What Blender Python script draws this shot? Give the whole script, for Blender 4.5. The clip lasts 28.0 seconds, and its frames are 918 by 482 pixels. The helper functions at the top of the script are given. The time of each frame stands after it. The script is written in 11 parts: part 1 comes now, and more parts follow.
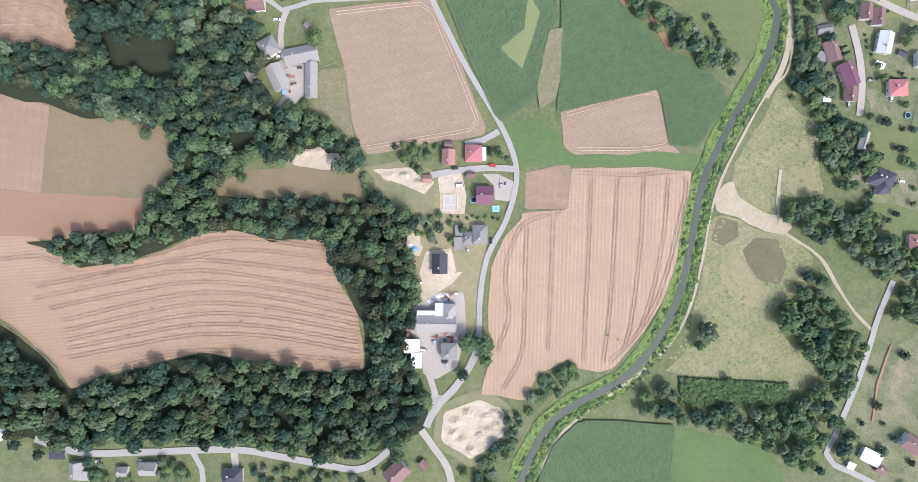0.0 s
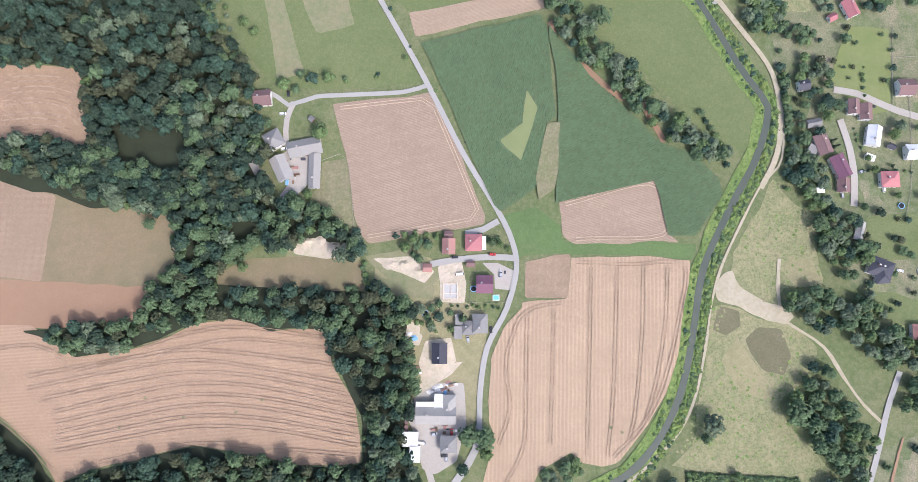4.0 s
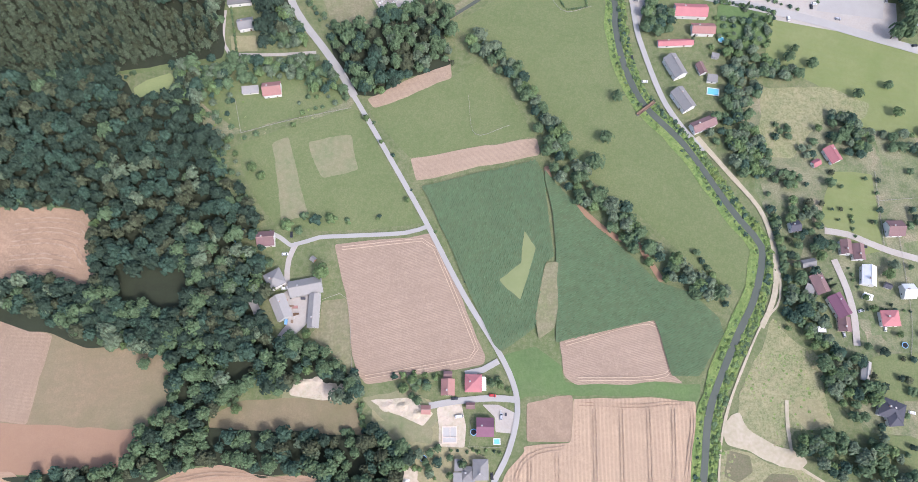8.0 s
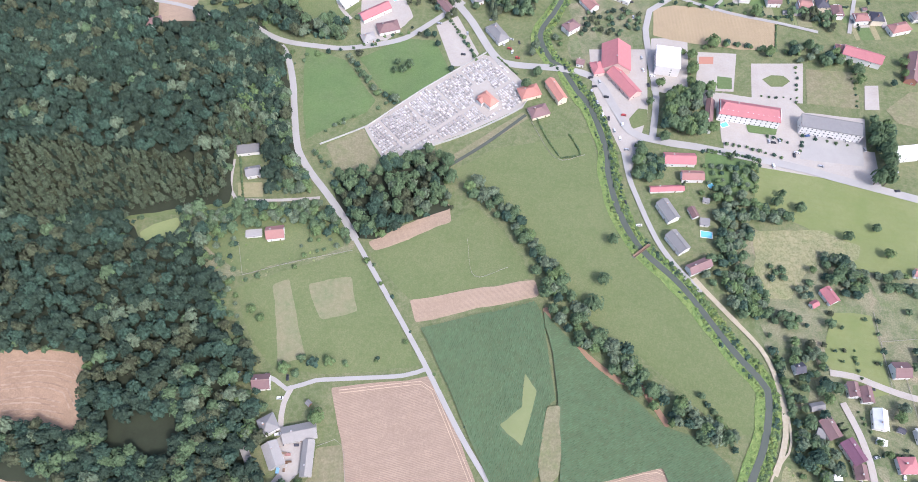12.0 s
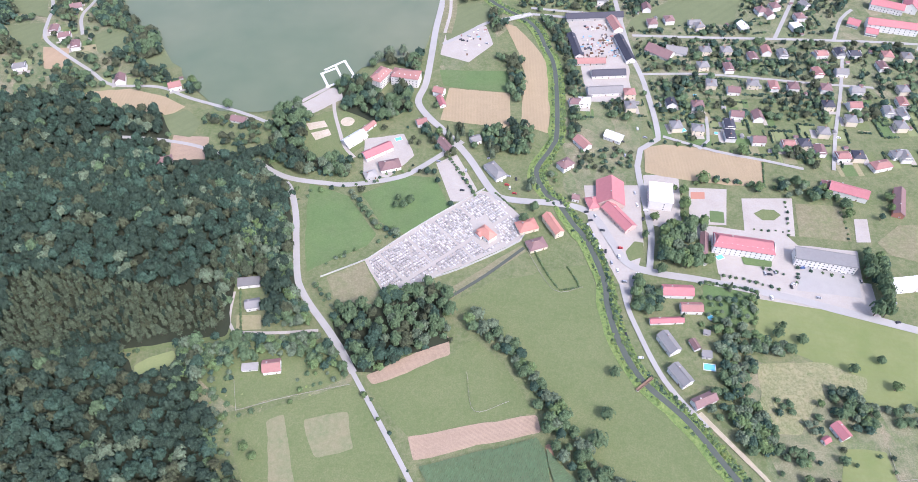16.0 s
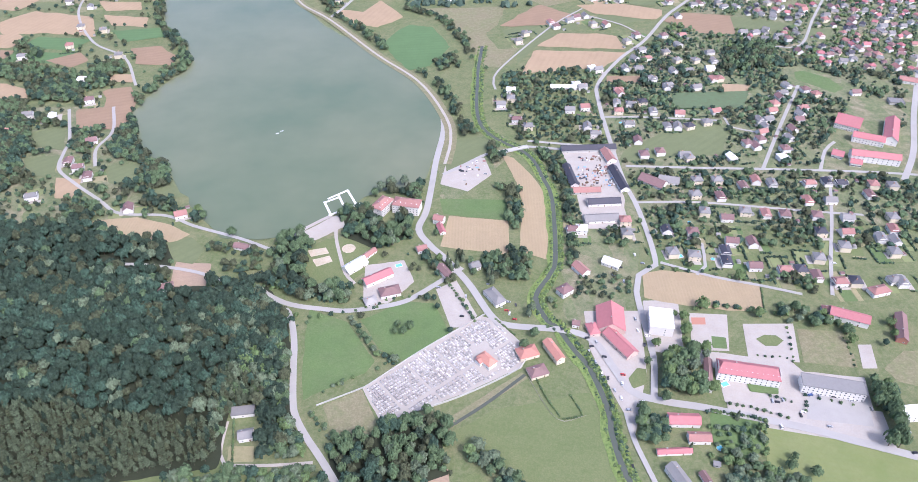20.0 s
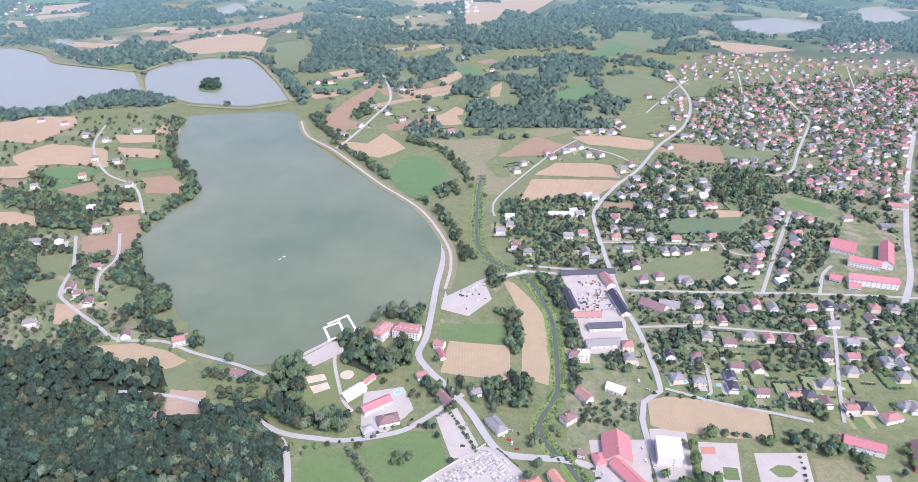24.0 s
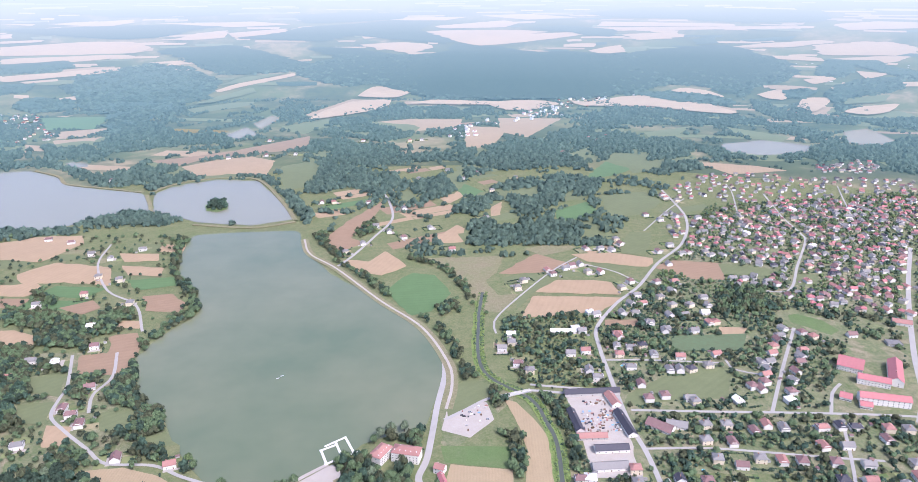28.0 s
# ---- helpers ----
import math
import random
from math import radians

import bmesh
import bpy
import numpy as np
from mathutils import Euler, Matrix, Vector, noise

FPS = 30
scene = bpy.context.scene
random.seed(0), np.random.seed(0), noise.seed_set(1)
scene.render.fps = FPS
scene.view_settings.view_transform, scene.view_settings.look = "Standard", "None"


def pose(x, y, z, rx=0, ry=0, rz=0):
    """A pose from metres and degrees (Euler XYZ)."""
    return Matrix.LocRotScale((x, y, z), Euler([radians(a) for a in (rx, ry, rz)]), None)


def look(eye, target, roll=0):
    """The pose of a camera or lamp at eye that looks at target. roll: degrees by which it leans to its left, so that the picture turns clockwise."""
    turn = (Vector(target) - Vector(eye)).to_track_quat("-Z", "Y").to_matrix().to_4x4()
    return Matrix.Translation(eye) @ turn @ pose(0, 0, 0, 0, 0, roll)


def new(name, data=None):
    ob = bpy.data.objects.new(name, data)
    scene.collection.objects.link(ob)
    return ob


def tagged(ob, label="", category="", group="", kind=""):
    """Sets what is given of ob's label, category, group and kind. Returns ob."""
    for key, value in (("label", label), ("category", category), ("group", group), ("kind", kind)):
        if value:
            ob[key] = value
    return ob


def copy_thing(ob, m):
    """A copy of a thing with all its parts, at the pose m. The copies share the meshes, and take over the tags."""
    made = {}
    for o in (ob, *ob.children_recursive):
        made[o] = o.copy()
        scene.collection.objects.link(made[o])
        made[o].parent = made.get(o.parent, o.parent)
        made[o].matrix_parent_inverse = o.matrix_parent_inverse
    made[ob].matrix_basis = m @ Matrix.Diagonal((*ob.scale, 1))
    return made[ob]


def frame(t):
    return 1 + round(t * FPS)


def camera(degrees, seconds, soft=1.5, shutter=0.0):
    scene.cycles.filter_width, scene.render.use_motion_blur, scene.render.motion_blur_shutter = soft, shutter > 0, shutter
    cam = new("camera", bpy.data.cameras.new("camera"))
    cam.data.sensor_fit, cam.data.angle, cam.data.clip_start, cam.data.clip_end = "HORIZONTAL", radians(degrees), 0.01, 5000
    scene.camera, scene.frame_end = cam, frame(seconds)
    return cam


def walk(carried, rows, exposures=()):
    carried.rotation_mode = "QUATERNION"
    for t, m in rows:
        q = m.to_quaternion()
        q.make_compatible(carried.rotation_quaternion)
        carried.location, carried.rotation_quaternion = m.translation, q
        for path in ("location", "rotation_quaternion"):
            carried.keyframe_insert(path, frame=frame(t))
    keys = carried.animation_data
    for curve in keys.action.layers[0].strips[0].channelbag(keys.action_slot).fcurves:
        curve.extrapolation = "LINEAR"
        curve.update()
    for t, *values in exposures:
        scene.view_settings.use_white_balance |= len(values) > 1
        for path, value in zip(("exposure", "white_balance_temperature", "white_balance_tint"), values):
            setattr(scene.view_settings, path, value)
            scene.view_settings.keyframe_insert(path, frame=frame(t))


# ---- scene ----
# The drone hovers at one point and tilts its camera from straight down to the horizon.
EYE = 450.0
cam = camera(66.54, 28.0, 0.5)
PATH = [
    (0.0, -0.35, -90.53, 0.16),
    (0.5, -0.37, -90.31, 0.13),
    (1.0, -0.39, -89.83, 0.10),
    (1.5, -0.41, -89.33, 0.07),
    (2.0, -0.42, -88.50, 0.05),
    (2.5, -0.44, -87.11, 0.03),
    (3.0, -0.46, -85.79, 0.00),
    (3.5, -0.47, -84.53, -0.02),
    (5.5, -0.54, -79.25, -0.08),
    (6.0, -0.56, -77.81, -0.10),
    (6.5, -0.57, -76.35, -0.11),
    (7.0, -0.58, -74.89, -0.12),
    (7.5, -0.60, -73.40, -0.13),
    (8.0, -0.61, -71.89, -0.14),
    (8.5, -0.62, -70.38, -0.14),
    (9.0, -0.64, -68.94, -0.15),
    (9.5, -0.65, -67.48, -0.15),
    (10.0, -0.66, -66.04, -0.15),
    (10.5, -0.67, -64.60, -0.16),
    (11.0, -0.68, -63.20, -0.16),
    (11.5, -0.69, -61.76, -0.16),
    (12.0, -0.70, -60.34, -0.16),
    (12.5, -0.71, -59.06, -0.15),
    (14.5, -0.75, -53.65, -0.13),
    (15.0, -0.75, -52.22, -0.12),
    (15.5, -0.76, -50.99, -0.12),
    (16.0, -0.77, -49.55, -0.11),
    (16.5, -0.77, -48.33, -0.10),
    (17.0, -0.78, -46.91, -0.09),
    (17.5, -0.78, -45.72, -0.07),
    (18.0, -0.78, -44.36, -0.06),
    (18.5, -0.79, -43.18, -0.05),
    (19.0, -0.79, -41.83, -0.03),
    (19.5, -0.79, -40.66, -0.02),
    (20.0, -0.79, -39.27, -0.00),
    (20.5, -0.79, -38.10, 0.02),
    (21.0, -0.80, -36.70, 0.03),
    (21.5, -0.79, -35.50, 0.05),
    (23.5, -0.79, -30.45, 0.13),
    (24.0, -0.78, -29.08, 0.15),
    (24.5, -0.78, -27.87, 0.17),
    (25.0, -0.78, -26.47, 0.20),
    (25.5, -0.77, -25.30, 0.22),
    (26.0, -0.76, -23.98, 0.24),
    (26.5, -0.76, -22.88, 0.27),
    (27.0, -0.75, -21.53, 0.29),
    (27.5, -0.74, -20.35, 0.31),
    (28.0, -0.73, -19.50, 0.34),
]


def gimbal(yaw, pitch, roll):
    return pose(0, 0, EYE, 0, 0, yaw) @ pose(0, 0, 0, pitch) @ pose(0, 0, 0, 0, roll) @ pose(0, 0, 0, 90)


walk(cam, [(t, gimbal(yaw, pitch, roll)) for t, yaw, pitch, roll in PATH], [(0, 0.81, 5920, 13), (8, 0.85, 5860, 17), (12, 0.97, 5800, 18), (18, 1.03, 5670, 22), (21, 0.97, 5650, 22), (25, 0.99, 5720, 24), (28, 0.94, 5780, 24)])

# ---- light: a hazy high sun from the south-east, thin cloud all over ----
SUN_ELEVATION, SUN_FROM = radians(52), radians(140)  # bearing of the sun, clockwise from north
world = bpy.data.worlds.new("sky")
scene.world = world
world.use_nodes = True
sky = world.node_tree.nodes.new("ShaderNodeTexSky")
sky.sky_type, sky.sun_disc, sky.sun_elevation, sky.sun_rotation = "NISHITA", False, SUN_ELEVATION, SUN_FROM
sky.air_density, sky.dust_density, sky.ozone_density = 1.0, 4.0, 1.0
world.node_tree.links.new(sky.outputs[0], world.node_tree.nodes["Background"].inputs[0])
world.node_tree.nodes["Background"].inputs[1].default_value = 0.15
sun = new("sun", bpy.data.lights.new("sun", "SUN"))
sun.data.energy, sun.data.angle, sun.data.color = 1.5, radians(5), (1.0, 0.955, 0.89)
sun.matrix_world = look((0, 0, 0), (-math.sin(SUN_FROM) * math.cos(SUN_ELEVATION), -math.cos(SUN_FROM) * math.cos(SUN_ELEVATION), -math.sin(SUN_ELEVATION)))

# ---- materials ----
def material(name, colour, rough=0.9, metal=0.0, spots=(), bump=0.0, bump_scale=1.0, random_value=0.0, island=0.0, spec=0.3, stripes=None, glow=None, beds=None):
    """colour: base; spots: (scale per metre, colour, amount, contrast) layers of noise; stripes: (direction degrees, metres, colour, amount)."""
    m = bpy.data.materials.new(name)
    m.use_nodes = True
    nt = m.node_tree
    n, l = nt.nodes, nt.links
    b = n["Principled BSDF"]
    b.inputs["Roughness"].default_value, b.inputs["Metallic"].default_value = rough, metal
    b.inputs["Specular IOR Level"].default_value = spec
    geo = n.new("ShaderNodeNewGeometry")
    col = n.new("ShaderNodeRGB")
    col.outputs[0].default_value = (*colour, 1)
    out = col.outputs[0]

    def mix(fac, a, c):
        x = n.new("ShaderNodeMix")
        x.data_type = "RGBA"
        l.new(fac, x.inputs[0])
        l.new(a, x.inputs[6])
        x.inputs[7].default_value = (*c, 1)
        return x.outputs[2]

    def ramp(value, low, high, top):
        r = n.new("ShaderNodeMapRange")
        l.new(value, r.inputs[0])
        r.inputs[1].default_value, r.inputs[2].default_value, r.inputs[4].default_value = low, high, top
        return r.outputs[0]

    if beds:
        # garden beds and lawns, each of one colour out of a few
        width, colours, degrees = beds
        mp = n.new("ShaderNodeMapping")
        mp.vector_type = "TEXTURE"
        mp.inputs["Rotation"].default_value = (0, 0, radians(degrees))
        mp.inputs["Scale"].default_value = (width, width * 1.8, 1000)
        l.new(geo.outputs["Position"], mp.inputs[0])
        v = n.new("ShaderNodeTexVoronoi")
        v.distance = "CHEBYCHEV"
        v.inputs["Scale"].default_value = 1.0
        l.new(mp.outputs[0], v.inputs["Vector"])
        cr = n.new("ShaderNodeValToRGB")
        cr.color_ramp.interpolation = "CONSTANT"
        for i, c in enumerate(colours):
            e = cr.color_ramp.elements[0] if i == 0 else cr.color_ramp.elements.new(i / len(colours))
            e.color = (*c, 1)
        cr.color_ramp.elements.remove(cr.color_ramp.elements[-1])
        l.new(v.outputs["Color"], cr.inputs[0])
        out = cr.outputs[0]
    for scale, c, amount, contrast in spots:
        t = n.new("ShaderNodeTexNoise")
        t.inputs["Scale"].default_value, t.inputs["Detail"].default_value, t.inputs["Roughness"].default_value = scale, 5, 0.62
        l.new(geo.outputs["Position"], t.inputs["Vector"])
        out = mix(ramp(t.outputs[0], 0.5 - contrast, 0.5 + contrast, amount), out, c)
    if stripes:
        for degrees, width, c, amount in stripes:
            mp = n.new("ShaderNodeMapping")
            mp.vector_type = "TEXTURE"
            mp.inputs["Rotation"].default_value = (0, 0, radians(degrees))
            l.new(geo.outputs["Position"], mp.inputs[0])
            w = n.new("ShaderNodeTexWave")
            w.bands_direction = "Y"
            w.inputs["Scale"].default_value = 0.314 / width
            w.inputs["Distortion"].default_value, w.inputs["Detail"].default_value, w.inputs["Detail Scale"].default_value = 1.6, 3, 0.6
            l.new(mp.outputs[0], w.inputs[0])
            t = n.new("ShaderNodeTexNoise")
            t.inputs["Scale"].default_value, t.inputs["Detail"].default_value = 0.04, 4
            l.new(geo.outputs["Position"], t.inputs["Vector"])
            mul = n.new("ShaderNodeMath")
            mul.operation = "MULTIPLY"
            l.new(ramp(w.outputs[1], 0.35, 0.95, amount), mul.inputs[0])
            l.new(ramp(t.outputs[0], 0.3, 0.65, 1.0), mul.inputs[1])
            out = mix(mul.outputs[0], out, c)
    if random_value or island:
        hsv = n.new("ShaderNodeHueSaturation")
        src = n.new("ShaderNodeObjectInfo").outputs["Random"] if random_value else geo.outputs["Random Per Island"]
        k = random_value or island
        r = n.new("ShaderNodeMapRange")
        l.new(src, r.inputs[0])
        r.inputs[3].default_value, r.inputs[4].default_value = 1 - k, 1 + k
        l.new(r.outputs[0], hsv.inputs["Value"])
        h = n.new("ShaderNodeMath")
        h.operation = "MULTIPLY_ADD"
        l.new(src, h.inputs[0])
        h.inputs[1].default_value, h.inputs[2].default_value = 0.06 * k, 0.5 - 0.03 * k
        l.new(h.outputs[0], hsv.inputs["Hue"])
        l.new(out, hsv.inputs["Color"])
        out = hsv.outputs[0]
    l.new(out, b.inputs["Base Color"])
    if glow:
        e = n.new("ShaderNodeRGB")
        e.outputs[0].default_value = (*glow, 1)
        l.new(e.outputs[0], b.inputs["Emission Color"])
        b.inputs["Emission Strength"].default_value = 1.0
    if bump:
        t = n.new("ShaderNodeTexNoise")
        t.inputs["Scale"].default_value, t.inputs["Detail"].default_value = bump_scale, 4
        l.new(geo.outputs["Position"], t.inputs["Vector"])
        bp = n.new("ShaderNodeBump")
        bp.inputs["Strength"].default_value, bp.inputs["Distance"].default_value = bump, 1.0 / bump_scale
        l.new(t.outputs[0], bp.inputs["Height"])
        l.new(bp.outputs[0], b.inputs["Normal"])
    return m


GRASS = material("grass", (0.145, 0.17, 0.074), spots=[(0.006, (0.115, 0.155, 0.056), 0.6, 0.15), (0.02, (0.215, 0.205, 0.11), 0.8, 0.12), (0.1, (0.085, 0.125, 0.045), 0.65, 0.1), (0.32, (0.24, 0.235, 0.135), 0.4, 0.1), (0.9, (0.09, 0.12, 0.046), 0.45, 0.12)], bump=0.4, bump_scale=1.2)
MEADOW = material("meadow", (0.135, 0.172, 0.068), spots=[(0.005, (0.17, 0.18, 0.085), 0.6, 0.13), (0.015, (0.19, 0.205, 0.095), 0.75, 0.12), (0.06, (0.1, 0.145, 0.05), 0.6, 0.12), (0.3, (0.19, 0.2, 0.095), 0.45, 0.1), (0.9, (0.095, 0.128, 0.048), 0.5, 0.12)], stripes=[(62, 4.5, (0.12, 0.155, 0.06), 0.22)], bump=0.25, bump_scale=1.2)
SUNNY = material("sunny_meadow", (0.185, 0.212, 0.088), spots=[(0.012, (0.15, 0.195, 0.062), 0.7, 0.12), (0.05, (0.225, 0.24, 0.105), 0.6, 0.14), (0.4, (0.15, 0.18, 0.06), 0.4, 0.12)], stripes=[(-15, 5, (0.17, 0.205, 0.065), 0.3)], bump=0.25, bump_scale=1.2)
BROWN_MEADOW = material("parched_meadow", (0.255, 0.19, 0.115), spots=[(0.012, (0.17, 0.165, 0.085), 0.85, 0.1), (0.05, (0.29, 0.22, 0.14), 0.6, 0.12), (0.25, (0.2, 0.165, 0.095), 0.5, 0.12), (0.9, (0.16, 0.135, 0.08), 0.4, 0.12)], stripes=[(12, 6, (0.2, 0.165, 0.095), 0.35)], bump=0.3, bump_scale=1.2)
DRY_MEADOW = material("dry_meadow", (0.205, 0.205, 0.098), spots=[(0.008, (0.3, 0.27, 0.16), 0.6, 0.12), (0.025, (0.13, 0.18, 0.06), 0.9, 0.1), (0.1, (0.35, 0.3, 0.18), 0.65, 0.09), (0.35, (0.12, 0.155, 0.055), 0.65, 0.08), (0.9, (0.31, 0.285, 0.17), 0.6, 0.1)], bump=0.7, bump_scale=1.1)
LUSH = material("lush_grass", (0.12, 0.172, 0.07), spots=[(0.02, (0.17, 0.19, 0.095), 0.75, 0.12), (0.25, (0.09, 0.14, 0.052), 0.5, 0.1), (0.05, (0.14, 0.21, 0.075), 0.7, 0.18), (0.7, (0.055, 0.11, 0.03), 0.5, 0.25)], bump=0.3, bump_scale=1.0)
WEEDS = material("riverside_weeds", (0.16, 0.225, 0.07), spots=[(0.06, (0.23, 0.275, 0.085), 0.7, 0.12), (0.35, (0.1, 0.17, 0.045), 0.6, 0.1)], bump=1.0, bump_scale=0.6, island=0.25)
STUBBLE = material("wheat_stubble", (0.46, 0.325, 0.23), spots=[(0.02, (0.52, 0.385, 0.28), 0.6, 0.2), (0.15, (0.37, 0.25, 0.17), 0.45, 0.18), (1.5, (0.3, 0.2, 0.14), 0.4, 0.22)], bump=0.4, bump_scale=2)
EARTH = material("reddish_soil", (0.29, 0.18, 0.11), spots=[(0.02, (0.34, 0.225, 0.145), 0.8, 0.18), (0.2, (0.28, 0.17, 0.11), 0.5, 0.18), (1.5, (0.24, 0.15, 0.1), 0.4, 0.22)], bump=0.4, bump_scale=2)
SAND = material("bare_sand", (0.53, 0.44, 0.345), spots=[(0.06, (0.4, 0.33, 0.23), 0.8, 0.13), (0.15, (0.3, 0.28, 0.16), 0.6, 0.1), (0.6, (0.62, 0.55, 0.46), 0.5, 0.2)], bump=0.6, bump_scale=0.5)
ASPHALT = material("worn_asphalt", (0.34, 0.33, 0.305), 0.9, spots=[(0.1, (0.27, 0.26, 0.24), 0.6, 0.2), (0.03, (0.38, 0.365, 0.34), 0.5, 0.15), (1.5, (0.39, 0.375, 0.35), 0.4, 0.2)])
PAVING = material("paving", (0.385, 0.36, 0.325), 0.9, spots=[(0.06, (0.3, 0.27, 0.235), 0.7, 0.16), (0.3, (0.36, 0.32, 0.27), 0.5, 0.1), (0.8, (0.47, 0.425, 0.37), 0.4, 0.2)])
TRACK = material("dirt_track", (0.42, 0.36, 0.27), spots=[(0.15, (0.33, 0.29, 0.19), 0.7, 0.13), (0.5, (0.24, 0.24, 0.13), 0.45, 0.08), (1.0, (0.54, 0.46, 0.36), 0.4, 0.2)])
# near-black base colour paints the shade beneath the crowns
FOREST_FLOOR_SHADE = material("forest_floor", (0.034, 0.042, 0.024), spots=[(0.1, (0.022, 0.026, 0.016), 0.7, 0.15), (0.8, (0.045, 0.055, 0.028), 0.5, 0.2)])


def stubble(name, base, degrees, gap, k=1.0):
    dark, light = tuple(c * 0.66 for c in base), tuple(min(1, c * 1.18) for c in base)
    return material(name, base, spots=[(0.02, light, 0.6, 0.2), (0.12, dark, 0.4, 0.18), (0.25, dark, 0.4 * k, 0.09), (0.7, tuple(c * 0.6 for c in base), 0.5 * k, 0.1), (2.0, tuple(c * 0.62 for c in base), 0.5, 0.1), (0.008, tuple(c * 0.85 for c in base), 0.7, 0.15)],
                    stripes=[(degrees, gap, dark, 0.36 * k), (degrees, gap * 0.13, light, 0.5 * k)], bump=0.45, bump_scale=1.3)


STUBBLE_A = stubble("reddish_stubble", (0.415, 0.285, 0.188), 4, 17, 0.6)
STUBBLE_B = stubble("streaked_stubble", (0.4, 0.275, 0.18), -4, 5, 1.7)
STUBBLE_C = stubble("pale_stubble", (0.46, 0.35, 0.25), 80, 9)
STUBBLE_D = stubble("ripe_wheat", (0.37, 0.275, 0.2), 12, 8, 1.2)
STUBBLE_E = stubble("golden_wheat", (0.46, 0.335, 0.225), 88, 19)
STUBBLE_G = stubble("smooth_wheat", (0.39, 0.305, 0.185), 88, 24, 0.4)
STUBBLE_F = stubble("dark_stubble", (0.35, 0.255, 0.175), 85, 5, 1.2)
EARTH2 = stubble("pinkish_soil", (0.39, 0.29, 0.205), 10, 7)
DRY_GREEN = material("dry_green", (0.195, 0.175, 0.1), spots=[(0.008, (0.245, 0.205, 0.135), 0.7, 0.12), (0.03, (0.17, 0.2, 0.085), 0.8, 0.15), (0.2, (0.29, 0.25, 0.165), 0.55, 0.1), (0.6, (0.14, 0.14, 0.075), 0.55, 0.1)])
PALE_GREEN = material("pale_green", (0.2, 0.235, 0.1), spots=[(0.1, (0.17, 0.215, 0.08), 0.6, 0.2), (0.8, (0.33, 0.34, 0.14), 0.4, 0.2)])
TRACK_RED = material("red_cinder", (0.42, 0.2, 0.14), spots=[(0.2, (0.36, 0.2, 0.15), 0.5, 0.2)])
RIVER = material("river_water", (0.1, 0.11, 0.09), 0.25, spots=[(0.05, (0.075, 0.09, 0.07), 0.6, 0.2)], bump=0.05, bump_scale=0.8, spec=0.25)
LAKE = material("green_lake_water", (0.115, 0.152, 0.092), 0.16, spots=[(0.0026, (0.19, 0.2, 0.125), 0.8, 0.12)], bump=0.03, bump_scale=0.5, spec=0.35)
# raised base colour imitates the bright sky mirrored in the water
LAKE_BLUE = material("calm_lake_water", (0.23, 0.235, 0.18), 0.16, bump=0.02, bump_scale=0.3, spec=0.3)
WHITE = material("white_render", (0.74, 0.72, 0.68), 0.85, spots=[(0.6, (0.62, 0.6, 0.56), 0.4, 0.2)])


def field_material(name, c, degrees=10):
    return material(name, c, spots=[(0.006, tuple(k * 1.2 for k in c), 0.7, 0.2), (0.05, tuple(k * 0.8 for k in c), 0.5, 0.2), (0.5, tuple(k * 0.75 for k in c), 0.4, 0.2)], stripes=[(degrees, 9, tuple(k * 0.8 for k in c), 0.4)])


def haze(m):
    """Aerial haze of the distant backdrop, painted into a material as glow and dimmed base colour: none up to 1.35 km,
    all of the colour near the skyline.
    """
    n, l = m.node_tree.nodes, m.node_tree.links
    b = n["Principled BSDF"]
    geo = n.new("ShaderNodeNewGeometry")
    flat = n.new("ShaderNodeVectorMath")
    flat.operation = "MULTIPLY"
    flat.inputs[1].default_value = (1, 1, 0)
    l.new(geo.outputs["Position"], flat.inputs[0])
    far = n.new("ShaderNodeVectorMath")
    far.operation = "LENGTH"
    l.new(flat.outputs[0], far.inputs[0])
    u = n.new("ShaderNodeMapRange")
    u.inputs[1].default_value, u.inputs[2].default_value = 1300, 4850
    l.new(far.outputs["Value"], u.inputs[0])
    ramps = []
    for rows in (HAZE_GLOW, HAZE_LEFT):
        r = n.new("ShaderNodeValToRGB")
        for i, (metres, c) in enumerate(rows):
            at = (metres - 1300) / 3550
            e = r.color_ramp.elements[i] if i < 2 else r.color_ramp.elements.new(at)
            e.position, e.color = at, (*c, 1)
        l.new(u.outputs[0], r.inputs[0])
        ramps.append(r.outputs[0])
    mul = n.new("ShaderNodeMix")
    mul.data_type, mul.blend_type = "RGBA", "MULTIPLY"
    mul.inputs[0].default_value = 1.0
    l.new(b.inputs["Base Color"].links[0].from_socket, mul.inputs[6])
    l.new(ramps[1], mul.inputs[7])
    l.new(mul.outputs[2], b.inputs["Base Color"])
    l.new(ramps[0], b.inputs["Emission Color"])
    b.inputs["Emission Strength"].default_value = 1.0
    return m


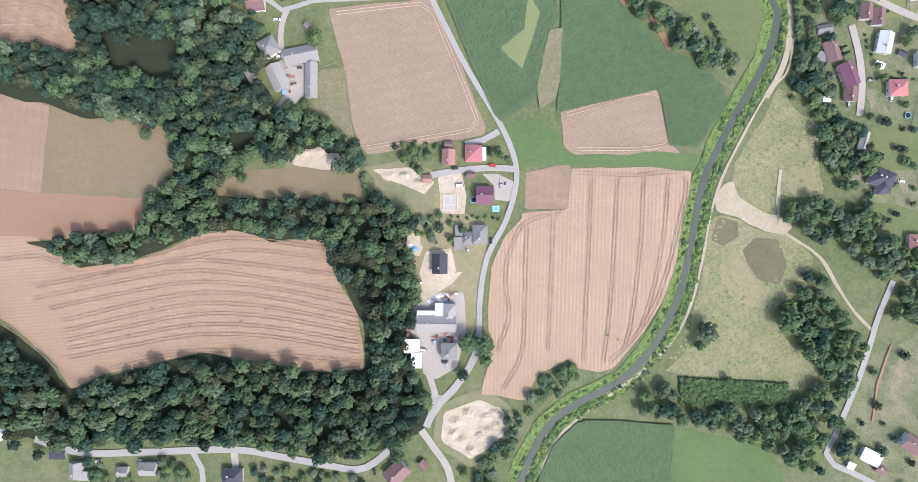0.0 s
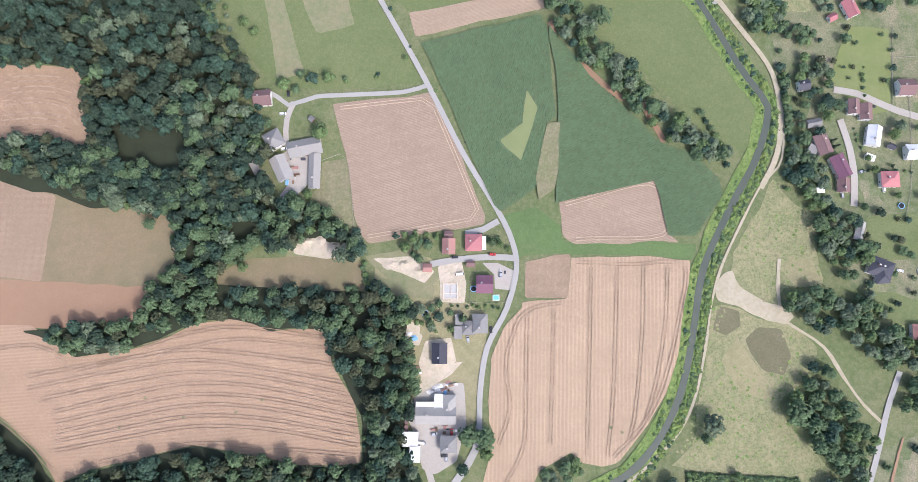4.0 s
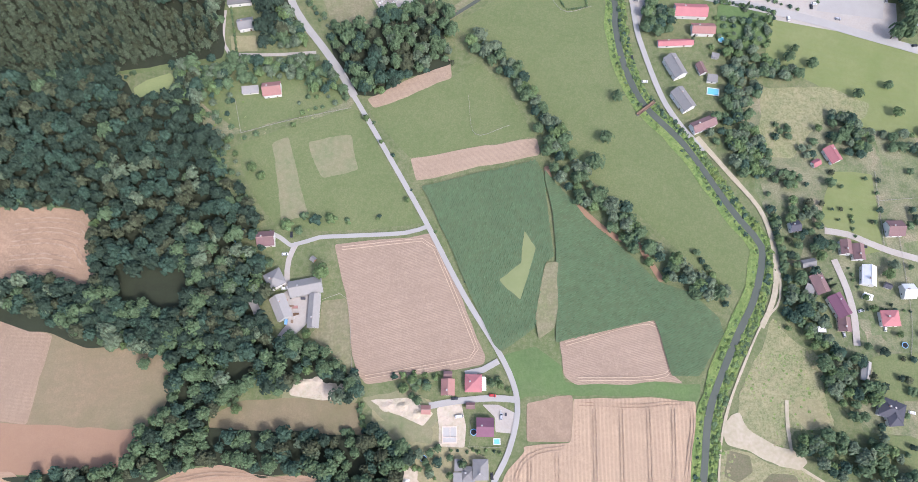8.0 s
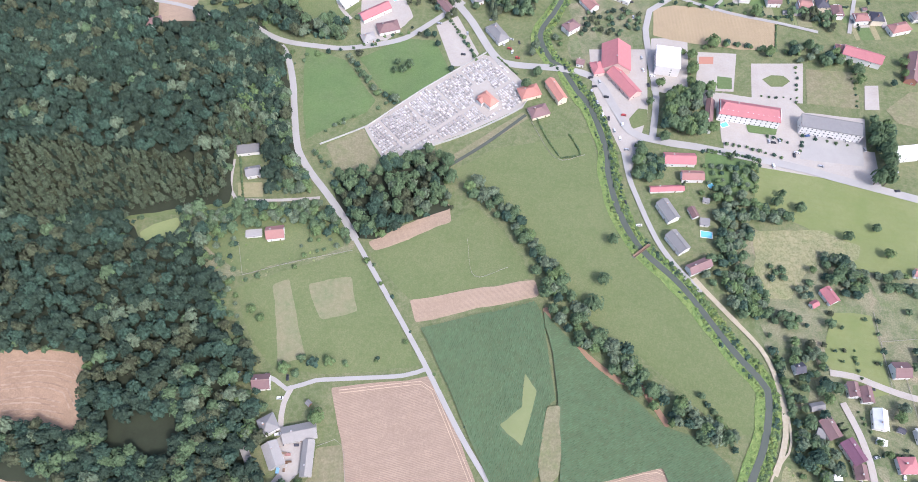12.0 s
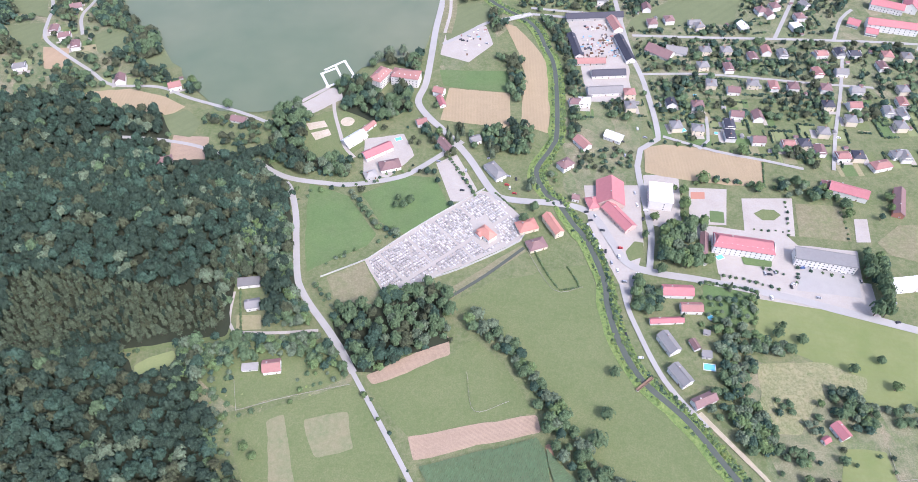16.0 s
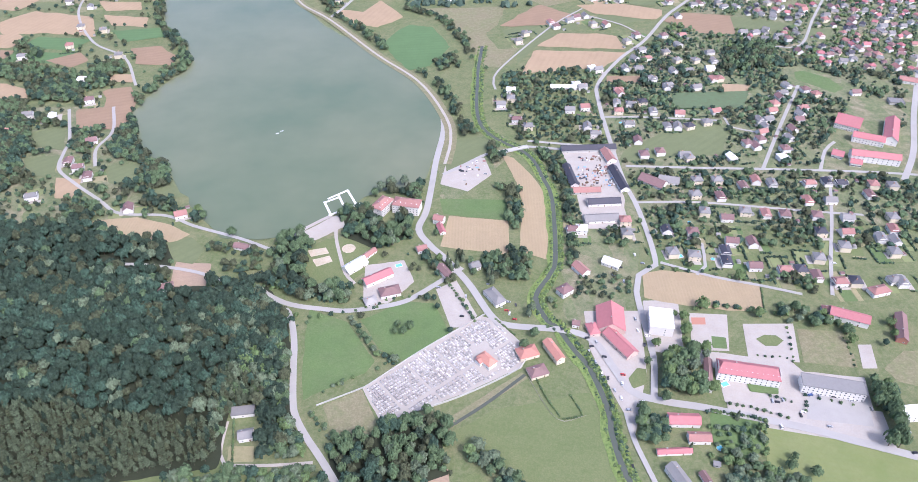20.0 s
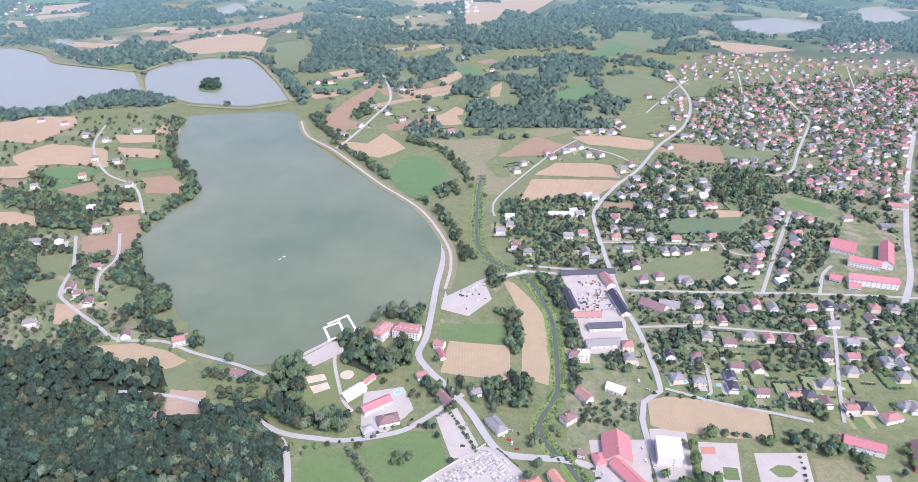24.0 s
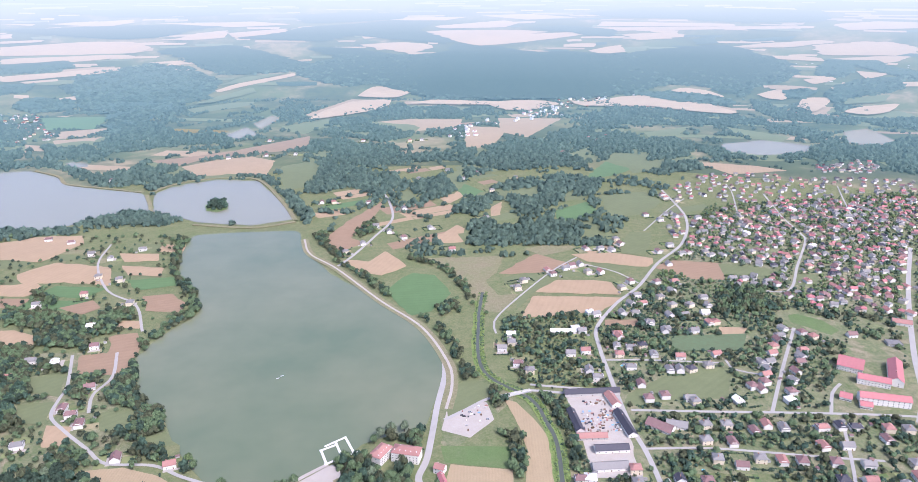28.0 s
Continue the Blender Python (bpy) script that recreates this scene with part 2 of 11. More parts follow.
# painted haze by distance: glow colour, then share of base colour left
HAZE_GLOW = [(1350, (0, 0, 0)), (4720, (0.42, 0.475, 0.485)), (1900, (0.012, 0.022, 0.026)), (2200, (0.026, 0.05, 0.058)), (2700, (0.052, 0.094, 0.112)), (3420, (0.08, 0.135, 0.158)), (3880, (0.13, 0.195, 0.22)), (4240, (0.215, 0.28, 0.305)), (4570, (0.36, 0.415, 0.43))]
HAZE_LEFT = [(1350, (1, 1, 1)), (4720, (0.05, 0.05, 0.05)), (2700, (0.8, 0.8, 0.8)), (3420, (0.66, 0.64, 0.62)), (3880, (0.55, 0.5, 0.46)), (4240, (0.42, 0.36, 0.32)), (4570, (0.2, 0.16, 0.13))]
FIELD_TAN = field_material("country_stubble", (0.36, 0.265, 0.165), 70)
FIELD_BROWN = field_material("country_plough", (0.28, 0.195, 0.125), 20)
FIELD_GREEN = field_material("country_crop", (0.105, 0.18, 0.075), 5)
FIELD_LIGHT = field_material("country_meadow", (0.15, 0.175, 0.085), 40)
# the country fields get the haze painted in too
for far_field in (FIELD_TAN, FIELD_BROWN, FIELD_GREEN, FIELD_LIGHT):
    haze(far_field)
GARDEN = material("garden_lawns", (0.15, 0.185, 0.085), spots=[(0.03, (0.25, 0.235, 0.14), 0.8, 0.1), (0.08, (0.085, 0.125, 0.048), 0.75, 0.1), (0.3, (0.23, 0.225, 0.14), 0.55, 0.09), (0.9, (0.09, 0.115, 0.05), 0.5, 0.1)], beds=(17, [(0.15, 0.19, 0.085), (0.27, 0.25, 0.16), (0.11, 0.15, 0.06), (0.33, 0.27, 0.19), (0.19, 0.22, 0.1), (0.13, 0.175, 0.07)], 8))

WEEDY = material("tall_dry_weeds", (0.17, 0.15, 0.09), spots=[(0.05, (0.22, 0.19, 0.12), 0.7, 0.12), (0.2, (0.13, 0.14, 0.07), 0.6, 0.12), (0.9, (0.11, 0.11, 0.06), 0.5, 0.12)], bump=0.6, bump_scale=1.2)
STRAW = material("bleached_grass", (0.3, 0.265, 0.15), spots=[(0.04, (0.2, 0.205, 0.1), 0.7, 0.12), (0.25, (0.36, 0.31, 0.19), 0.5, 0.12), (0.9, (0.2, 0.19, 0.1), 0.4, 0.12)], bump=0.5, bump_scale=1.2)
PALE_LAWN = material("pale_lawn", (0.185, 0.21, 0.095), spots=[(0.05, (0.25, 0.265, 0.13), 0.6, 0.2), (0.5, (0.17, 0.22, 0.08), 0.4, 0.2)])
MAIZE = material("maize_leaves", (0.1, 0.165, 0.085), spots=[(0.02, (0.14, 0.2, 0.095), 0.7, 0.16), (0.09, (0.075, 0.13, 0.07), 0.5, 0.2), (0.7, (0.06, 0.11, 0.05), 0.4, 0.2)], island=0.2)
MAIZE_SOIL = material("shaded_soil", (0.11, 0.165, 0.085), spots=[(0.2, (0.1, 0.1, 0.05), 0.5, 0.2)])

WORN = material("worn_meadow", (0.235, 0.22, 0.125), spots=[(0.06, (0.16, 0.195, 0.09), 0.9, 0.13), (0.3, (0.3, 0.26, 0.17), 0.6, 0.15), (1.4, (0.15, 0.16, 0.08), 0.5, 0.2)])


# ---- building blocks ----
ICO = bmesh.new()
bmesh.ops.create_icosphere(ICO, subdivisions=1, radius=1)
ICO0 = (np.array([v.co[:] for v in ICO.verts]), np.array([[v.index for v in f.verts] for f in ICO.faces]))
ICO.free()


def mesh_from(name, verts, faces, mats, index=None):
    me = bpy.data.meshes.new(name)
    me.from_pydata([tuple(v) for v in verts], [], faces)
    for m in mats if isinstance(mats, (list, tuple)) else [mats]:
        me.materials.append(m)
    if index is not None:
        me.polygons.foreach_set("material_index", np.array(index, np.int32))
    me.update()
    return me


def tri_mesh(name, verts, tris, mats, index=None):
    """A big triangle mesh from arrays."""
    me = bpy.data.meshes.new(name)
    nv, nf = len(verts), len(tris)
    me.vertices.add(nv)
    me.vertices.foreach_set("co", np.asarray(verts, np.float32).ravel())
    me.loops.add(nf * 3)
    me.loops.foreach_set("vertex_index", np.asarray(tris, np.int32).ravel())
    me.polygons.add(nf)
    me.polygons.foreach_set("loop_start", np.arange(0, nf * 3, 3, dtype=np.int32))
    for m in mats if isinstance(mats, (list, tuple)) else [mats]:
        me.materials.append(m)
    if index is not None:
        me.polygons.foreach_set("material_index", np.asarray(index, np.int32))
    me.update(calc_edges=True)
    return me


class Shape:
    """Collects boxes, prisms and sheets for one mesh."""

    def __init__(self):
        self.v, self.f = [], []

    def add(self, verts, faces):
        k = len(self.v)
        self.v += [tuple(p) for p in verts]
        self.f += [tuple(i + k for i in q) for q in faces]
        return self

    def box(self, x0, y0, z0, x1, y1, z1):
        v = [(x0, y0, z0), (x1, y0, z0), (x1, y1, z0), (x0, y1, z0), (x0, y0, z1), (x1, y0, z1), (x1, y1, z1), (x0, y1, z1)]
        return self.add(v, [(3, 2, 1, 0), (4, 5, 6, 7), (0, 1, 5, 4), (1, 2, 6, 5), (2, 3, 7, 6), (3, 0, 4, 7)])

    def prism(self, poly, z0, z1):
        n = len(poly)
        v = [(x, y, z0) for x, y in poly] + [(x, y, z1) for x, y in poly]
        return self.add(v, [tuple(range(n - 1, -1, -1)), tuple(range(n, 2 * n))] + [(i, (i + 1) % n, n + (i + 1) % n, n + i) for i in range(n)])

    def rod(self, x, y, z0, z1, r0, r1, n=6):
        a = [2 * math.pi * i / n for i in range(n)]
        v = [(x + r0 * math.cos(t), y + r0 * math.sin(t), z0) for t in a] + [(x + r1 * math.cos(t), y + r1 * math.sin(t), z1) for t in a]
        return self.add(v, [tuple(range(n - 1, -1, -1)), tuple(range(n, 2 * n))] + [(i, (i + 1) % n, n + (i + 1) % n, n + i) for i in range(n)])

    def mesh(self, name, mats):
        return mesh_from(name, self.v, self.f, mats)


def part(name, shape, mat, parent, label=""):
    if not isinstance(shape, Shape):
        ob = new(name, shape)
    else:
        ob = new(name, shape.mesh(name, mat))
    ob.parent = parent
    if label:
        ob["label"] = label
    return ob


def smooth_line(pts, step=6.0):
    """Catmull-Rom through the points, resampled."""
    p = [np.array(q[:2], float) for q in pts]
    p = [2 * p[0] - p[1]] + p + [2 * p[-1] - p[-2]]
    out = []
    for i in range(1, len(p) - 2):
        a, b, c, d = p[i - 1], p[i], p[i + 1], p[i + 2]
        n = max(1, int(np.linalg.norm(c - b) / step))
        for k in range(n):
            t = k / n
            out.append(0.5 * ((2 * b) + (c - a) * t + (2 * a - 5 * b + 4 * c - d) * t * t + (3 * b - a - 3 * c + d) * t ** 3))
    out.append(p[-2])
    return np.array(out)


def sides(line, width):
    d = np.gradient(line, axis=0)
    d /= np.linalg.norm(d, axis=1)[:, None] + 1e-9
    nrm = np.stack([-d[:, 1], d[:, 0]], 1)
    return line + nrm * width / 2, line - nrm * width / 2


# what is built over, on a 3 m grid, so that trees keep off roads, water, fields and houses
TAKEN = np.zeros((1800, 1300), bool)
HEIGHT = np.zeros((1800, 1300))
LAYER = [0]


def cell(x, y):
    return np.clip(((np.asarray(x) + 2700) / 3).astype(int), 0, 1799), np.clip(((np.asarray(y) + 400) / 3).astype(int), 0, 1299)


def take(poly):
    p = np.array([q[:2] for q in poly], float)
    gi, gj = np.meshgrid(np.arange(cell(p[:, 0].min(), 0)[0], cell(p[:, 0].max(), 0)[0] + 1), np.arange(cell(0, p[:, 1].min())[1], cell(0, p[:, 1].max())[1] + 1))
    gi, gj = gi.ravel(), gj.ravel()
    k = inside(poly, gi * 3 - 2698.5, gj * 3 - 398.5)
    TAKEN[gi[k], gj[k]] = True
    return gi[k], gj[k]


def free(pts):
    if not len(pts):
        return pts
    i, j = cell(pts[:, 0], pts[:, 1])
    return pts[~TAKEN[i, j]]


def lift():
    """Each flat plot lies a few millimetres above the one laid before."""
    LAYER[0] += 1
    return LAYER[0] * 0.0015


def ribbon(name, pts, width, z, mat, label="", category="road", thick=0.06, step=6.0, wobble=0.0):
    """A road, track or stream bed that follows a line."""
    line = smooth_line(pts, step)
    w = np.full((len(line), 1), float(width))
    if wobble:
        w *= 1 + wobble * np.array([[noise.noise((q[0] * 0.06, q[1] * 0.06, width))] for q in line])
    z += lift()
    l, r = sides(line, w)
    for q in smooth_line(pts, 2.0):
        k = int(width / 6) + 1
        i, j = cell(q[0], q[1])
        TAKEN[max(0, i - k):i + k + 1, max(0, j - k):j + k + 1] = True
        k = int(width / 6 + 0.4)
        HEIGHT[max(0, i - k):i + k + 1, max(0, j - k):j + k + 1] = np.maximum(HEIGHT[max(0, i - k):i + k + 1, max(0, j - k):j + k + 1], z)
    n = len(line)
    v = [(*q, z) for q in l] + [(*q, z) for q in r] + [(*q, z - thick) for q in l] + [(*q, z - thick) for q in r]
    f = [(i, n + i, n + i + 1, i + 1) for i in range(n - 1)]
    f += [(2 * n + i, i, i + 1, 2 * n + i + 1) for i in range(n - 1)] + [(n + i, 3 * n + i, 3 * n + i + 1, n + i + 1) for i in range(n - 1)]
    ob = new(name, mesh_from(name, v, f, mat))
    return tagged(ob, label, category, kind="structure")


def outline(pts, rough=0.0, step=8.0, closed=True):
    """The closed outline of a plot, finely divided and made a little uneven."""
    out = []
    x, y = np.array([q[0] for q in pts], float), np.array([q[1] for q in pts], float)
    rough = min(rough, 0.07 * math.sqrt(abs(np.sum(x * np.roll(y, -1) - np.roll(x, -1) * y)) / 2))
    for _ in range(2 if rough else 0):
        # rounded corners
        cut = []
        for i in range(len(pts)):
            a, b, c = [np.array(pts[(i + k) % len(pts)][:2], float) for k in (-1, 0, 1)]
            for q in (a, c):
                far = np.linalg.norm(q - b) + 1e-6
                cut.append(b + (q - b) / far * min((1.5 if rough >= 6 else 0.6) * rough, 0.28 * far))
        pts = cut
    n = len(pts)
    for i in range(n):
        a, b = np.array(pts[i][:2], float), np.array(pts[(i + 1) % n][:2], float)
        k = max(1, min(60, int(np.linalg.norm(b - a) / step)))
        out += [a + (b - a) * j / k for j in range(k)]
    if rough:
        out = [q + rough * np.array([noise.noise((q[0] * 0.045, q[1] * 0.045, 1)), noise.noise((q[0] * 0.045, q[1] * 0.045, 7))]) + 0.35 * rough * np.array([noise.noise((q[0] * 0.17, q[1] * 0.17, 2)), noise.noise((q[0] * 0.17, q[1] * 0.17, 8))]) for q in out]
    return out


def northward(pts):
    """The points of a line that lead on to the north."""
    out = [pts[0]]
    for q in pts[1:]:
        if q[1] > out[-1][1] + 4:
            out.append(q)
    return out


def band(pts, width):
    """The outline of a strip along a line."""
    l, r = sides(smooth_line(pts, 15.0), width)
    return [tuple(q) for q in l] + [tuple(q) for q in r[::-1]]


def plot(name, pts, z, mat, label="", category="field", rough=2.0, thick=0.0, step=8.0, kind="structure", taken=True):
    """A field, meadow or yard: a flat plot with a low edge."""
    o = outline(pts, rough, step)
    z += lift()
    was = TAKEN.copy() if not taken else None
    at = take(o)
    HEIGHT[at] = np.maximum(HEIGHT[at], z)
    if not taken:
        TAKEN[:] = was
    bm = bmesh.new()
    face = bm.faces.new([bm.verts.new((*q, z)) for q in o])
    face.normal_update()
    if face.normal.z < 0:
        face.normal_flip()
    if thick:
        low = [bm.verts.new((v.co.x, v.co.y, z - thick)) for v in face.verts]
        top = list(face.verts)
        for i in range(len(top)):
            j = (i + 1) % len(top)
            bm.faces.new((top[j], top[i], low[i], low[j]))
    bmesh.ops.triangulate(bm, faces=[face])
    me = bpy.data.meshes.new(name)
    bm.to_mesh(me)
    bm.free()
    me.materials.append(mat)
    return tagged(new(name, me), label, category, kind=kind)


def inside(poly, x, y):
    """Which of the points lie in the polygon."""
    x, y = np.asarray(x, float), np.asarray(y, float)
    r = np.zeros(len(x), bool)
    n = len(poly)
    for i in range(n):
        (ax, ay), (bx, by) = poly[i][:2], poly[(i + 1) % n][:2]
        if ay == by:
            continue
        r ^= ((ay > y) != (by > y)) & (x < (bx - ax) * (y - ay) / (by - ay) + ax)
    return r


def scatter(poly, gap, rng, avoid=()):
    """Points about a gap apart inside a polygon."""
    p = np.array([q[:2] for q in poly], float)
    lo, hi = p.min(0), p.max(0)
    nx, ny = int((hi[0] - lo[0]) / gap) + 2, int((hi[1] - lo[1]) / (gap * 0.866)) + 2
    gx, gy = np.meshgrid(np.arange(nx), np.arange(ny))
    x = lo[0] + (gx + 0.5 * (gy % 2)) * gap + rng.uniform(-0.36, 0.36, gx.shape) * gap
    y = lo[1] + gy * gap * 0.866 + rng.uniform(-0.36, 0.36, gx.shape) * gap
    x, y = x.ravel(), y.ravel()
    k = inside(poly, x, y)
    for a in avoid:
        k &= ~inside(a, x, y)
    return np.stack([x[k], y[k]], 1)


def grown(poly, by):
    """The polygon pushed outward at its corners."""
    p = np.array([q[:2] for q in poly], float)
    a, b = p - np.roll(p, 1, 0), np.roll(p, -1, 0) - p
    a, b = a / (np.linalg.norm(a, axis=1)[:, None] + 1e-6), b / (np.linalg.norm(b, axis=1)[:, None] + 1e-6)
    t = a + b
    t /= np.linalg.norm(t, axis=1)[:, None] + 1e-6
    x, y = p[:, 0], p[:, 1]
    turn = 1 if np.sum(x * np.roll(y, -1) - np.roll(x, -1) * y) > 0 else -1
    return [tuple(q) for q in p + np.stack([t[:, 1], -t[:, 0]], 1) * by * turn]


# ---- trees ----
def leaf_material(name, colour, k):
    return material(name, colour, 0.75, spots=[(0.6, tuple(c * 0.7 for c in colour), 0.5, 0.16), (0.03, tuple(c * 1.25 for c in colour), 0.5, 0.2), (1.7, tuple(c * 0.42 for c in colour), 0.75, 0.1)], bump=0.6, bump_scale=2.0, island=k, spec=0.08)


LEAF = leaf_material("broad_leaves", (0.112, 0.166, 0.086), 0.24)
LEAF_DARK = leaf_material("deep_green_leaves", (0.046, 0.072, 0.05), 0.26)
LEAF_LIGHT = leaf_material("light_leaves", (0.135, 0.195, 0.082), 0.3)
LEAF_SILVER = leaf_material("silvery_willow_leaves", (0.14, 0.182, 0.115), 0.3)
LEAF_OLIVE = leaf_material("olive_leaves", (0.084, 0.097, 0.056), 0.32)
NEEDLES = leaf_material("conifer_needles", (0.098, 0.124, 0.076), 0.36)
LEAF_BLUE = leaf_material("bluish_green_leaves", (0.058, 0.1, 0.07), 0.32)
BARK = material("bark", (0.13, 0.1, 0.075), spots=[(2, (0.07, 0.055, 0.04), 0.6, 0.2)])


TUFT = (np.array([(1, 0, -0.45), (0, 1, -0.45), (-1, 0, -0.45), (0, -1, -0.45), (0, 0, 0.6)], float), np.array([(0, 1, 4), (1, 2, 4), (2, 3, 4), (3, 0, 4)]))


def fir_shape(rng, whorls):
    """A conifer's crown of radius about 1 and height 1: whorls of drooping boughs, as arrays."""
    vs, fs = [], []
    for i in range(whorls):
        h = i / whorls
        top, low, r = min(1.0, h + 1.7 / whorls), h, (1 - h) ** 0.8
        turn = rng.uniform(0, 6.28)
        n = 14 if i < whorls - 1 else 8
        ring = [(r * u * math.cos(a), r * u * math.sin(a), low + 0.05 * rng.uniform(-1, 1)) for a, u in ((turn + 2 * math.pi * j / n, rng.uniform(0.85, 1.15) if j % 2 else rng.uniform(0.5, 0.68)) for j in range(n))]
        k = sum(len(v) for v in vs)
        vs.append(np.array([(rng.uniform(-0.05, 0.05), rng.uniform(-0.05, 0.05), top)] + ring))
        fs.append(np.array([(k, k + 1 + j, k + 1 + (j + 1) % n) for j in range(n)]))
    return np.concatenate(vs), np.concatenate(fs)


def crown_shape(rng, clumps):
    """Leaf tufts of a crown of radius about 1 and height about 1, base at z = 0, as arrays."""
    vs, fs = [], []
    k = 0
    big = (100 / clumps) ** 0.5
    base = ICO0 if clumps > 30 else TUFT
    core = base[0] * rng.uniform(0.85, 1.1, (len(base[0]), 1)) * (0.76, 0.76, 0.36) + (0, 0, 0.4)
    vs.append(core)
    fs.append(base[1])
    k = len(core)
    lobes = [(0.44 * math.cos(a), 0.44 * math.sin(a), rng.uniform(0.36, 0.6), rng.uniform(0.4, 0.58)) for a in rng.uniform(0, 6.28) + np.arange(5) * 1.2566] + [(0.0, 0.0, 0.68, 0.5)]
    for i in range(clumps):
        # tufts sit on the skin of a few lobes, as boughs do
        lx, ly, lz, lr = lobes[i % len(lobes)]
        d = rng.normal(size=3)
        d /= np.linalg.norm(d)
        d[2] = abs(d[2]) * 0.95 - 0.15
        c = np.array([lx + d[0] * lr, ly + d[1] * lr, lz + d[2] * lr * 0.62])
        s = np.array([1, 1, 0.75]) * rng.uniform(0.12, 0.23) * big
        out = d * (1, 1, 0.7) + (0, 0, 0.9)
        # a tuft: an uneven little dome that leans outward
        v = TUFT[0] * s * rng.uniform(0.75, 1.3, (5, 1))
        q = Vector(out).to_track_quat("Z", "Y").to_matrix() @ Euler((0, 0, rng.uniform(0, 6.28))).to_matrix()
        vs.append(v @ np.array(q).T + c)
        fs.append(TUFT[1] + k)
        k += 5
    return np.concatenate(vs), np.concatenate(fs)


RNG = np.random.default_rng(7)
CROWN_FINE = [crown_shape(RNG, 104) for _ in range(12)]
CROWN_HALF = [crown_shape(RNG, 66) for _ in range(10)]
CROWN_MID = [crown_shape(RNG, 26) for _ in range(6)]
CROWN_LOW = [crown_shape(RNG, 12) for _ in range(6)]
CROWN_FAR = [crown_shape(RNG, 5) for _ in range(6)]
CONE_FINE = [fir_shape(RNG, 6) for _ in range(8)]


def woods(name, places, size, height, mats, label, crowns=CROWN_FINE, z=0.0, seed=1, share=None, trunks=True, category="trees", squash=0.75, fold=False):
    """Many trees in one mesh: crowns of leaf clumps on trunks."""
    rng = np.random.default_rng(seed)
    mats = list(mats) + [BARK]
    V, F, I = [], [], []
    k = 0
    share = share or [1.0 / (len(mats) - 1)] * (len(mats) - 1)
    tr_v, tr_f = Shape().rod(0, 0, 0, 1, 1, 0.5, 5).v, None
    tr_v = np.array(tr_v)
    tr_f = np.array([(i, (i + 1) % 5, 5 + (i + 1) % 5) for i in range(5)] + [(i, 5 + (i + 1) % 5, 5 + i) for i in range(5)])
    for q in places:
        x, y = q[0], q[1]
        s = (q[2] if len(q) > 2 else size) * rng.uniform(0.72, 1.25)
        h = height * (s / size) ** 0.8 * rng.uniform(0.78, 1.2)
        # groups of one kind stand together
        u = 0.5 + 0.42 * noise.noise((x * 0.02, y * 0.02, seed)) + rng.uniform(-0.5, 0.5)
        m = int(np.searchsorted(np.cumsum(share), min(max(u, 0), 0.999)))
        zz = z
        if fold:
            r = math.hypot(x, y)
            x, y, zz = far_fold(x, y)
            s, h = s * math.hypot(x, y) / r, h * math.hypot(x, y) / r
        v, f = crowns[rng.integers(len(crowns))]
        t = rng.uniform(0, 6.28)
        rot = np.array([[math.cos(t), -math.sin(t), 0], [math.sin(t), math.cos(t), 0], [0, 0, 1]])
        hc = h * squash
        V.append((v * (s, s, hc)) @ rot + (x, y, zz + h - hc))
        F.append(f + k)
        I.append(np.full(len(f), min(m, len(mats) - 2)))
        k += len(v)
        if trunks:
            r = 0.05 * s
            V.append(tr_v * (r, r, h * 0.6) + (x, y, z))
            F.append(tr_f + k)
            I.append(np.full(len(tr_f), len(mats) - 1))
            k += len(tr_v)
    if not V:
        return None
    me = tri_mesh(name, np.concatenate(V), np.concatenate(F), mats, np.concatenate(I))
    me.polygons.foreach_set("use_smooth", np.full(len(me.polygons), crowns is not CONE_FINE))
    return tagged(new(name, me), label, category, kind="stuff")


# leaf colours for far woods: bluish base tint and glow imitate haze
LEAF_FAR = haze(leaf_material("haze_tinted_leaves", (0.098, 0.148, 0.11), 0.25))
LEAF_FAR2 = haze(leaf_material("haze_tinted_dark_leaves", (0.078, 0.122, 0.094), 0.25))


def tree_pattern(leaf, kind, seed):
    """A single tree: a tapered trunk with limbs, and a crown of many leaf clumps."""
    rng = np.random.default_rng(seed)
    ob = new("tree")
    t = Shape().rod(0, 0, 0, 0.55, 0.045, 0.025, 7)
    for i in range(5):
        a, z = i * 2.4, 0.26 + 0.05 * i
        dx, dy = 0.3 * math.cos(a), 0.3 * math.sin(a)
        r = 0.012
        t.add([(r, 0, z), (-r, r, z), (-r, -r, z), (dx + r * 0.4, dy, z + 0.26), (dx - r * 0.4, dy + r * 0.4, z + 0.26), (dx - r * 0.4, dy - r * 0.4, z + 0.26)], [(0, 1, 4, 3), (1, 2, 5, 4), (2, 0, 3, 5), (3, 4, 5)])
    part("trunk", t, BARK, ob)
    v, f = crown_shape(rng, 130) if kind == "round" else fir_shape(rng, 9)
    if kind == "round":
        v = v * (0.5, 0.5, 0.8) + (0, 0, 0.2)
    else:
        v = v * (0.4, 0.4, 0.92) + (0, 0, 0.08)
    part("crown", tri_mesh("crown", v, f, leaf), None, ob)
    return ob


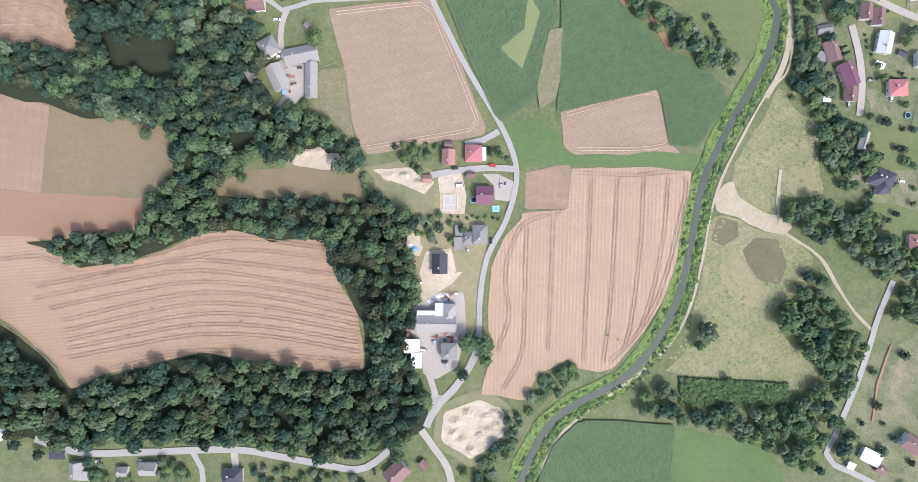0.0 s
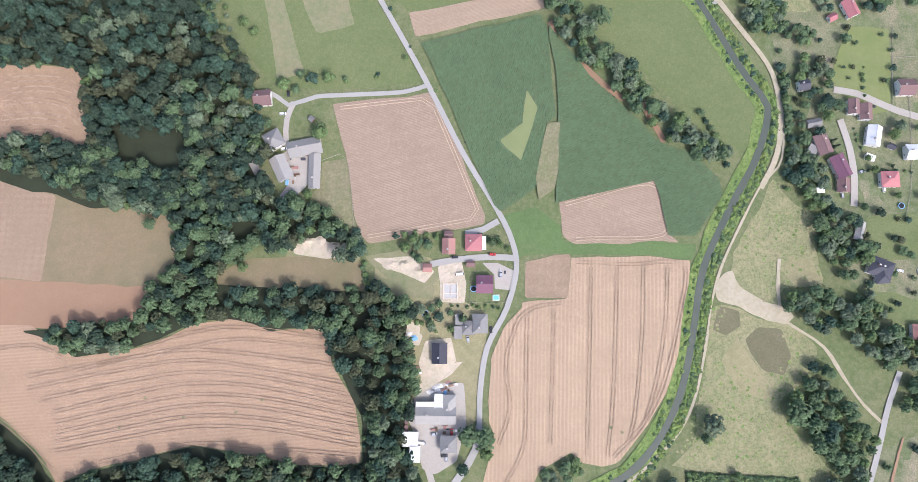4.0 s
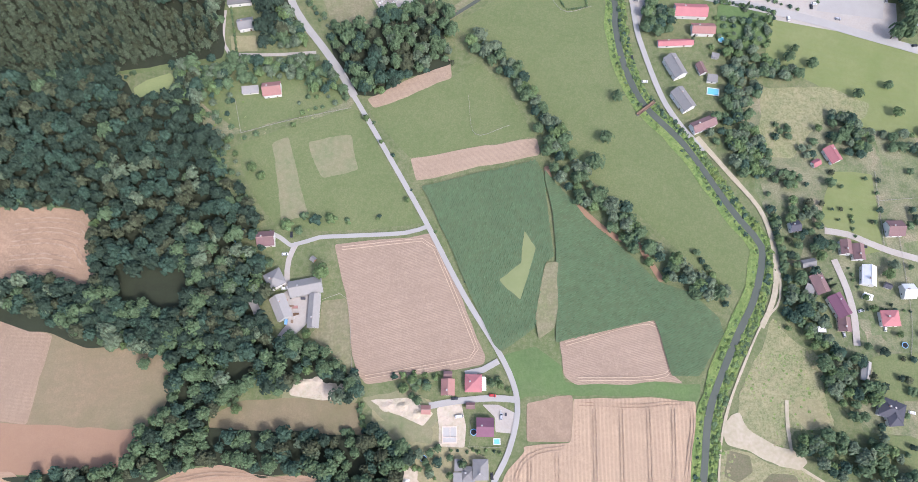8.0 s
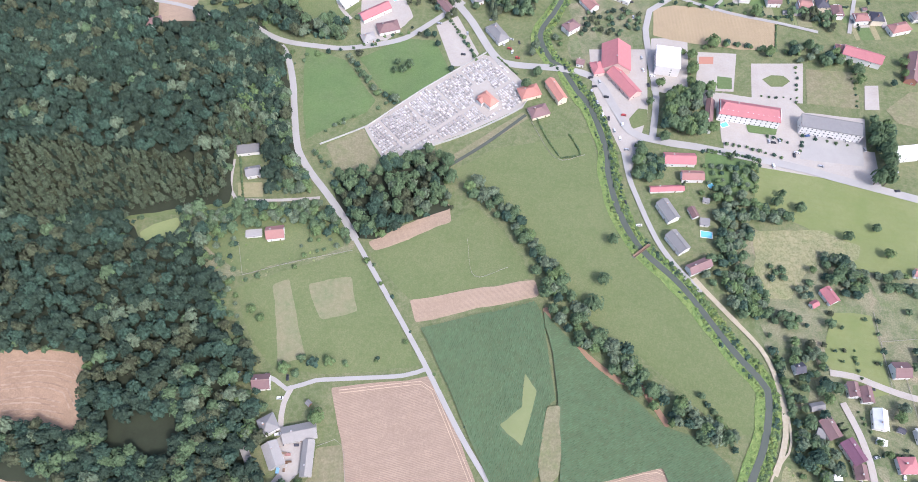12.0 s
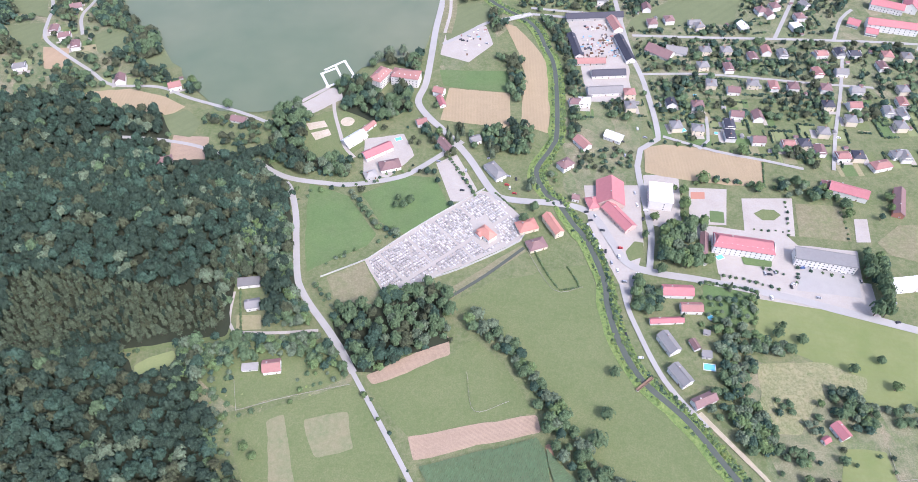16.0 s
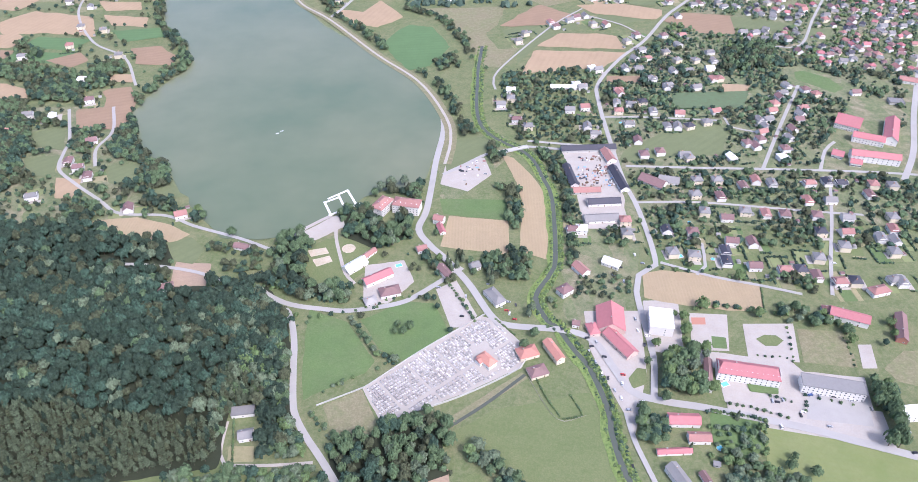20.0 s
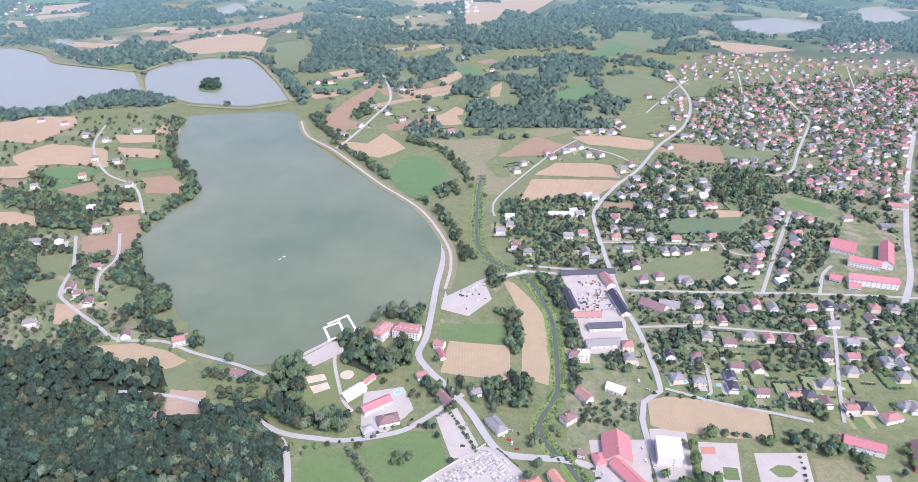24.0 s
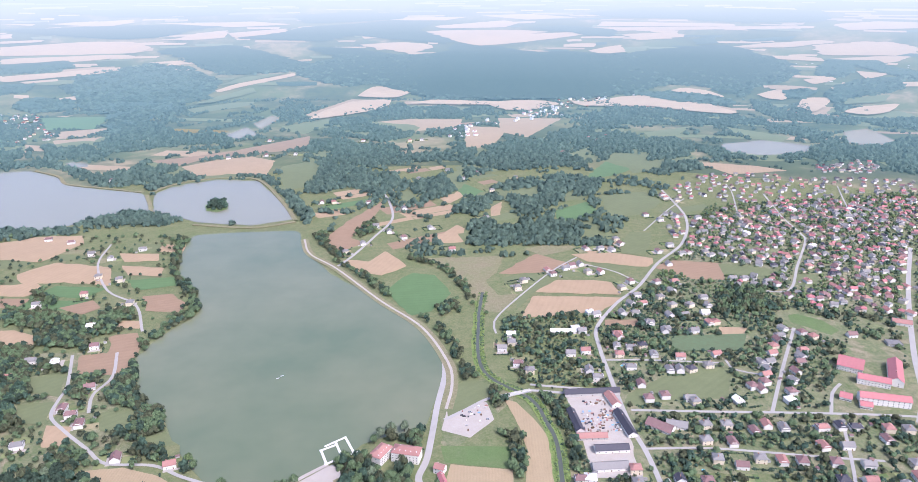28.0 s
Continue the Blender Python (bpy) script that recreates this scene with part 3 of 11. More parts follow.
TREE_WORDS = ["full-crowned green tree standing in grass", "dark green broad-leaved tree near houses", "light green young tree in a garden", "silvery-green willow tree with a wide crown", "dark narrow spruce tree in a yard"]
TREES = [[tree_pattern(m, k, 11 + 3 * n + j) for j in range(2)] for n, (m, k) in enumerate([(LEAF, "round"), (LEAF_BLUE, "round"), (LEAF_LIGHT, "round"), (LEAF_SILVER, "round"), (NEEDLES, "cone")])]
for n, pair in enumerate(TREES):
    for ob in pair:
        tagged(ob, TREE_WORDS[n], "tree", "single trees")
        ob["free"] = 1


def plant(rows, height=9.0, seed=0, group="single trees"):
    """Single trees at rows of x, y, crown width, kind."""
    rng = random.Random(seed)
    for x, y, size, kind in rows:
        i, j = cell(x, y)
        if 0.24 <= HEIGHT[i, j] < 0.42 or HEIGHT[i, j] > 1:
            continue
        ob = TREES[kind][rng.randrange(2)]
        size *= 1.32
        s = size * rng.uniform(0.85, 1.15)
        h = height * (size / 8) ** 0.7 * rng.uniform(0.9, 1.1) * (1.4 if kind == 4 else 1)
        m = pose(x, y, 0, 0, 0, rng.uniform(0, 360)) @ Matrix.Diagonal((s, s, h, 1))
        if "free" in ob:
            del ob["free"]
            ob.matrix_basis = m
        else:
            copy_thing(ob, m).matrix_basis = m


# ---- the ground and what grows or lies flat on it ----
def far_fold(x, y):
    """Land beyond 3.3 km rises slowly towards the horizon and ends at 4.85 km."""
    r = math.hypot(x, y)
    if r < 3300:
        return (x, y, 0.0)
    s = (3300 + 1550 * (1 - 3300 / r)) / r
    return (x * s, y * s, EYE * (1 - s))


def ground_sheet():
    rings = [0, 60, 150, 300, 500, 800, 1200, 1700, 2300, 2900, 3300, 3600, 4000, 4500, 5200, 6200, 7600, 9500, 12500, 17000, 25000, 40000, 80000]
    n = 120
    v, f = [(0, 0, 0)], []
    for r in rings[1:]:
        v += [far_fold(r * math.cos(2 * math.pi * i / n), r * math.sin(2 * math.pi * i / n)) for i in range(n)]
    f += [(0, 1 + i, 1 + (i + 1) % n) for i in range(n)]
    for k in range(len(rings) - 2):
        a, b = 1 + k * n, 1 + (k + 1) * n
        f += [(a + i, b + i, b + (i + 1) % n, a + (i + 1) % n) for i in range(n)]
    return tagged(new("ground", mesh_from("ground", v, f, GRASS)), "uneven green and yellowish grassland reaching the horizon", "ground", kind="structure")


ground_sheet()

for garden in ([(119.1, 619.8), (203.4, 598.2), (156.1, 406.6), (97.4, 428.4)], [(200.4, 270.0), (346.0, 244.4), (316.0, 125.5), (214.5, 126.3)], [(-565.0, 794.8), (-322.9, 792.0), (-300.2, 629.9), (-423.4, 560.8), (-481.5, 571.0)], [(231.4, 167.5), (316.3, 166.8), (306.9, 5.0), (254.2, 5.5)], [(242.9, -92.3), (303.3, -62.6), (303.1, -172.3), (231.3, -171.7)], [(-632.9, 840.9), (-418.7, 836.8), (-325.2, 591.3), (-485.2, 584.3)], [(-21.0, 738.0), (64.1, 763.4), (74.8, 711.7), (-6.9, 610.8)], [(-95.1, 287.6), (-68.4, 277.2), (-75.8, 247.8), (-150.4, 229.4), (-183.4, 225.0), (-186.1, 263.3), (-142.3, 277.8)]):
    plot("garden_ground", garden, 0.03, GARDEN, "gardens and rough lawns around the houses", "ground", 8, taken=False)

plot("rough_grass", [(-35.2, 15.8), (-3.2, 17.4), (19.3, 7.8), (17.2, -14.8), (11.2, -60.0), (-2.1, -67.5), (-32.2, -59.6), (-35.5, -14.4)], 0.1, STRAW, "trodden weedy ground round the hamlet", "ground", 8, taken=False)
plot("rough_grass", [(-53.8, 42.3), (-16.2, 43.8), (-10.8, 15.5), (-35.3, 11.2), (-54.0, 21.6)], 0.1, STRAW, "thin dry grass on sandy ground", "ground", 8, taken=False)

# fields of the first, southern part
plot("stubble_field", [(-306.5, 2.3), (-272.6, 0.9), (-248.4, -16.2), (-242.8, -19.3), (-220.1, -17.3), (-189.9, -8.5), (-167.2, 1.1), (-144.5, 4.7), (-118.3, -3.1), (-84.4, -2.6), (-80.8, -25.3), (-66.0, -48.0), (-61.7, -74.5), (-61.9, -86.2), (-100.3, -86.6), (-145.5, -77.9), (-168.1, -75.8), (-202.1, -81.9), (-236.2, -90.3), (-249.5, -97.8), (-258.8, -84.1), (-281.1, -61.2), (-307.2, -44.0)], 0.25, STUBBLE_A, "harvested reddish-tan wheat field with curving tramlines", "field")
plot("stubble_field", [(-325.8, 174.8), (-289.5, 173.7), (-245.7, 171.2), (-249.5, 154.2), (-241.0, 127.4), (-240.7, 117.3), (-272.5, 122.4), (-314.5, 119.1)], 0.25, STUBBLE_B, "harvested tan field with dark ragged streaks", "field")
plot("meadow", [(-305.0, 104.5), (-267.5, 96.7), (-245.1, 85.3), (-218.9, 76.8), (-185.1, 71.6), (-181.0, 43.4), (-195.1, 24.7), (-247.8, 28.2), (-306.1, 30.9)], 0.15, BROWN_MEADOW, "mown greenish-brown meadow", "field")
plot("stubble_field", [(-305.0, 98.9), (-293.8, 96.9), (-262.0, 84.7), (-268.5, 29.1), (-306.0, 33.2)], 0.25, STUBBLE_F, "pale tan harvested field strip", "field")
plot("ploughed_field", [(-306.1, 30.9), (-247.8, 28.2), (-194.0, 24.7), (-201.0, 4.0), (-257.6, -1.1), (-306.5, 1.6)], 0.22, EARTH, "reddish-brown harrowed field", "field")
plot("clearing", [(-153.6, 33.7), (-132.8, 43.0), (-98.9, 44.5), (-61.3, 40.4), (-57.0, 21.6), (-144.3, 22.0), (-155.6, 26.2)], 0.15, BROWN_MEADOW, "grassy clearing between woods", "field")
plot("wheat_field", [(-81.9, 145.6), (-31.1, 150.7), (-17.6, 152.5), (-13.0, 147.8), (17.3, 71.9), (17.2, 64.2), (-31.4, 56.2), (-59.8, 51.1), (-65.5, 59.1), (-70.2, 91.8)], 0.3, STUBBLE_D, "ripe pinkish-tan wheat field with fine rows", "field")
plot("wheat_field", [(65.8, 79.5), (130.9, 93.2), (138.2, 55.6), (143.8, 51.8), (74.2, 50.5), (68.6, 56.2)], 0.3, STUBBLE_D, "small ripe wheat field beside the maize", "field")
plot("grass_strip", [(30.0, 70.8), (49.9, 75.9), (66.7, 61.9), (68.9, 51.7), (155.1, 50.9), (151.6, 40.4), (76.0, 44.9), (44.0, 43.6), (37.2, 40.7)], 0.14, LUSH, "dark green mown grass strip", "field")
plot("wheat_field", [(41.1, 10.6), (40.0, 13.2), (69.4, 15.6), (72.3, 43.0), (149.4, 40.5), (146.2, 10.4), (134.6, -38.5), (118.6, -64.7), (99.6, -85.4), (88.3, -89.8), (73.9, -87.0), (70.2, -80.2), (50.5, -90.6), (41.0, -107.1), (11.9, -103.1), (22.4, -71.5), (17.6, -60.1), (20.2, -22.4), (29.4, -1.7)], 0.3, STUBBLE_E, "large ripe tan wheat field with tramlines", "field")
plot("wheat_field", [(42.1, 39.5), (72.3, 44.9), (69.4, 16.0), (42.3, 15.8)], 0.26, STUBBLE_F, "small darker patch of cut wheat", "field")
plot("meadow", [(137.8, -123.5), (197.4, -139.2), (206.8, -152.5), (206.7, -171.5), (134.9, -170.8)], 0.15, LUSH, "smooth bright green meadow", "field")
plot("dry_meadow", [(177.6, 44.0), (206.0, 92.5), (230.4, 66.1), (234.0, 24.7), (205.7, 17.4), (207.5, 6.1), (171.8, 19.6)], 0.14, DRY_MEADOW, "tall yellowish meadow grass", "field", 6)
plot("dry_meadow", [(162.4, 12.1), (205.6, -1.4), (231.9, -16.7), (213.0, -39.2), (201.6, -54.2), (231.6, -96.0), (220.2, -99.6), (129.8, -89.4), (143.1, -72.5), (152.7, -38.6)], 0.14, DRY_MEADOW, "tall yellow-green meadow with trampled patches", "field", 6)
plot("worn_ground", grown([(-10.0, -113.5), (12.7, -106.9), (28.4, -113.8), (32.1, -126.4), (20.0, -135.7), (4.8, -145.0), (-12.1, -132.4)], 6), 0.12, WORN, "thin worn grass round bare sand", "ground", 9, 0, 3, taken=False)
plot("sand_pit", [(-10.0, -113.5), (12.7, -106.9), (28.4, -113.8), (32.1, -126.4), (20.0, -135.7), (4.8, -145.0), (-12.1, -132.4)], 0.3, SAND, "bare pale sand and rubble pit", "sand", 6, 0, 2.5)
plot("worn_ground", grown([(-105.2, 51.7), (-98.0, 59.9), (-83.7, 57.6), (-68.7, 55.2), (-68.1, 44.6), (-83.9, 42.1), (-106.4, 46.1)], 6), 0.12, WORN, "thin worn grass round bare sand", "ground", 9, 0, 3, taken=False)
plot("sand_heap", [(-105.2, 51.7), (-98.0, 59.9), (-83.7, 57.6), (-68.7, 55.2), (-68.1, 44.6), (-83.9, 42.1), (-106.4, 46.1)], 0.3, SAND, "bare sand cleared beside the wood", "sand", 6, 0, 2.5)
plot("worn_ground", grown([(-55.7, 42.3), (-31.2, 42.8), (-15.5, 34.4), (-22.0, 26.2), (-42.6, 33.9)], 6), 0.12, WORN, "thin worn grass round bare sand", "ground", 9, 0, 3, taken=False)
plot("sand_heap", [(-55.7, 42.3), (-31.2, 42.8), (-15.5, 34.4), (-22.0, 26.2), (-42.6, 33.9)], 0.3, SAND, "bare sand bank behind the houses", "sand", 6, 0, 2.5)

for name, pts, mat, label in (
        ("trodden_sand", [(170.2, 30.8), (175.8, 33.7), (180.2, 22.4), (194.5, 13.6), (211.4, 7.8), (215.4, 2.1), (209.4, -3.5), (194.3, 1.6), (179.4, 8.8), (166.6, 13.1), (164.4, 21.4)], TRACK, "trodden bare sand where tracks meet"),
        ("weedy_patch", [(190.5, -3.3), (205.6, -5.3), (211.1, -22.3), (205.3, -33.6), (192.1, -31.6), (184.7, -18.3), (182.2, -10.8)], WEEDY, "brownish patch of tall dry weeds"),
        ("weedy_patch", [(166.2, 10.1), (179.3, 6.2), (180.0, -3.2), (169.8, -8.8), (161.5, -4.9)], WEEDY, "brownish patch of weeds by the track"),
        ("straw_patch", [(177.3, -8.8), (184.7, -22.1), (194.0, -37.2), (193.8, -50.4), (177.0, -44.6), (165.8, -25.7)], STRAW, "bleached yellow patch of flattened grass"),
        ("green_patch", [(231.8, -15.0), (250.7, -17.0), (265.6, -26.5), (274.8, -45.4), (250.2, -56.5), (231.7, -33.8)], GRASS, "greener meadow beyond the track"),
        ("straw_patch", [(213.6, 41.7), (228.6, 39.7), (232.3, 26.5), (217.1, 20.9), (209.7, 30.4)], STRAW, "bleached grass above the track")):
    plot(name, pts, 0.16 if mat is not TRACK else 0.3, mat, label, "field", 9 if mat is not TRACK else 3, 0, 3, taken=False)

# fields of the middle part
plot("meadow", [(-157.0, 219.1), (-91.9, 243.6), (-71.0, 247.2), (-23.9, 160.8), (-55.7, 156.0), (-95.5, 154.7), (-123.8, 161.6), (-141.6, 183.3)], 0.14, MEADOW, "mown light green meadow beside the lane", "field")
plot("bare_patch", [(-105.4, 222.4), (-74.5, 227.6), (-68.5, 200.4), (-93.5, 193.9)], 0.2, WORN, "worn dry patch in the meadow", "field", 16, 0, 3)
plot("bare_patch", [(-130.2, 221.2), (-118.1, 225.7), (-102.1, 165.7), (-119.9, 163.7)], 0.2, WORN, "dry mown stripe in the meadow", "field", 12, 0, 3)
plot("meadow", [(-62.6, 246.2), (-2.5, 272.1), (16.2, 286.8), (35.0, 264.6), (56.8, 225.6), (-32.5, 208.1)], 0.14, MEADOW, "green pasture between lane and trees", "field")
plot("ploughed_field", [(-32.5, 208.1), (56.8, 224.3), (59.1, 211.9), (-26.2, 191.1)], 0.2, EARTH2, "narrow pinkish-brown ploughed strip", "field")
plot("ploughed_field", [(-65.0, 255.7), (-33.4, 272.4), (-4.2, 289.4), (-2.5, 272.1), (-58.4, 248.1)], 0.2, EARTH2, "small brown cultivated patch", "field")
plot("meadow", [(-3.2, 319.9), (32.7, 340.5), (109.7, 355.9), (119.6, 308.6), (132.3, 254.2), (172.0, 194.0), (194.9, 150.6), (200.5, 134.0), (193.8, 113.8), (173.9, 109.9), (139.2, 151.1), (90.3, 194.6), (68.0, 240.5), (44.2, 284.1)], 0.14, MEADOW, "large smooth green meadow by the river", "field")
plot("light_patch", [(45.8, 153.9), (53.2, 141.3), (41.3, 105.1), (27.0, 119.1), (43.0, 131.2)], 1.6, PALE_LAWN, "pale yellow-green bare patch in the maize", "field", 6, 0, 3)
plot("weedy_strip", [(59.5, 131.0), (68.5, 130.9), (63.5, 87.4), (52.6, 80.6), (51.3, 95.2)], 1.6, DRY_GREEN, "weedy strip in the maize", "field", 4)
POND = [(-235.2, 266.1), (-225.4, 272.5), (-208.9, 278.0), (-206.0, 273.4), (-208.9, 264.4), (-219.4, 262.5), (-231.5, 257.6)]
take(grown(POND, 5))
plot("pond", POND, 0.3, PALE_GREEN, "shallow pond covered with ochre-green scum", "pond", 2)
plot("forest_ride", [(-274.8, 280.1), (-240.3, 282.8), (-219.5, 289.4), (-193.6, 293.3), (-167.3, 295.2), (-166.5, 288.9), (-196.7, 284.0), (-213.7, 281.1), (-230.8, 278.2), (-269.8, 277.0)], 0.2, MEADOW, "grassy ride through the wood", "field", 3)
take(grown([(-218.3, 120.6), (-180.7, 120.3), (-181.0, 103.4), (-218.5, 108.3)], 5))
ribbon("path", [(-174.0, 332.4), (-173.8, 316.0), (-172.2, 302.6), (-167.2, 294.6), (-153.8, 293.5), (-131.6, 293.3), (-103.0, 295.1)], 2.6, 0.4, PAVING, "pale drive to the house in the wood", "road")
plot("garden_ground", [(-168.1, 309.5), (-148.9, 310.4), (-146.6, 296.6), (-166.4, 295.7)], 0.2, STRAW, "bare garden before the house in the wood", "lawn", 2)

# meadows and yards of the village
plot("meadow", [(-128.9, 453.9), (-92.4, 436.7), (-65.4, 391.5), (-71.9, 378.0), (-111.0, 358.6), (-119.6, 349.9), (-128.7, 423.8)], 0.14, LUSH, "fresh green park lawn", "field")
plot("meadow", [(-81.6, 440.0), (-38.0, 463.4), (-15.0, 459.8), (-1.4, 421.5), (-41.2, 391.3), (-61.0, 404.0)], 0.14, LUSH, "fresh green lawn with a clump of bushes", "field")
plot("cemetery_ground", [(-73.5, 362.4), (-26.9, 403.7), (27.9, 443.8), (42.7, 435.6), (63.4, 401.7), (56.1, 383.1), (11.5, 357.6), (-26.0, 342.2), (-55.7, 328.8), (-63.2, 343.7)], 0.16, PAVING, "pale paved cemetery ground", "cemetery")
plot("grass_yard", [(-103.0, 346.9), (-73.4, 361.3), (-58.9, 329.4), (-62.1, 318.3), (-89.0, 312.5)], 0.15, DRY_GREEN, "dry grass at the cemetery edge", "field")
plot("meadow", [(236.7, 326.9), (284.7, 315.3), (354.1, 287.7), (333.4, 220.6), (285.4, 230.5), (263.7, 265.2), (228.5, 286.1)], 0.14, SUNNY, "sunny light green meadow behind gardens", "field")
plot("paved_yard", [(119.1, 448.4), (169.7, 448.0), (160.4, 377.3), (138.6, 316.6), (127.2, 359.6), (117.2, 402.5)], 0.16, PAVING, "paved shop yard", "yard", 0)
plot("paved_yard", [(226.6, 398.4), (213.6, 327.1), (330.7, 300.2), (335.8, 334.5), (268.8, 346.6), (270.4, 364.3), (216.6, 383.0)], 0.16, PAVING, "paved forecourt with parking", "yard", 0)
plot("paved_yard", [(257.5, 430.5), (302.5, 430.1), (291.0, 385.4), (249.1, 388.9)], 0.17, PAVING, "paved yard with an oval bed", "yard", 0)
plot("ball_field", [(303.4, 423.5), (342.4, 419.9), (333.8, 378.9), (294.4, 385.4)], 0.2, DRY_GREEN, "worn school ball field", "field", 0)
plot("ball_field", [(320.3, 394.6), (340.4, 394.3), (336.9, 379.2), (315.1, 383.4)], 0.2, DRY_GREEN, "worn grass pitch", "field", 0)
plot("wheat_field", [(183.0, 498.9), (201.9, 502.8), (250.7, 494.7), (292.1, 479.5), (282.0, 445.4), (248.9, 447.3), (192.6, 458.6), (177.6, 465.0)], 0.3, STUBBLE_G, "golden wheat field among the houses", "field", 1)
plot("wheat_field", [(61.2, 711.8), (74.4, 705.5), (91.8, 669.7), (104.4, 630.7), (98.3, 550.9), (93.4, 519.5), (67.4, 533.0), (77.3, 609.9), (74.1, 652.9)], 0.3, STUBBLE_G, "curved golden wheat field by the river", "field", 1)
plot("wheat_field", [(-2.0, 592.4), (60.1, 582.8), (56.7, 527.8), (-11.5, 541.1)], 0.3, STUBBLE_G, "square tan wheat field", "field", 1)
plot("meadow", [(-12.0, 623.4), (61.1, 620.5), (60.1, 583.8), (-8.1, 595.5)], 0.15, LUSH, "bright green grass plot", "field", 1)
plot("sports_yard", [(-144.1, 538.9), (-125.6, 555.3), (-96.1, 556.9), (-64.6, 529.0), (-95.6, 490.9), (-126.3, 471.1), (-140.8, 503.9)], 0.15, MEADOW, "grass of the lakeside sports ground", "yard", 2)
plot("sand_court", [(-143.8, 537.1), (-126.3, 541.5), (-121.7, 532.4), (-139.0, 527.2)], 0.3, SAND, "pale sand beach court", "court", 0)
plot("sand_court", [(-137.2, 522.8), (-120.7, 528.8), (-116.8, 519.9), (-131.2, 512.3)], 0.3, SAND, "pale sand beach court", "court", 0)
ribbon("promenade", [(-163.2, 560.5), (-151.8, 571.9), (-138.3, 584.5), (-126.7, 594.4)], 4.5, 0.75, PAVING, "pale paved promenade on the shore", "path")
plot("gravel_yard", [(-134.2, 566.8), (-117.4, 588.2), (-100.7, 594.1), (-105.9, 571.3), (-122.5, 559.1)], 0.14, DRY_GREEN, "gravel yard by the lake", "yard", 2)
plot("stubble_field", [(-379.5, 581.4), (-374.4, 589.3), (-333.5, 594.8), (-292.6, 580.4), (-268.5, 564.6), (-281.5, 551.6), (-330.6, 557.8)], 0.3, STUBBLE_G, "harvested field by the wood", "field", 1)
plot("stubble_field", [(-270.6, 522.7), (-235.2, 517.9), (-229.7, 472.4), (-264.5, 480.8)], 0.2, EARTH2, "bare garden plot", "field", 2)
plot("paved_square", [(169.4, 409.3), (220.1, 398.4), (284.8, 385.7), (290.0, 375.6), (337.6, 369.0), (328.6, 329.2), (281.1, 340.7), (215.7, 345.4), (219.5, 380.0), (170.1, 400.8)], 0.13, PAVING, "pale paved square round the school", "pavement", 1, taken=False)
plot("paved_square", [(175.5, 461.3), (207.2, 461.1), (197.0, 396.0), (166.6, 400.8)], 0.13, PAVING, "paved yard round the white block", "pavement", 1, taken=False)
plot("works_yard", [(133.4, 731.9), (203.7, 731.0), (201.6, 613.3), (186.6, 567.8), (138.3, 568.4), (138.9, 641.2)], 0.16, PAVING, "grey yard between workshops", "yard", 0)
plot("car_park", [(-3.6, 706.4), (40.5, 705.9), (47.0, 670.2), (18.6, 637.0), (-12.1, 651.6)], 0.17, PAVING, "half-empty paved car park", "yard", 1)
plot("plaza", [(-15.0, 479.0), (4.4, 490.9), (22.4, 443.9), (14.1, 429.4), (-1.5, 429.6)], 0.17, PAVING, "paved car park by the road", "yard", 0)
plot("school_yard", [(411.2, 659.5), (544.3, 852.3), (604.2, 842.4), (528.4, 675.6), (453.9, 670.8)], 0.17, PAVING, "paved school yard", "yard", 0)
plot("running_track", [(479.2, 932.5), (506.9, 946.2), (543.9, 921.3), (562.0, 884.5), (551.8, 857.4), (527.9, 843.9), (494.7, 869.3), (474.0, 903.2)], 0.25, TRACK_RED, "oval red running track", "pitch", 0)
plot("pitch", [(495.7, 928.2), (510.4, 931.9), (537.5, 907.7), (545.1, 877.4), (526.6, 863.3), (489.2, 904.8)], 0.35, LUSH, "green pitch inside the track", "pitch", 0)

plot("bare_yard", [(-22.3, -10.0), (-5.3, -8.6), (-1.7, -24.1), (-12.3, -33.4), (-23.7, -37.1), (-25.8, -25.7)], 0.2, SAND, "trodden sandy yard round the new house", "yard", 4, taken=False)
plot("building_site", [(-13.2, 38.1), (1.9, 41.8), (5.1, 26.7), (3.9, 13.2), (-11.9, 13.3)], 0.2, SAND, "bare sand of a building site", "yard", 3)
plot("works_yard", [(-32.2, -59.6), (-30.2, -46.5), (-15.0, -37.2), (2.7, -37.3), (3.6, -61.8), (-1.5, -84.5), (-15.5, -93.8), (-24.2, -89.9), (-26.6, -71.0)], 0.18, PAVING, "grey yard of the works", "yard", 2, taken=False)
plot("gravel_drive", [(14.7, 39.4), (25.2, 38.6), (35.7, 33.2), (34.8, 20.4), (23.2, 22.0), (22.5, 31.1)], 0.22, PAVING, "pale gravel drive", "yard", 1)
plot("dirt_bank", [(-39.1, 2.6), (-24.8, 0.6), (-25.7, -11.4), (-35.5, -10.6)], 0.2, SAND, "patch of bare earth by the wood", "sand", 5)
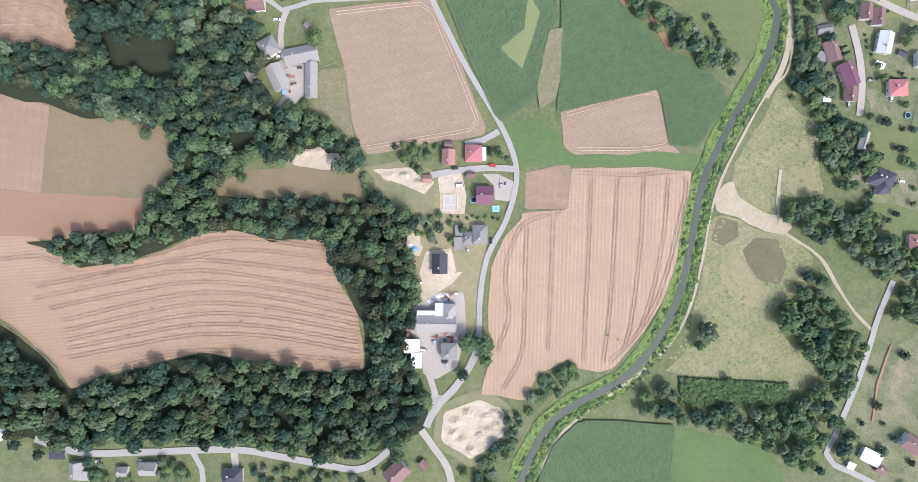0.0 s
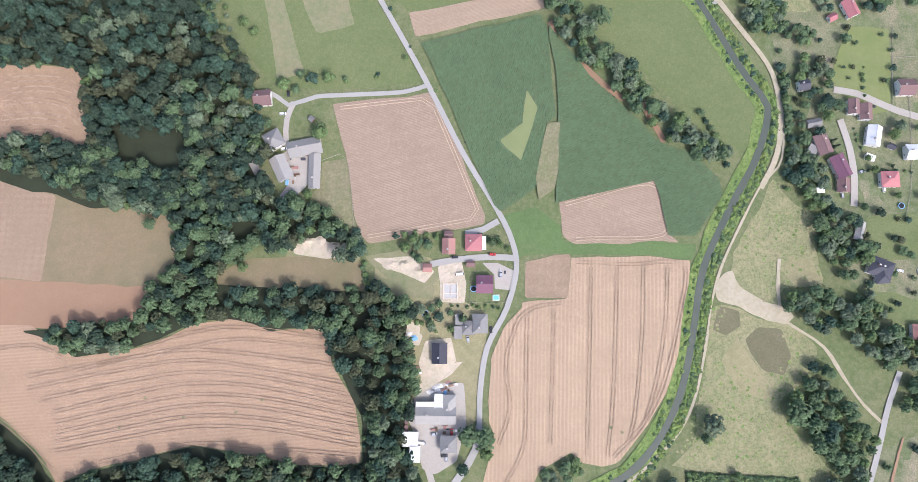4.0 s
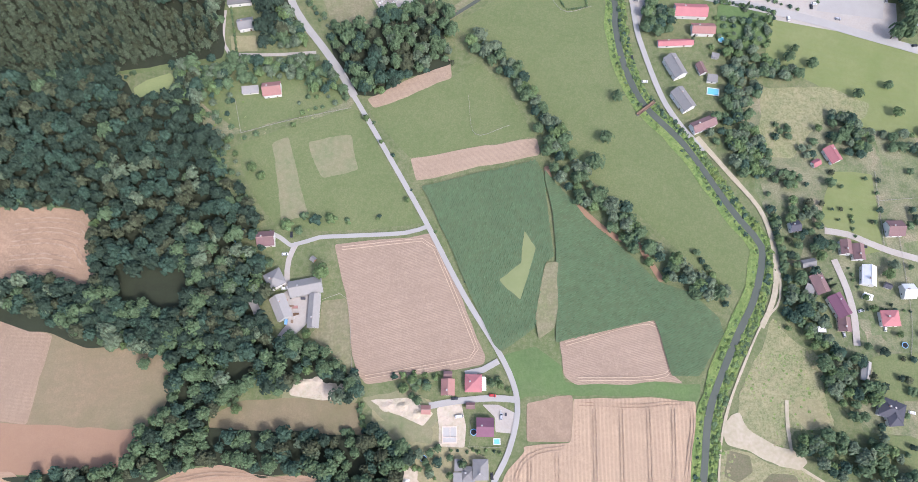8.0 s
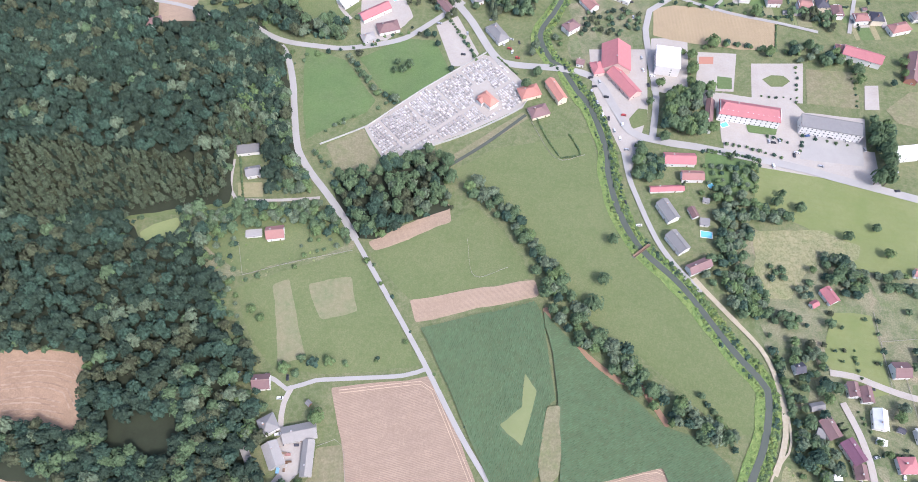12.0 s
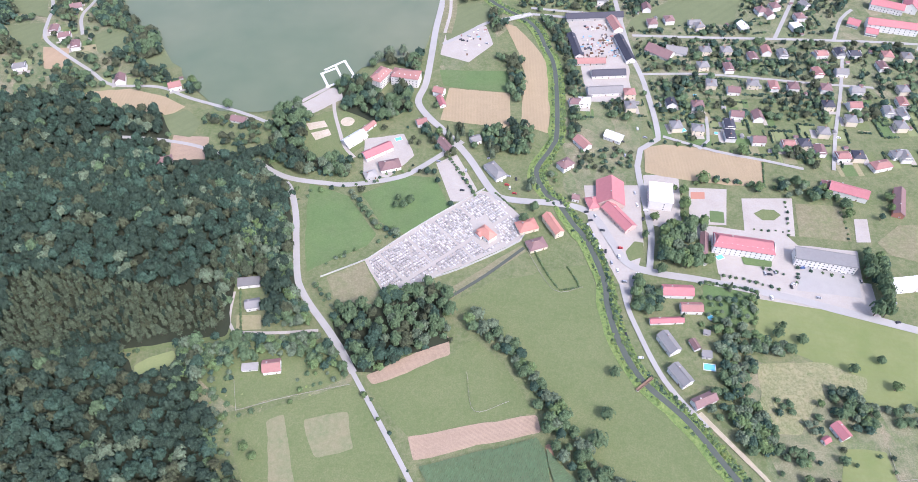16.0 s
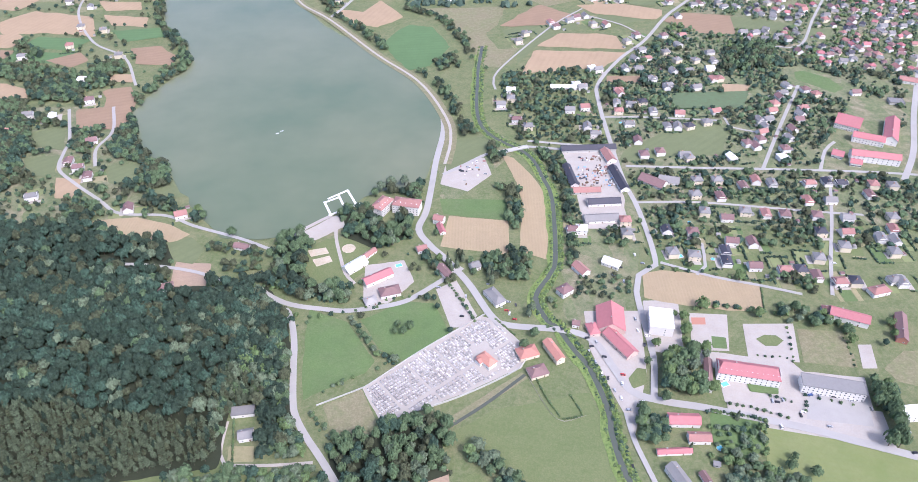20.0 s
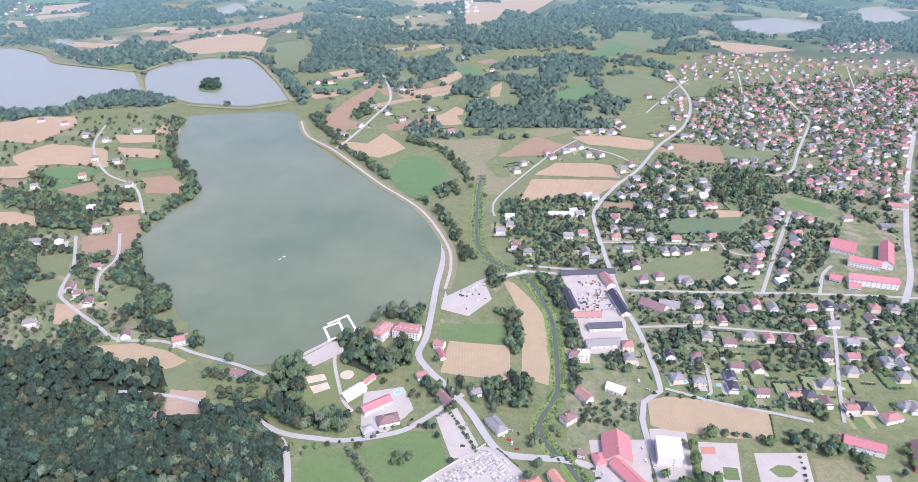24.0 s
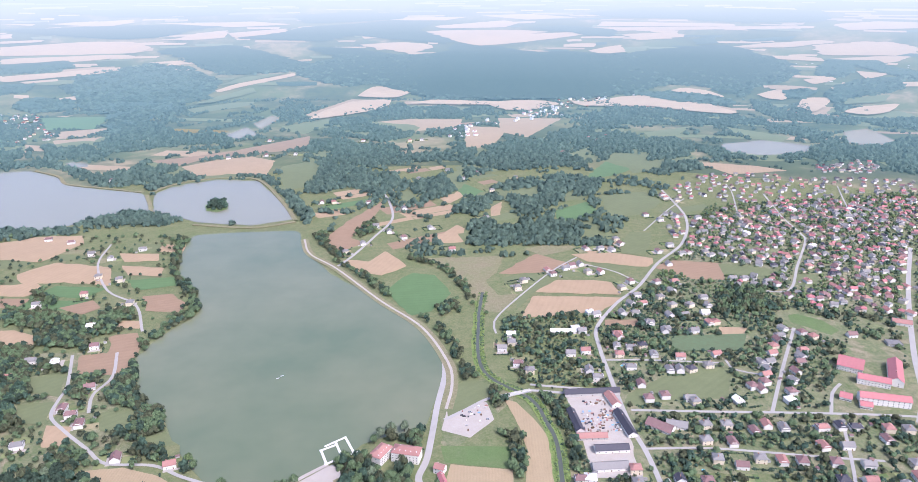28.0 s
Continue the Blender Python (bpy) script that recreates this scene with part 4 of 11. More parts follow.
for pts, mat, words in (([(-18.7, -27.1), (-5.5, -25.7), (2.8, -23.5), (-4.8, -31.8), (-15.0, -37.7), (-27.5, -45.1), (-31.2, -42.1), (-21.4, -35.4)], SAND, "pale sandy wheel track through the yard"), ([(-38.1, -5.9), (-28.6, -2.9), (-23.4, -7.1), (-25.7, -13.5), (-32.5, -12.7)], SAND, "spilled sand by the wood"), ([(-54.0, 29.7), (-31.4, 27.6), (-15.6, 24.8), (-16.4, 15.0), (-35.3, 16.7), (-50.3, 20.6)], WORN, "thin worn grass on sandy ground")):
    plot("bare_ground", pts, 0.21, mat, words, "sand", 6, 0, 2.5, taken=False)
plot("farmyard", [(-117.0, 110.4), (-108.7, 115.9), (-96.3, 110.2), (-98.4, 91.5), (-107.9, 82.2), (-113.5, 84.1), (-108.9, 95.3)], 0.2, PAVING, "dusty farmyard", "yard", 2, taken=False)
plot("paddock", [(-88.9, 106.4), (-71.9, 107.0), (-68.4, 83.7), (-66.8, 57.4), (-83.6, 72.6), (-96.6, 83.9), (-89.0, 91.4)], 0.17, DRY_GREEN, "grey-green worn paddock", "field", 3)
plot("clearing", [(-218.3, 120.6), (-180.7, 120.3), (-181.0, 103.4), (-218.5, 108.3)], 0.3, DRY_MEADOW, "small brownish clearing in the wood", "field", 5)
plot("pit", [(-143.9, 61.8), (-132.5, 67.4), (-132.7, 52.3), (-142.1, 51.3)], 0.3, EARTH, "bare brown pit in the wood", "sand", 3)
plot("lawn", [(264.8, 66.0), (295.4, 69.6), (306.2, 58.1), (305.3, 42.8), (286.2, 39.2), (263.3, 35.6)], 0.15, MEADOW, "mown garden lawn", "lawn", 3, taken=False)
plot("lawn", [(247.4, 20.6), (261.9, 9.2), (291.0, -9.8), (301.8, -17.4), (303.3, 8.8), (281.2, 16.5)], 0.15, MEADOW, "mown garden lawn below the house", "lawn", 3, taken=False)
plot("lawn", [(263.7, 196.2), (292.0, 193.7), (288.2, 167.4), (287.6, 138.0), (267.0, 134.0), (248.3, 159.2)], 0.15, SUNNY, "bright yellow-green garden meadow", "lawn", 2, taken=False)
plot("lawn", [(225.1, 262.4), (268.3, 262.1), (300.6, 252.0), (293.3, 237.6), (263.1, 235.5), (236.9, 207.7), (216.2, 207.9), (215.0, 226.4)], 0.15, DRY_MEADOW, "dry orchard meadow", "lawn", 5, taken=False)
plot("lawn", [(-145.4, 280.6), (-89.7, 285.1), (-79.6, 251.1), (-149.7, 230.5), (-183.2, 251.9), (-182.1, 261.5)], 0.15, MEADOW, "orchard lawn", "lawn", 4, taken=False)
plot("ditch_bank", [(-16.5, 323.4), (57.3, 378.2), (61.8, 372.1), (-7.4, 319.5)], 0.2, DRY_GREEN, "ditch bank along the cemetery", "field", 1)

plot("lawn", [(200.5, 335.1), (214.6, 335.0), (238.6, 327.3), (230.2, 299.5), (213.3, 294.2), (194.3, 301.4)], 0.2, LUSH, "well-kept garden lawn with winding beds", "lawn", 3, taken=False)
# details of the school grounds
plot("maroon_court", [(213.9, 438.7), (226.4, 438.5), (224.5, 429.9), (212.1, 430.1)], 0.35, TRACK_RED, "small maroon play court", "court", 0, taken=False)
plot("paved_garden", [(213.5, 444.5), (247.2, 442.0), (235.8, 398.7), (204.4, 400.4)], 0.2, PAVING, "paved garden with beds", "yard", 0, taken=False)
plot("flower_bed", [(225.5, 415.9), (237.8, 413.7), (234.7, 400.8), (222.4, 402.2)], 0.4, LUSH, "green bed in the paved garden", "bed", 1)
plot("oval_bed", [(263.0, 412.1), (271.9, 416.8), (282.0, 416.0), (286.3, 409.8), (278.5, 403.7), (268.4, 403.8)], 0.45, MEADOW, "oval green bed in the yard", "bed", 0)
plot("flower_bed", [(238.4, 365.0), (264.5, 362.3), (260.8, 352.4), (238.3, 355.1)], 0.45, LUSH, "planted bed before the public building", "bed", 1)
plot("parking_lot", [(287.0, 356.5), (330.1, 348.1), (322.7, 320.5), (273.8, 328.5)], 0.3, ASPHALT, "asphalt parking lot of the school", "yard", 0)
plot("paved_path", [(348.3, 404.4), (359.9, 404.3), (352.9, 377.9), (340.6, 378.0)], 0.24, PAVING, "paved square", "yard", 0)
plot("grass_island", [(153.4, 381.1), (160.6, 379.8), (156.9, 364.0), (145.1, 359.7), (143.3, 370.4)], 0.4, MEADOW, "grass triangle at the junction", "lawn", 1)
plot("dry_lawn", [(357.8, 377.8), (385.2, 397.3), (410.4, 397.0), (391.9, 352.3), (362.9, 365.0)], 0.2, DRY_GREEN, "dry worn lawn", "lawn", 2)
plot("red_path", [(276.9, -73.7), (278.4, -73.0), (269.3, -100.1), (266.2, -122.7), (264.7, -122.7), (267.8, -98.2)], 0.5, EARTH, "reddish dirt path", "track", 1)

# ---- water ----
RIVER_SOUTH = [(34.0, -169.9), (42.5, -149.2), (50.2, -133.0), (61.6, -119.0), (74.9, -109.7), (103.3, -94.8), (122.3, -76.1), (137.5, -49.8), (146.0, -21.6), (151.0, 2.8), (158.7, 36.6), (179.7, 77.8), (194.8, 103.9), (203.2, 126.3), (205.5, 141.3)]
RIVER_MID = [(201.0, 109.7), (203.6, 133.9), (200.8, 150.6), (189.1, 167.6), (162.2, 216.5), (136.2, 249.4), (124.1, 283.4), (120.4, 318.9)]
RIVER_NORTH = [(121.6, 287.1), (121.8, 330.7), (119.6, 353.7), (113.0, 383.8), (104.7, 399.5), (92.3, 428.6)]
RIVER_TOWN = [(102.7, 407.3), (85.1, 435.8), (77.3, 466.1), (94.1, 498.2), (102.5, 523.8), (110.3, 619.9), (104.4, 663.9), (91.9, 711.5)]
RIVER_LINE = northward(RIVER_SOUTH + RIVER_MID + RIVER_NORTH + RIVER_TOWN + [(52.5, 709.9), (39.3, 780.6), (39.2, 917.5), (49.7, 1023.0)])
ribbon("riverbank", RIVER_LINE, 16, 0.3, WEEDS, "overgrown river bank of tall weeds", "bank", 0.1, wobble=0.35)
ribbon("river", RIVER_LINE, 4.5, 0.45, RIVER, "slow grey-green river between weedy banks", "river", 0.1, wobble=0.12)
LAKE_SHORE = [(-509.9, 1318.2), (-433.5, 1333.8), (-306.1, 1340.8), (-271.2, 1221.1), (-211.3, 1118.1), (-119.8, 1005.5), (-60.4, 921.0), (-16.8, 831.6), (-7.2, 756.4)] + [(-14.7, 752.2), (-28.5, 661.7)] + [(-25.1, 654.0), (-45.3, 637.7), (-83.8, 640.3), (-106.7, 611.9), (-129.7, 594.9), (-161.6, 562.2), (-210.1, 552.5), (-244.3, 566.0), (-272.6, 603.5), (-311.6, 657.1), (-334.3, 703.9)] + [(-369.9, 717.8), (-415.6, 828.5), (-412.3, 862.1), (-375.4, 965.9), (-417.1, 1056.0), (-462.6, 1106.7), (-497.4, 1219.4)]
plot("lake", LAKE_SHORE, 0.5, LAKE, "wide calm green lake", "lake", 6, 0.2, 14)
plot("lake", [(-1292, 1834), (-1144, 1874), (-1023, 1793), (-960, 1714), (-845, 1671), (-747, 1641), (-713, 1599), (-661, 1485), (-754, 1445), (-815, 1349), (-994, 1374)], 0.5, LAKE_BLUE, "still reservoir with pale sky reflection in its base colour", "lake", 4, 0.2, 14)
plot("lake", [(-709, 1624), (-686, 1705), (-601, 1760), (-491, 1744), (-389, 1554), (-331.8, 1419.2), (-410.0, 1378.1), (-526.1, 1401.3), (-654, 1485)], 0.5, LAKE_BLUE, "still reservoir with a wooded islet", "lake", 4, 0.2, 14)
for shore in ([(846, 2151), (999, 2209), (1122, 2113), (1064, 2015), (877, 1960), (825, 2024)], [(1332, 2335), (1446, 2395), (1420, 2191), (1325, 2087), (1247, 2143)], [(-760, 2354), (-731, 2517), (-650, 2380), (-703, 2272)], [(-725, 2588), (-697, 2770), (-642, 2699), (-669, 2479)], [(-1099, 1956), (-1058, 1991), (-1006, 1924), (-1061, 1898)]):
    plot("pond", shore, 0.5, LAKE_BLUE, "pale distant fish pond", "pond", 4, 0.2, 20)

# ---- roads ----
plot("shore_promenade", [(-156.1, 565.1), (-121.8, 595.6), (-106.0, 577.5), (-140.7, 550.9)], 0.3, PAVING, "paved beach promenade beside the lake", "pavement", 2, 0, 4)
plot("paved_yard", [(-84.7, 512.8), (-46.3, 522.1), (-36.4, 489.5), (-58.4, 458.7), (-82.3, 464.1)], 0.17, PAVING, "paved yard between village houses", "yard", 2, 0, 4)
ribbon("path", [(-120.5, 577.8), (-117.2, 554.2), (-110.1, 527.5), (-102.3, 502.5), (-91.8, 487.4)], 3.4, 0.42, PAVING, "paved park path", "path")
for x, y in [(-103.1, 539.5)]:
    plot("sand_circle", [(x + 7 * math.cos(a / 2), y + 7 * math.sin(a / 2)) for a in range(12)], 0.3, SAND, "round sand play area in the park", "sand", 0.3, 0, 2)
LANE = [(-13.6, 160.0), (1.5, 124.3), (25.5, 73.5), (35.1, 52.0), (37.2, 33.9), (30.6, 9.5), (18.0, -14.8), (13.2, -41.2), (12.3, -65.7)]
LANE_NORTH = [(3.6, 111.3), (-21.9, 162.9), (-49.1, 213.7), (-73.6, 258.2)]
ribbon("road", northward(LANE[::-1][:-2] + LANE_NORTH), 3.5, 0.5, ASPHALT, "narrow pale asphalt lane", "road")
ribbon("road", [(-19.5, 157.7), (-35.0, 153.1), (-69.6, 151.4), (-92.7, 150.4), (-102.3, 147.3), (-111.9, 144.7), (-119.6, 150.6), (-127.3, 154.6)], 3.0, 0.48, ASPHALT, "farm lane branching off", "road")
ribbon("road", [(-108.0, 146.6), (-112.5, 134.9), (-112.7, 119.3), (-107.7, 107.6), (-109.4, 90.2), (-115.0, 82.5)], 3.6, 0.46, PAVING, "farmyard drive", "road")
ribbon("road", [(-73.2, 258.1), (-84.5, 278.4), (-98.5, 299.6), (-112.2, 318.7), (-122.0, 335.6), (-126.6, 350.0), (-132.4, 385.9), (-135.9, 411.0), (-142.4, 437.1), (-150.2, 454.0)] + [(-155.7, 452.3), (-166.3, 470.1)], 5.5, 0.5, ASPHALT, "pale asphalt road along the wood", "road")
ribbon("road", [(-183.0, 483.8), (-166.3, 470.1), (-146.3, 459.7), (-118.7, 454.1), (-91.8, 451.5), (-49.7, 460.1), (-28.5, 473.9), (10.3, 508.9)], 5.5, 0.52, ASPHALT, "road along the park", "road")
MAIN = [(-9.4, 805.9), (-9.2, 764.2), (-17.2, 700.4), (-21.2, 654.0), (-26.7, 600.8), (-33.9, 569.3), (-21.5, 543.1), (-6.8, 523.3), (15.4, 486.7), (35.5, 442.3), (50.7, 431.1), (97.0, 424.8), (121.3, 412.6), (134.0, 380.3), (144.5, 356.2), (168.9, 346.3), (200.5, 339.4), (265.3, 321.4), (301.8, 308.2), (360.3, 287.3)]
ribbon("road", MAIN, 7, 0.54, ASPHALT, "main village street", "road")
ribbon("road", [(135.1, 335.7), (136.4, 311.6), (140.5, 290.7), (145.9, 268.0), (152.3, 248.4), (162.8, 229.2), (175.3, 212.8)], 4.0, 0.5, ASPHALT, "riverside lane past the houses", "road")
ribbon("road", [(171.3, 223.4), (177.3, 214.2), (188.9, 197.4), (199.2, 182.7), (207.5, 169.6), (211.7, 156.8), (213.5, 142.1), (213.1, 125.7), (209.9, 109.6), (203.6, 95.9), (197.6, 86.3)], 3.6, 0.5, TRACK, "gravel riverside lane", "road", wobble=0.2)
ribbon("track", [(215.7, 148.7), (214.4, 115.0), (209.8, 100.0), (198.5, 88.9), (183.3, 62.7), (170.0, 36.5), (162.4, 14.0), (156.6, -16.1), (148.9, -46.1), (137.4, -68.7), (114.6, -91.2), (88.1, -109.8), (65.3, -128.5), (53.9, -147.4), (48.0, -170.1)], 1.7, 0.44, TRACK, "worn dirt track beside the river", "track", wobble=0.5)
ribbon("track", [(167.3, 19.6), (179.3, 12.0), (198.1, 6.2), (213.1, -3.4), (231.9, -16.7), (243.1, -35.7), (254.4, -52.7), (265.6, -64.2)], 2.3, 0.46, TRACK, "sandy track through the meadow", "track", wobble=0.6)
ribbon("track", [(206.9, 40.0), (205.0, 21.2), (205.6, 4.2)], 1.8, 0.44, TRACK, "short sandy track", "track", wobble=0.5)
ribbon("road", [(278.9, -32.2), (269.4, -54.8), (263.7, -73.6), (256.1, -96.2), (246.6, -118.8), (240.9, -132.0), (235.2, -143.3), (240.8, -150.9), (250.2, -154.8), (269.1, -164.4)], 3.6, 0.5, ASPHALT, "shaded lane between trees", "road")
ribbon("road", [(250.0, 152.4), (265.2, 149.5), (276.5, 144.3), (291.5, 137.5), (310.4, 131.5)], 4.5, 0.5, PAVING, "settlement road", "road")
ribbon("road", [(252.8, 131.9), (257.6, 112.4), (259.3, 93.0), (257.6, 73.8)], 4.5, 0.48, PAVING, "paved settlement lane", "road")
ribbon("road", [(-274.5, -129.3), (-244.4, -138.3), (-202.9, -138.3), (-146.2, -137.3), (-116.1, -142.1), (-85.9, -148.0), (-67.0, -150.9), (-55.7, -146.4), (-46.1, -138.2)], 4.4, 0.5, ASPHALT, "curving asphalt lane below the wood", "road")
ribbon("road", [(-25.3, -125.8), (-15.9, -139.2), (-8.5, -150.6), (-4.9, -169.6)], 4.5, 0.5, PAVING, "concrete lane", "road")
ribbon("road", [(12.3, -63.9), (9.9, -77.8), (5.3, -86.4), (-4.2, -99.5), (-13.0, -108.1), (-19.4, -117.4), (-22.1, -123.8)], 4.6, 0.48, ASPHALT, "lane past the works", "road")
ribbon("road", [(-23.9, -69.2), (-21.8, -84.3), (-18.5, -94.9), (-15.9, -103.9)], 4, 0.47, PAVING, "works drive", "road")
plot("forecourt", [(-20.1, -103.1), (-12.9, -103.2), (-8.0, -104.0), (-15.6, -112.6), (-21.4, -120.0), (-22.1, -114.4)], 0.3, ASPHALT, "widened asphalt where drive and lane meet", "road", 3, 0, 3)
ribbon("road", [(-146.2, -137.3), (-145.2, -149.4), (-144.7, -168.4)], 4.5, 0.48, PAVING, "house drive", "road")
ribbon("road", [(-172.7, -138.6), (-167.1, -149.2), (-166.2, -168.2)], 3.5, 0.48, ASPHALT, "side lane", "road")
ribbon("road", [(37.2, 41.5), (21.5, 42.7), (-1.1, 41.0), (-18.1, 38.2)], 4.0, 0.48, ASPHALT, "dead-end lane between houses", "road")
ribbon("road", [(26.2, 66.0), (16.0, 60.4), (4.7, 57.9)], 4.0, 0.47, ASPHALT, "short house drive", "road")
# town streets
STREETS = [
    ([(159.9, 348.8), (169.7, 393.0), (170.3, 427.6), (172.0, 472.9), (179.0, 495.6), (198.9, 510.5)] + [(201.2, 596.9), (195.9, 657.5), (196.1, 748.3), (198.9, 841.7), (207.2, 895.1), (252.5, 974.5), (304.5, 1041.3), (364.8, 1143.2), (443.7, 1252.6)] + [(499.0, 1412.9), (510, 1624)], 5.5),
    ([(204.1, 685.3), (293.4, 679.9), (381.0, 675.8), (480.3, 669.1), (550.2, 660.5)], 4.3),
    ([(361.9, 676.2), (417.8, 773.4), (485.3, 886.0)], 4.3),
    ([(487.9, 1019.7), (539.3, 1018.6), (602.6, 1123.6), (676.6, 1248.2), (688.3, 1288.4), (702, 1404), (738, 1581)], 4.3),
    ([(426.8, 671.3), (451.2, 715.8), (471.7, 736.0)], 3.9),
    ([(94.5, 743.1), (137.1, 735.3), (186.2, 727.5)], 4.3),
    ([(61.5, 718.0), (90.0, 730.4), (130.9, 723.6), (199.4, 720.3)], 4.7),
    ([(-9.0, 670.8), (19.9, 694.0), (44.2, 714.5), (75.7, 724.2)], 4.7),
    ([(200.5, 800.7), (254.4, 799.6), (344.0, 790.1)], 3.5),
    ([(204.2, 513.9), (250.0, 492.3), (291.0, 479.5), (325.4, 467.2)], 3.5),
    ([(201.6, 613.3), (271.2, 612.4), (379.2, 595.5), (438.4, 587.6)], 3.5),
    ([(352.7, 465.3), (372.3, 514.9), (403.2, 585.0), (433.2, 660.5)], 3.5),
    ([(514.6, 651.7), (557.6, 713.8), (612.2, 817.0), (725.3, 1009.3), (852.3, 1206.0)], 7.0),
    ([(62.6, 879.5), (62.2, 917.1), (90.9, 977.7), (170.6, 1106.7), (226.4, 1174.5)], 3.1),
    ([(227.0, 1146.1), (279.8, 1104.4), (307.4, 1053.3)], 3.5),
    ([(354.3, 797.7), (354.0, 774.6), (385.8, 759.1)], 3.1),
    ([(253.0, 543.3), (246.5, 507.7), (234.7, 495.2)], 3.1),
    ([(386.8, 1319.2), (474, 1456), (539, 1546)], 3.1),
    ([(618, 1430), (668, 1592), (684, 1673)], 3.1),
    ([(834, 1362), (902, 1534), (948, 1646)], 3.1),
]
for line, width in STREETS:
    ribbon("road", line, width, 0.5, ASPHALT, "pale asphalt village street", "road", step=14)
ribbon("dam_slope", [(-7.1, 692.0), (-0.1, 742.6), (-5.1, 799.9), (-42.7, 901.6), (-109.6, 994.2), (-198.2, 1131.3), (-257.5, 1205.2), (-283.9, 1286.9)], 15, 0.7, DRY_GREEN, "grassy stone-edged slope of the lake dam", "dam", 0.5, 14)
ribbon("road", [(-7.1, 692.0), (-0.1, 742.6), (-5.1, 799.9), (-42.7, 901.6), (-109.6, 994.2), (-198.2, 1131.3), (-257.5, 1205.2), (-283.9, 1286.9)], 3.6, 0.9, PAVING, "pale path on the lake dam", "road", 0.6, 14)
ribbon("road", [(-203.3, 1131.4), (-180.2, 1187.8), (-148.9, 1300.0), (-122.9, 1412.5), (-140, 1545), (-160, 1621)], 5.5, 0.5, ASPHALT, "road climbing between fields", "road", step=14)
ribbon("road", [(-209.1, 489.8), (-249.4, 506.9), (-297.4, 516.9), (-337.9, 519.1)] , 4, 0.5, ASPHALT, "lane", "road")
ribbon("road", [(-178.8, 537.6), (-214.8, 556.4), (-267.8, 578.1), (-303.3, 596.5), (-354.0, 601.2), (-384.3, 625.6), (-425.5, 659.1), (-455.5, 688.7), (-464.8, 725.9), (-469.5, 752.2), (-502.5, 831.0)], 4, 0.5, ASPHALT, "narrow lane by the lake", "road")
ribbon("road", [(-446.5, 837.3), (-424.6, 774.5), (-428.6, 732.2), (-415.1, 693.0)], 4, 0.5, ASPHALT, "narrow lane", "road")
ribbon("road", [(-438.1, 898.5), (-485.7, 989.2), (-555.0, 1046.9), (-625.1, 1163.9), (-649.5, 1269.6)], 4, 0.5, ASPHALT, "narrow lane between fields", "road", step=14)
for dam in ([(-722, 1615), (-684, 1540), (-654, 1472)], [(-1128, 1874), (-1029, 1806), (-965, 1726), (-850, 1683), (-740, 1641)], [(-721, 1630), (-690, 1716), (-605, 1772), (-495, 1756), (-387, 1554), (-325.5, 1406.9)], [(-533.0, 1385.8), (-406.0, 1362.6), (-323.9, 1398.8)]):
    ribbon("dam", dam, 9, 1.6, DRY_GREEN, "low grassy dam between the reservoirs", "dam", 1.2, 14)

# ---- fields of the wide country to the north ----
TAN, BROWN, GREEN, LIGHT = FIELD_TAN, FIELD_BROWN, FIELD_GREEN, FIELD_LIGHT
FAR_FIELDS = []
FAR_FIELDS += [(BROWN, [(-852, 1897), (-849, 1990), (-757, 2040), (-658, 2117), (-468, 2341), (-438, 2134), (-609, 2066), (-711, 2007), (-760, 1907)]), (TAN, [(-743, 1907), (-672, 1990), (-583, 2033), (-501, 1976), (-484, 1804), (-564, 1789), (-679, 1812)]), (LIGHT, [(-468, 1903), (-383, 1972), (-350, 1831), (-360, 1682), (-397, 1650), (-441, 1772)])]
FAR_FIELDS += [(TAN, [(-572, 2778), (-443, 3208), (-267, 3162), (-357, 2915), (-468, 2704)]), (LIGHT, [(-607, 2523), (-463, 2678), (-434, 2562), (-494, 2374), (-568, 2441)]), (TAN, [(-200, 3123), (60, 3163), (57, 3006), (-163, 2905)])]
FAR_FIELDS += [(TAN, [(-309, 2594), (-150, 2663), (50, 2653), (34, 2493), (-137, 2400), (-247, 2506)]), (LIGHT, [(-1093, 2953), (-872, 3232), (-852, 3054), (-940, 2929), (-1045, 2816)]), (GREEN, [(-1594, 2758), (-1328, 2773), (-1270, 2507), (-1427, 2491)])]
FAR_FIELDS += [(TAN, [(-1367, 2455), (-1217, 2527), (-1227, 2374), (-1305, 2317)]), (TAN, [(-1305, 2298), (-1126, 2370), (-1123, 2197), (-1221, 2157)]), (TAN, [(-1894, 3213), (-1755, 3357), (-1651, 3147), (-1810, 3087)])]
FAR_FIELDS += [(BROWN, [(-240.5, 1313.5), (-209.8, 1415.3), (-154, 1555), (-154.3, 1485.8), (-193.6, 1291.0), (-162.4, 1266.2), (-205.5, 1216.0), (-230.6, 1251.8)]), (TAN, [(-194.4, 1176.4), (-146.1, 1166.3), (-119.0, 1216.5), (-76.9, 1141.6), (-114.0, 1096.9), (-160.9, 1116.7)]), (DRY_GREEN, [(-47.3, 1178.0), (31.9, 1181.6), (95.7, 1185.7), (80.0, 1109.8), (58.0, 1071.6), (73.4, 1011.5), (110.8, 1015.0), (69.1, 947.2), (43.4, 958.1), (28.2, 1047.8), (-0.1, 1125.6)])]
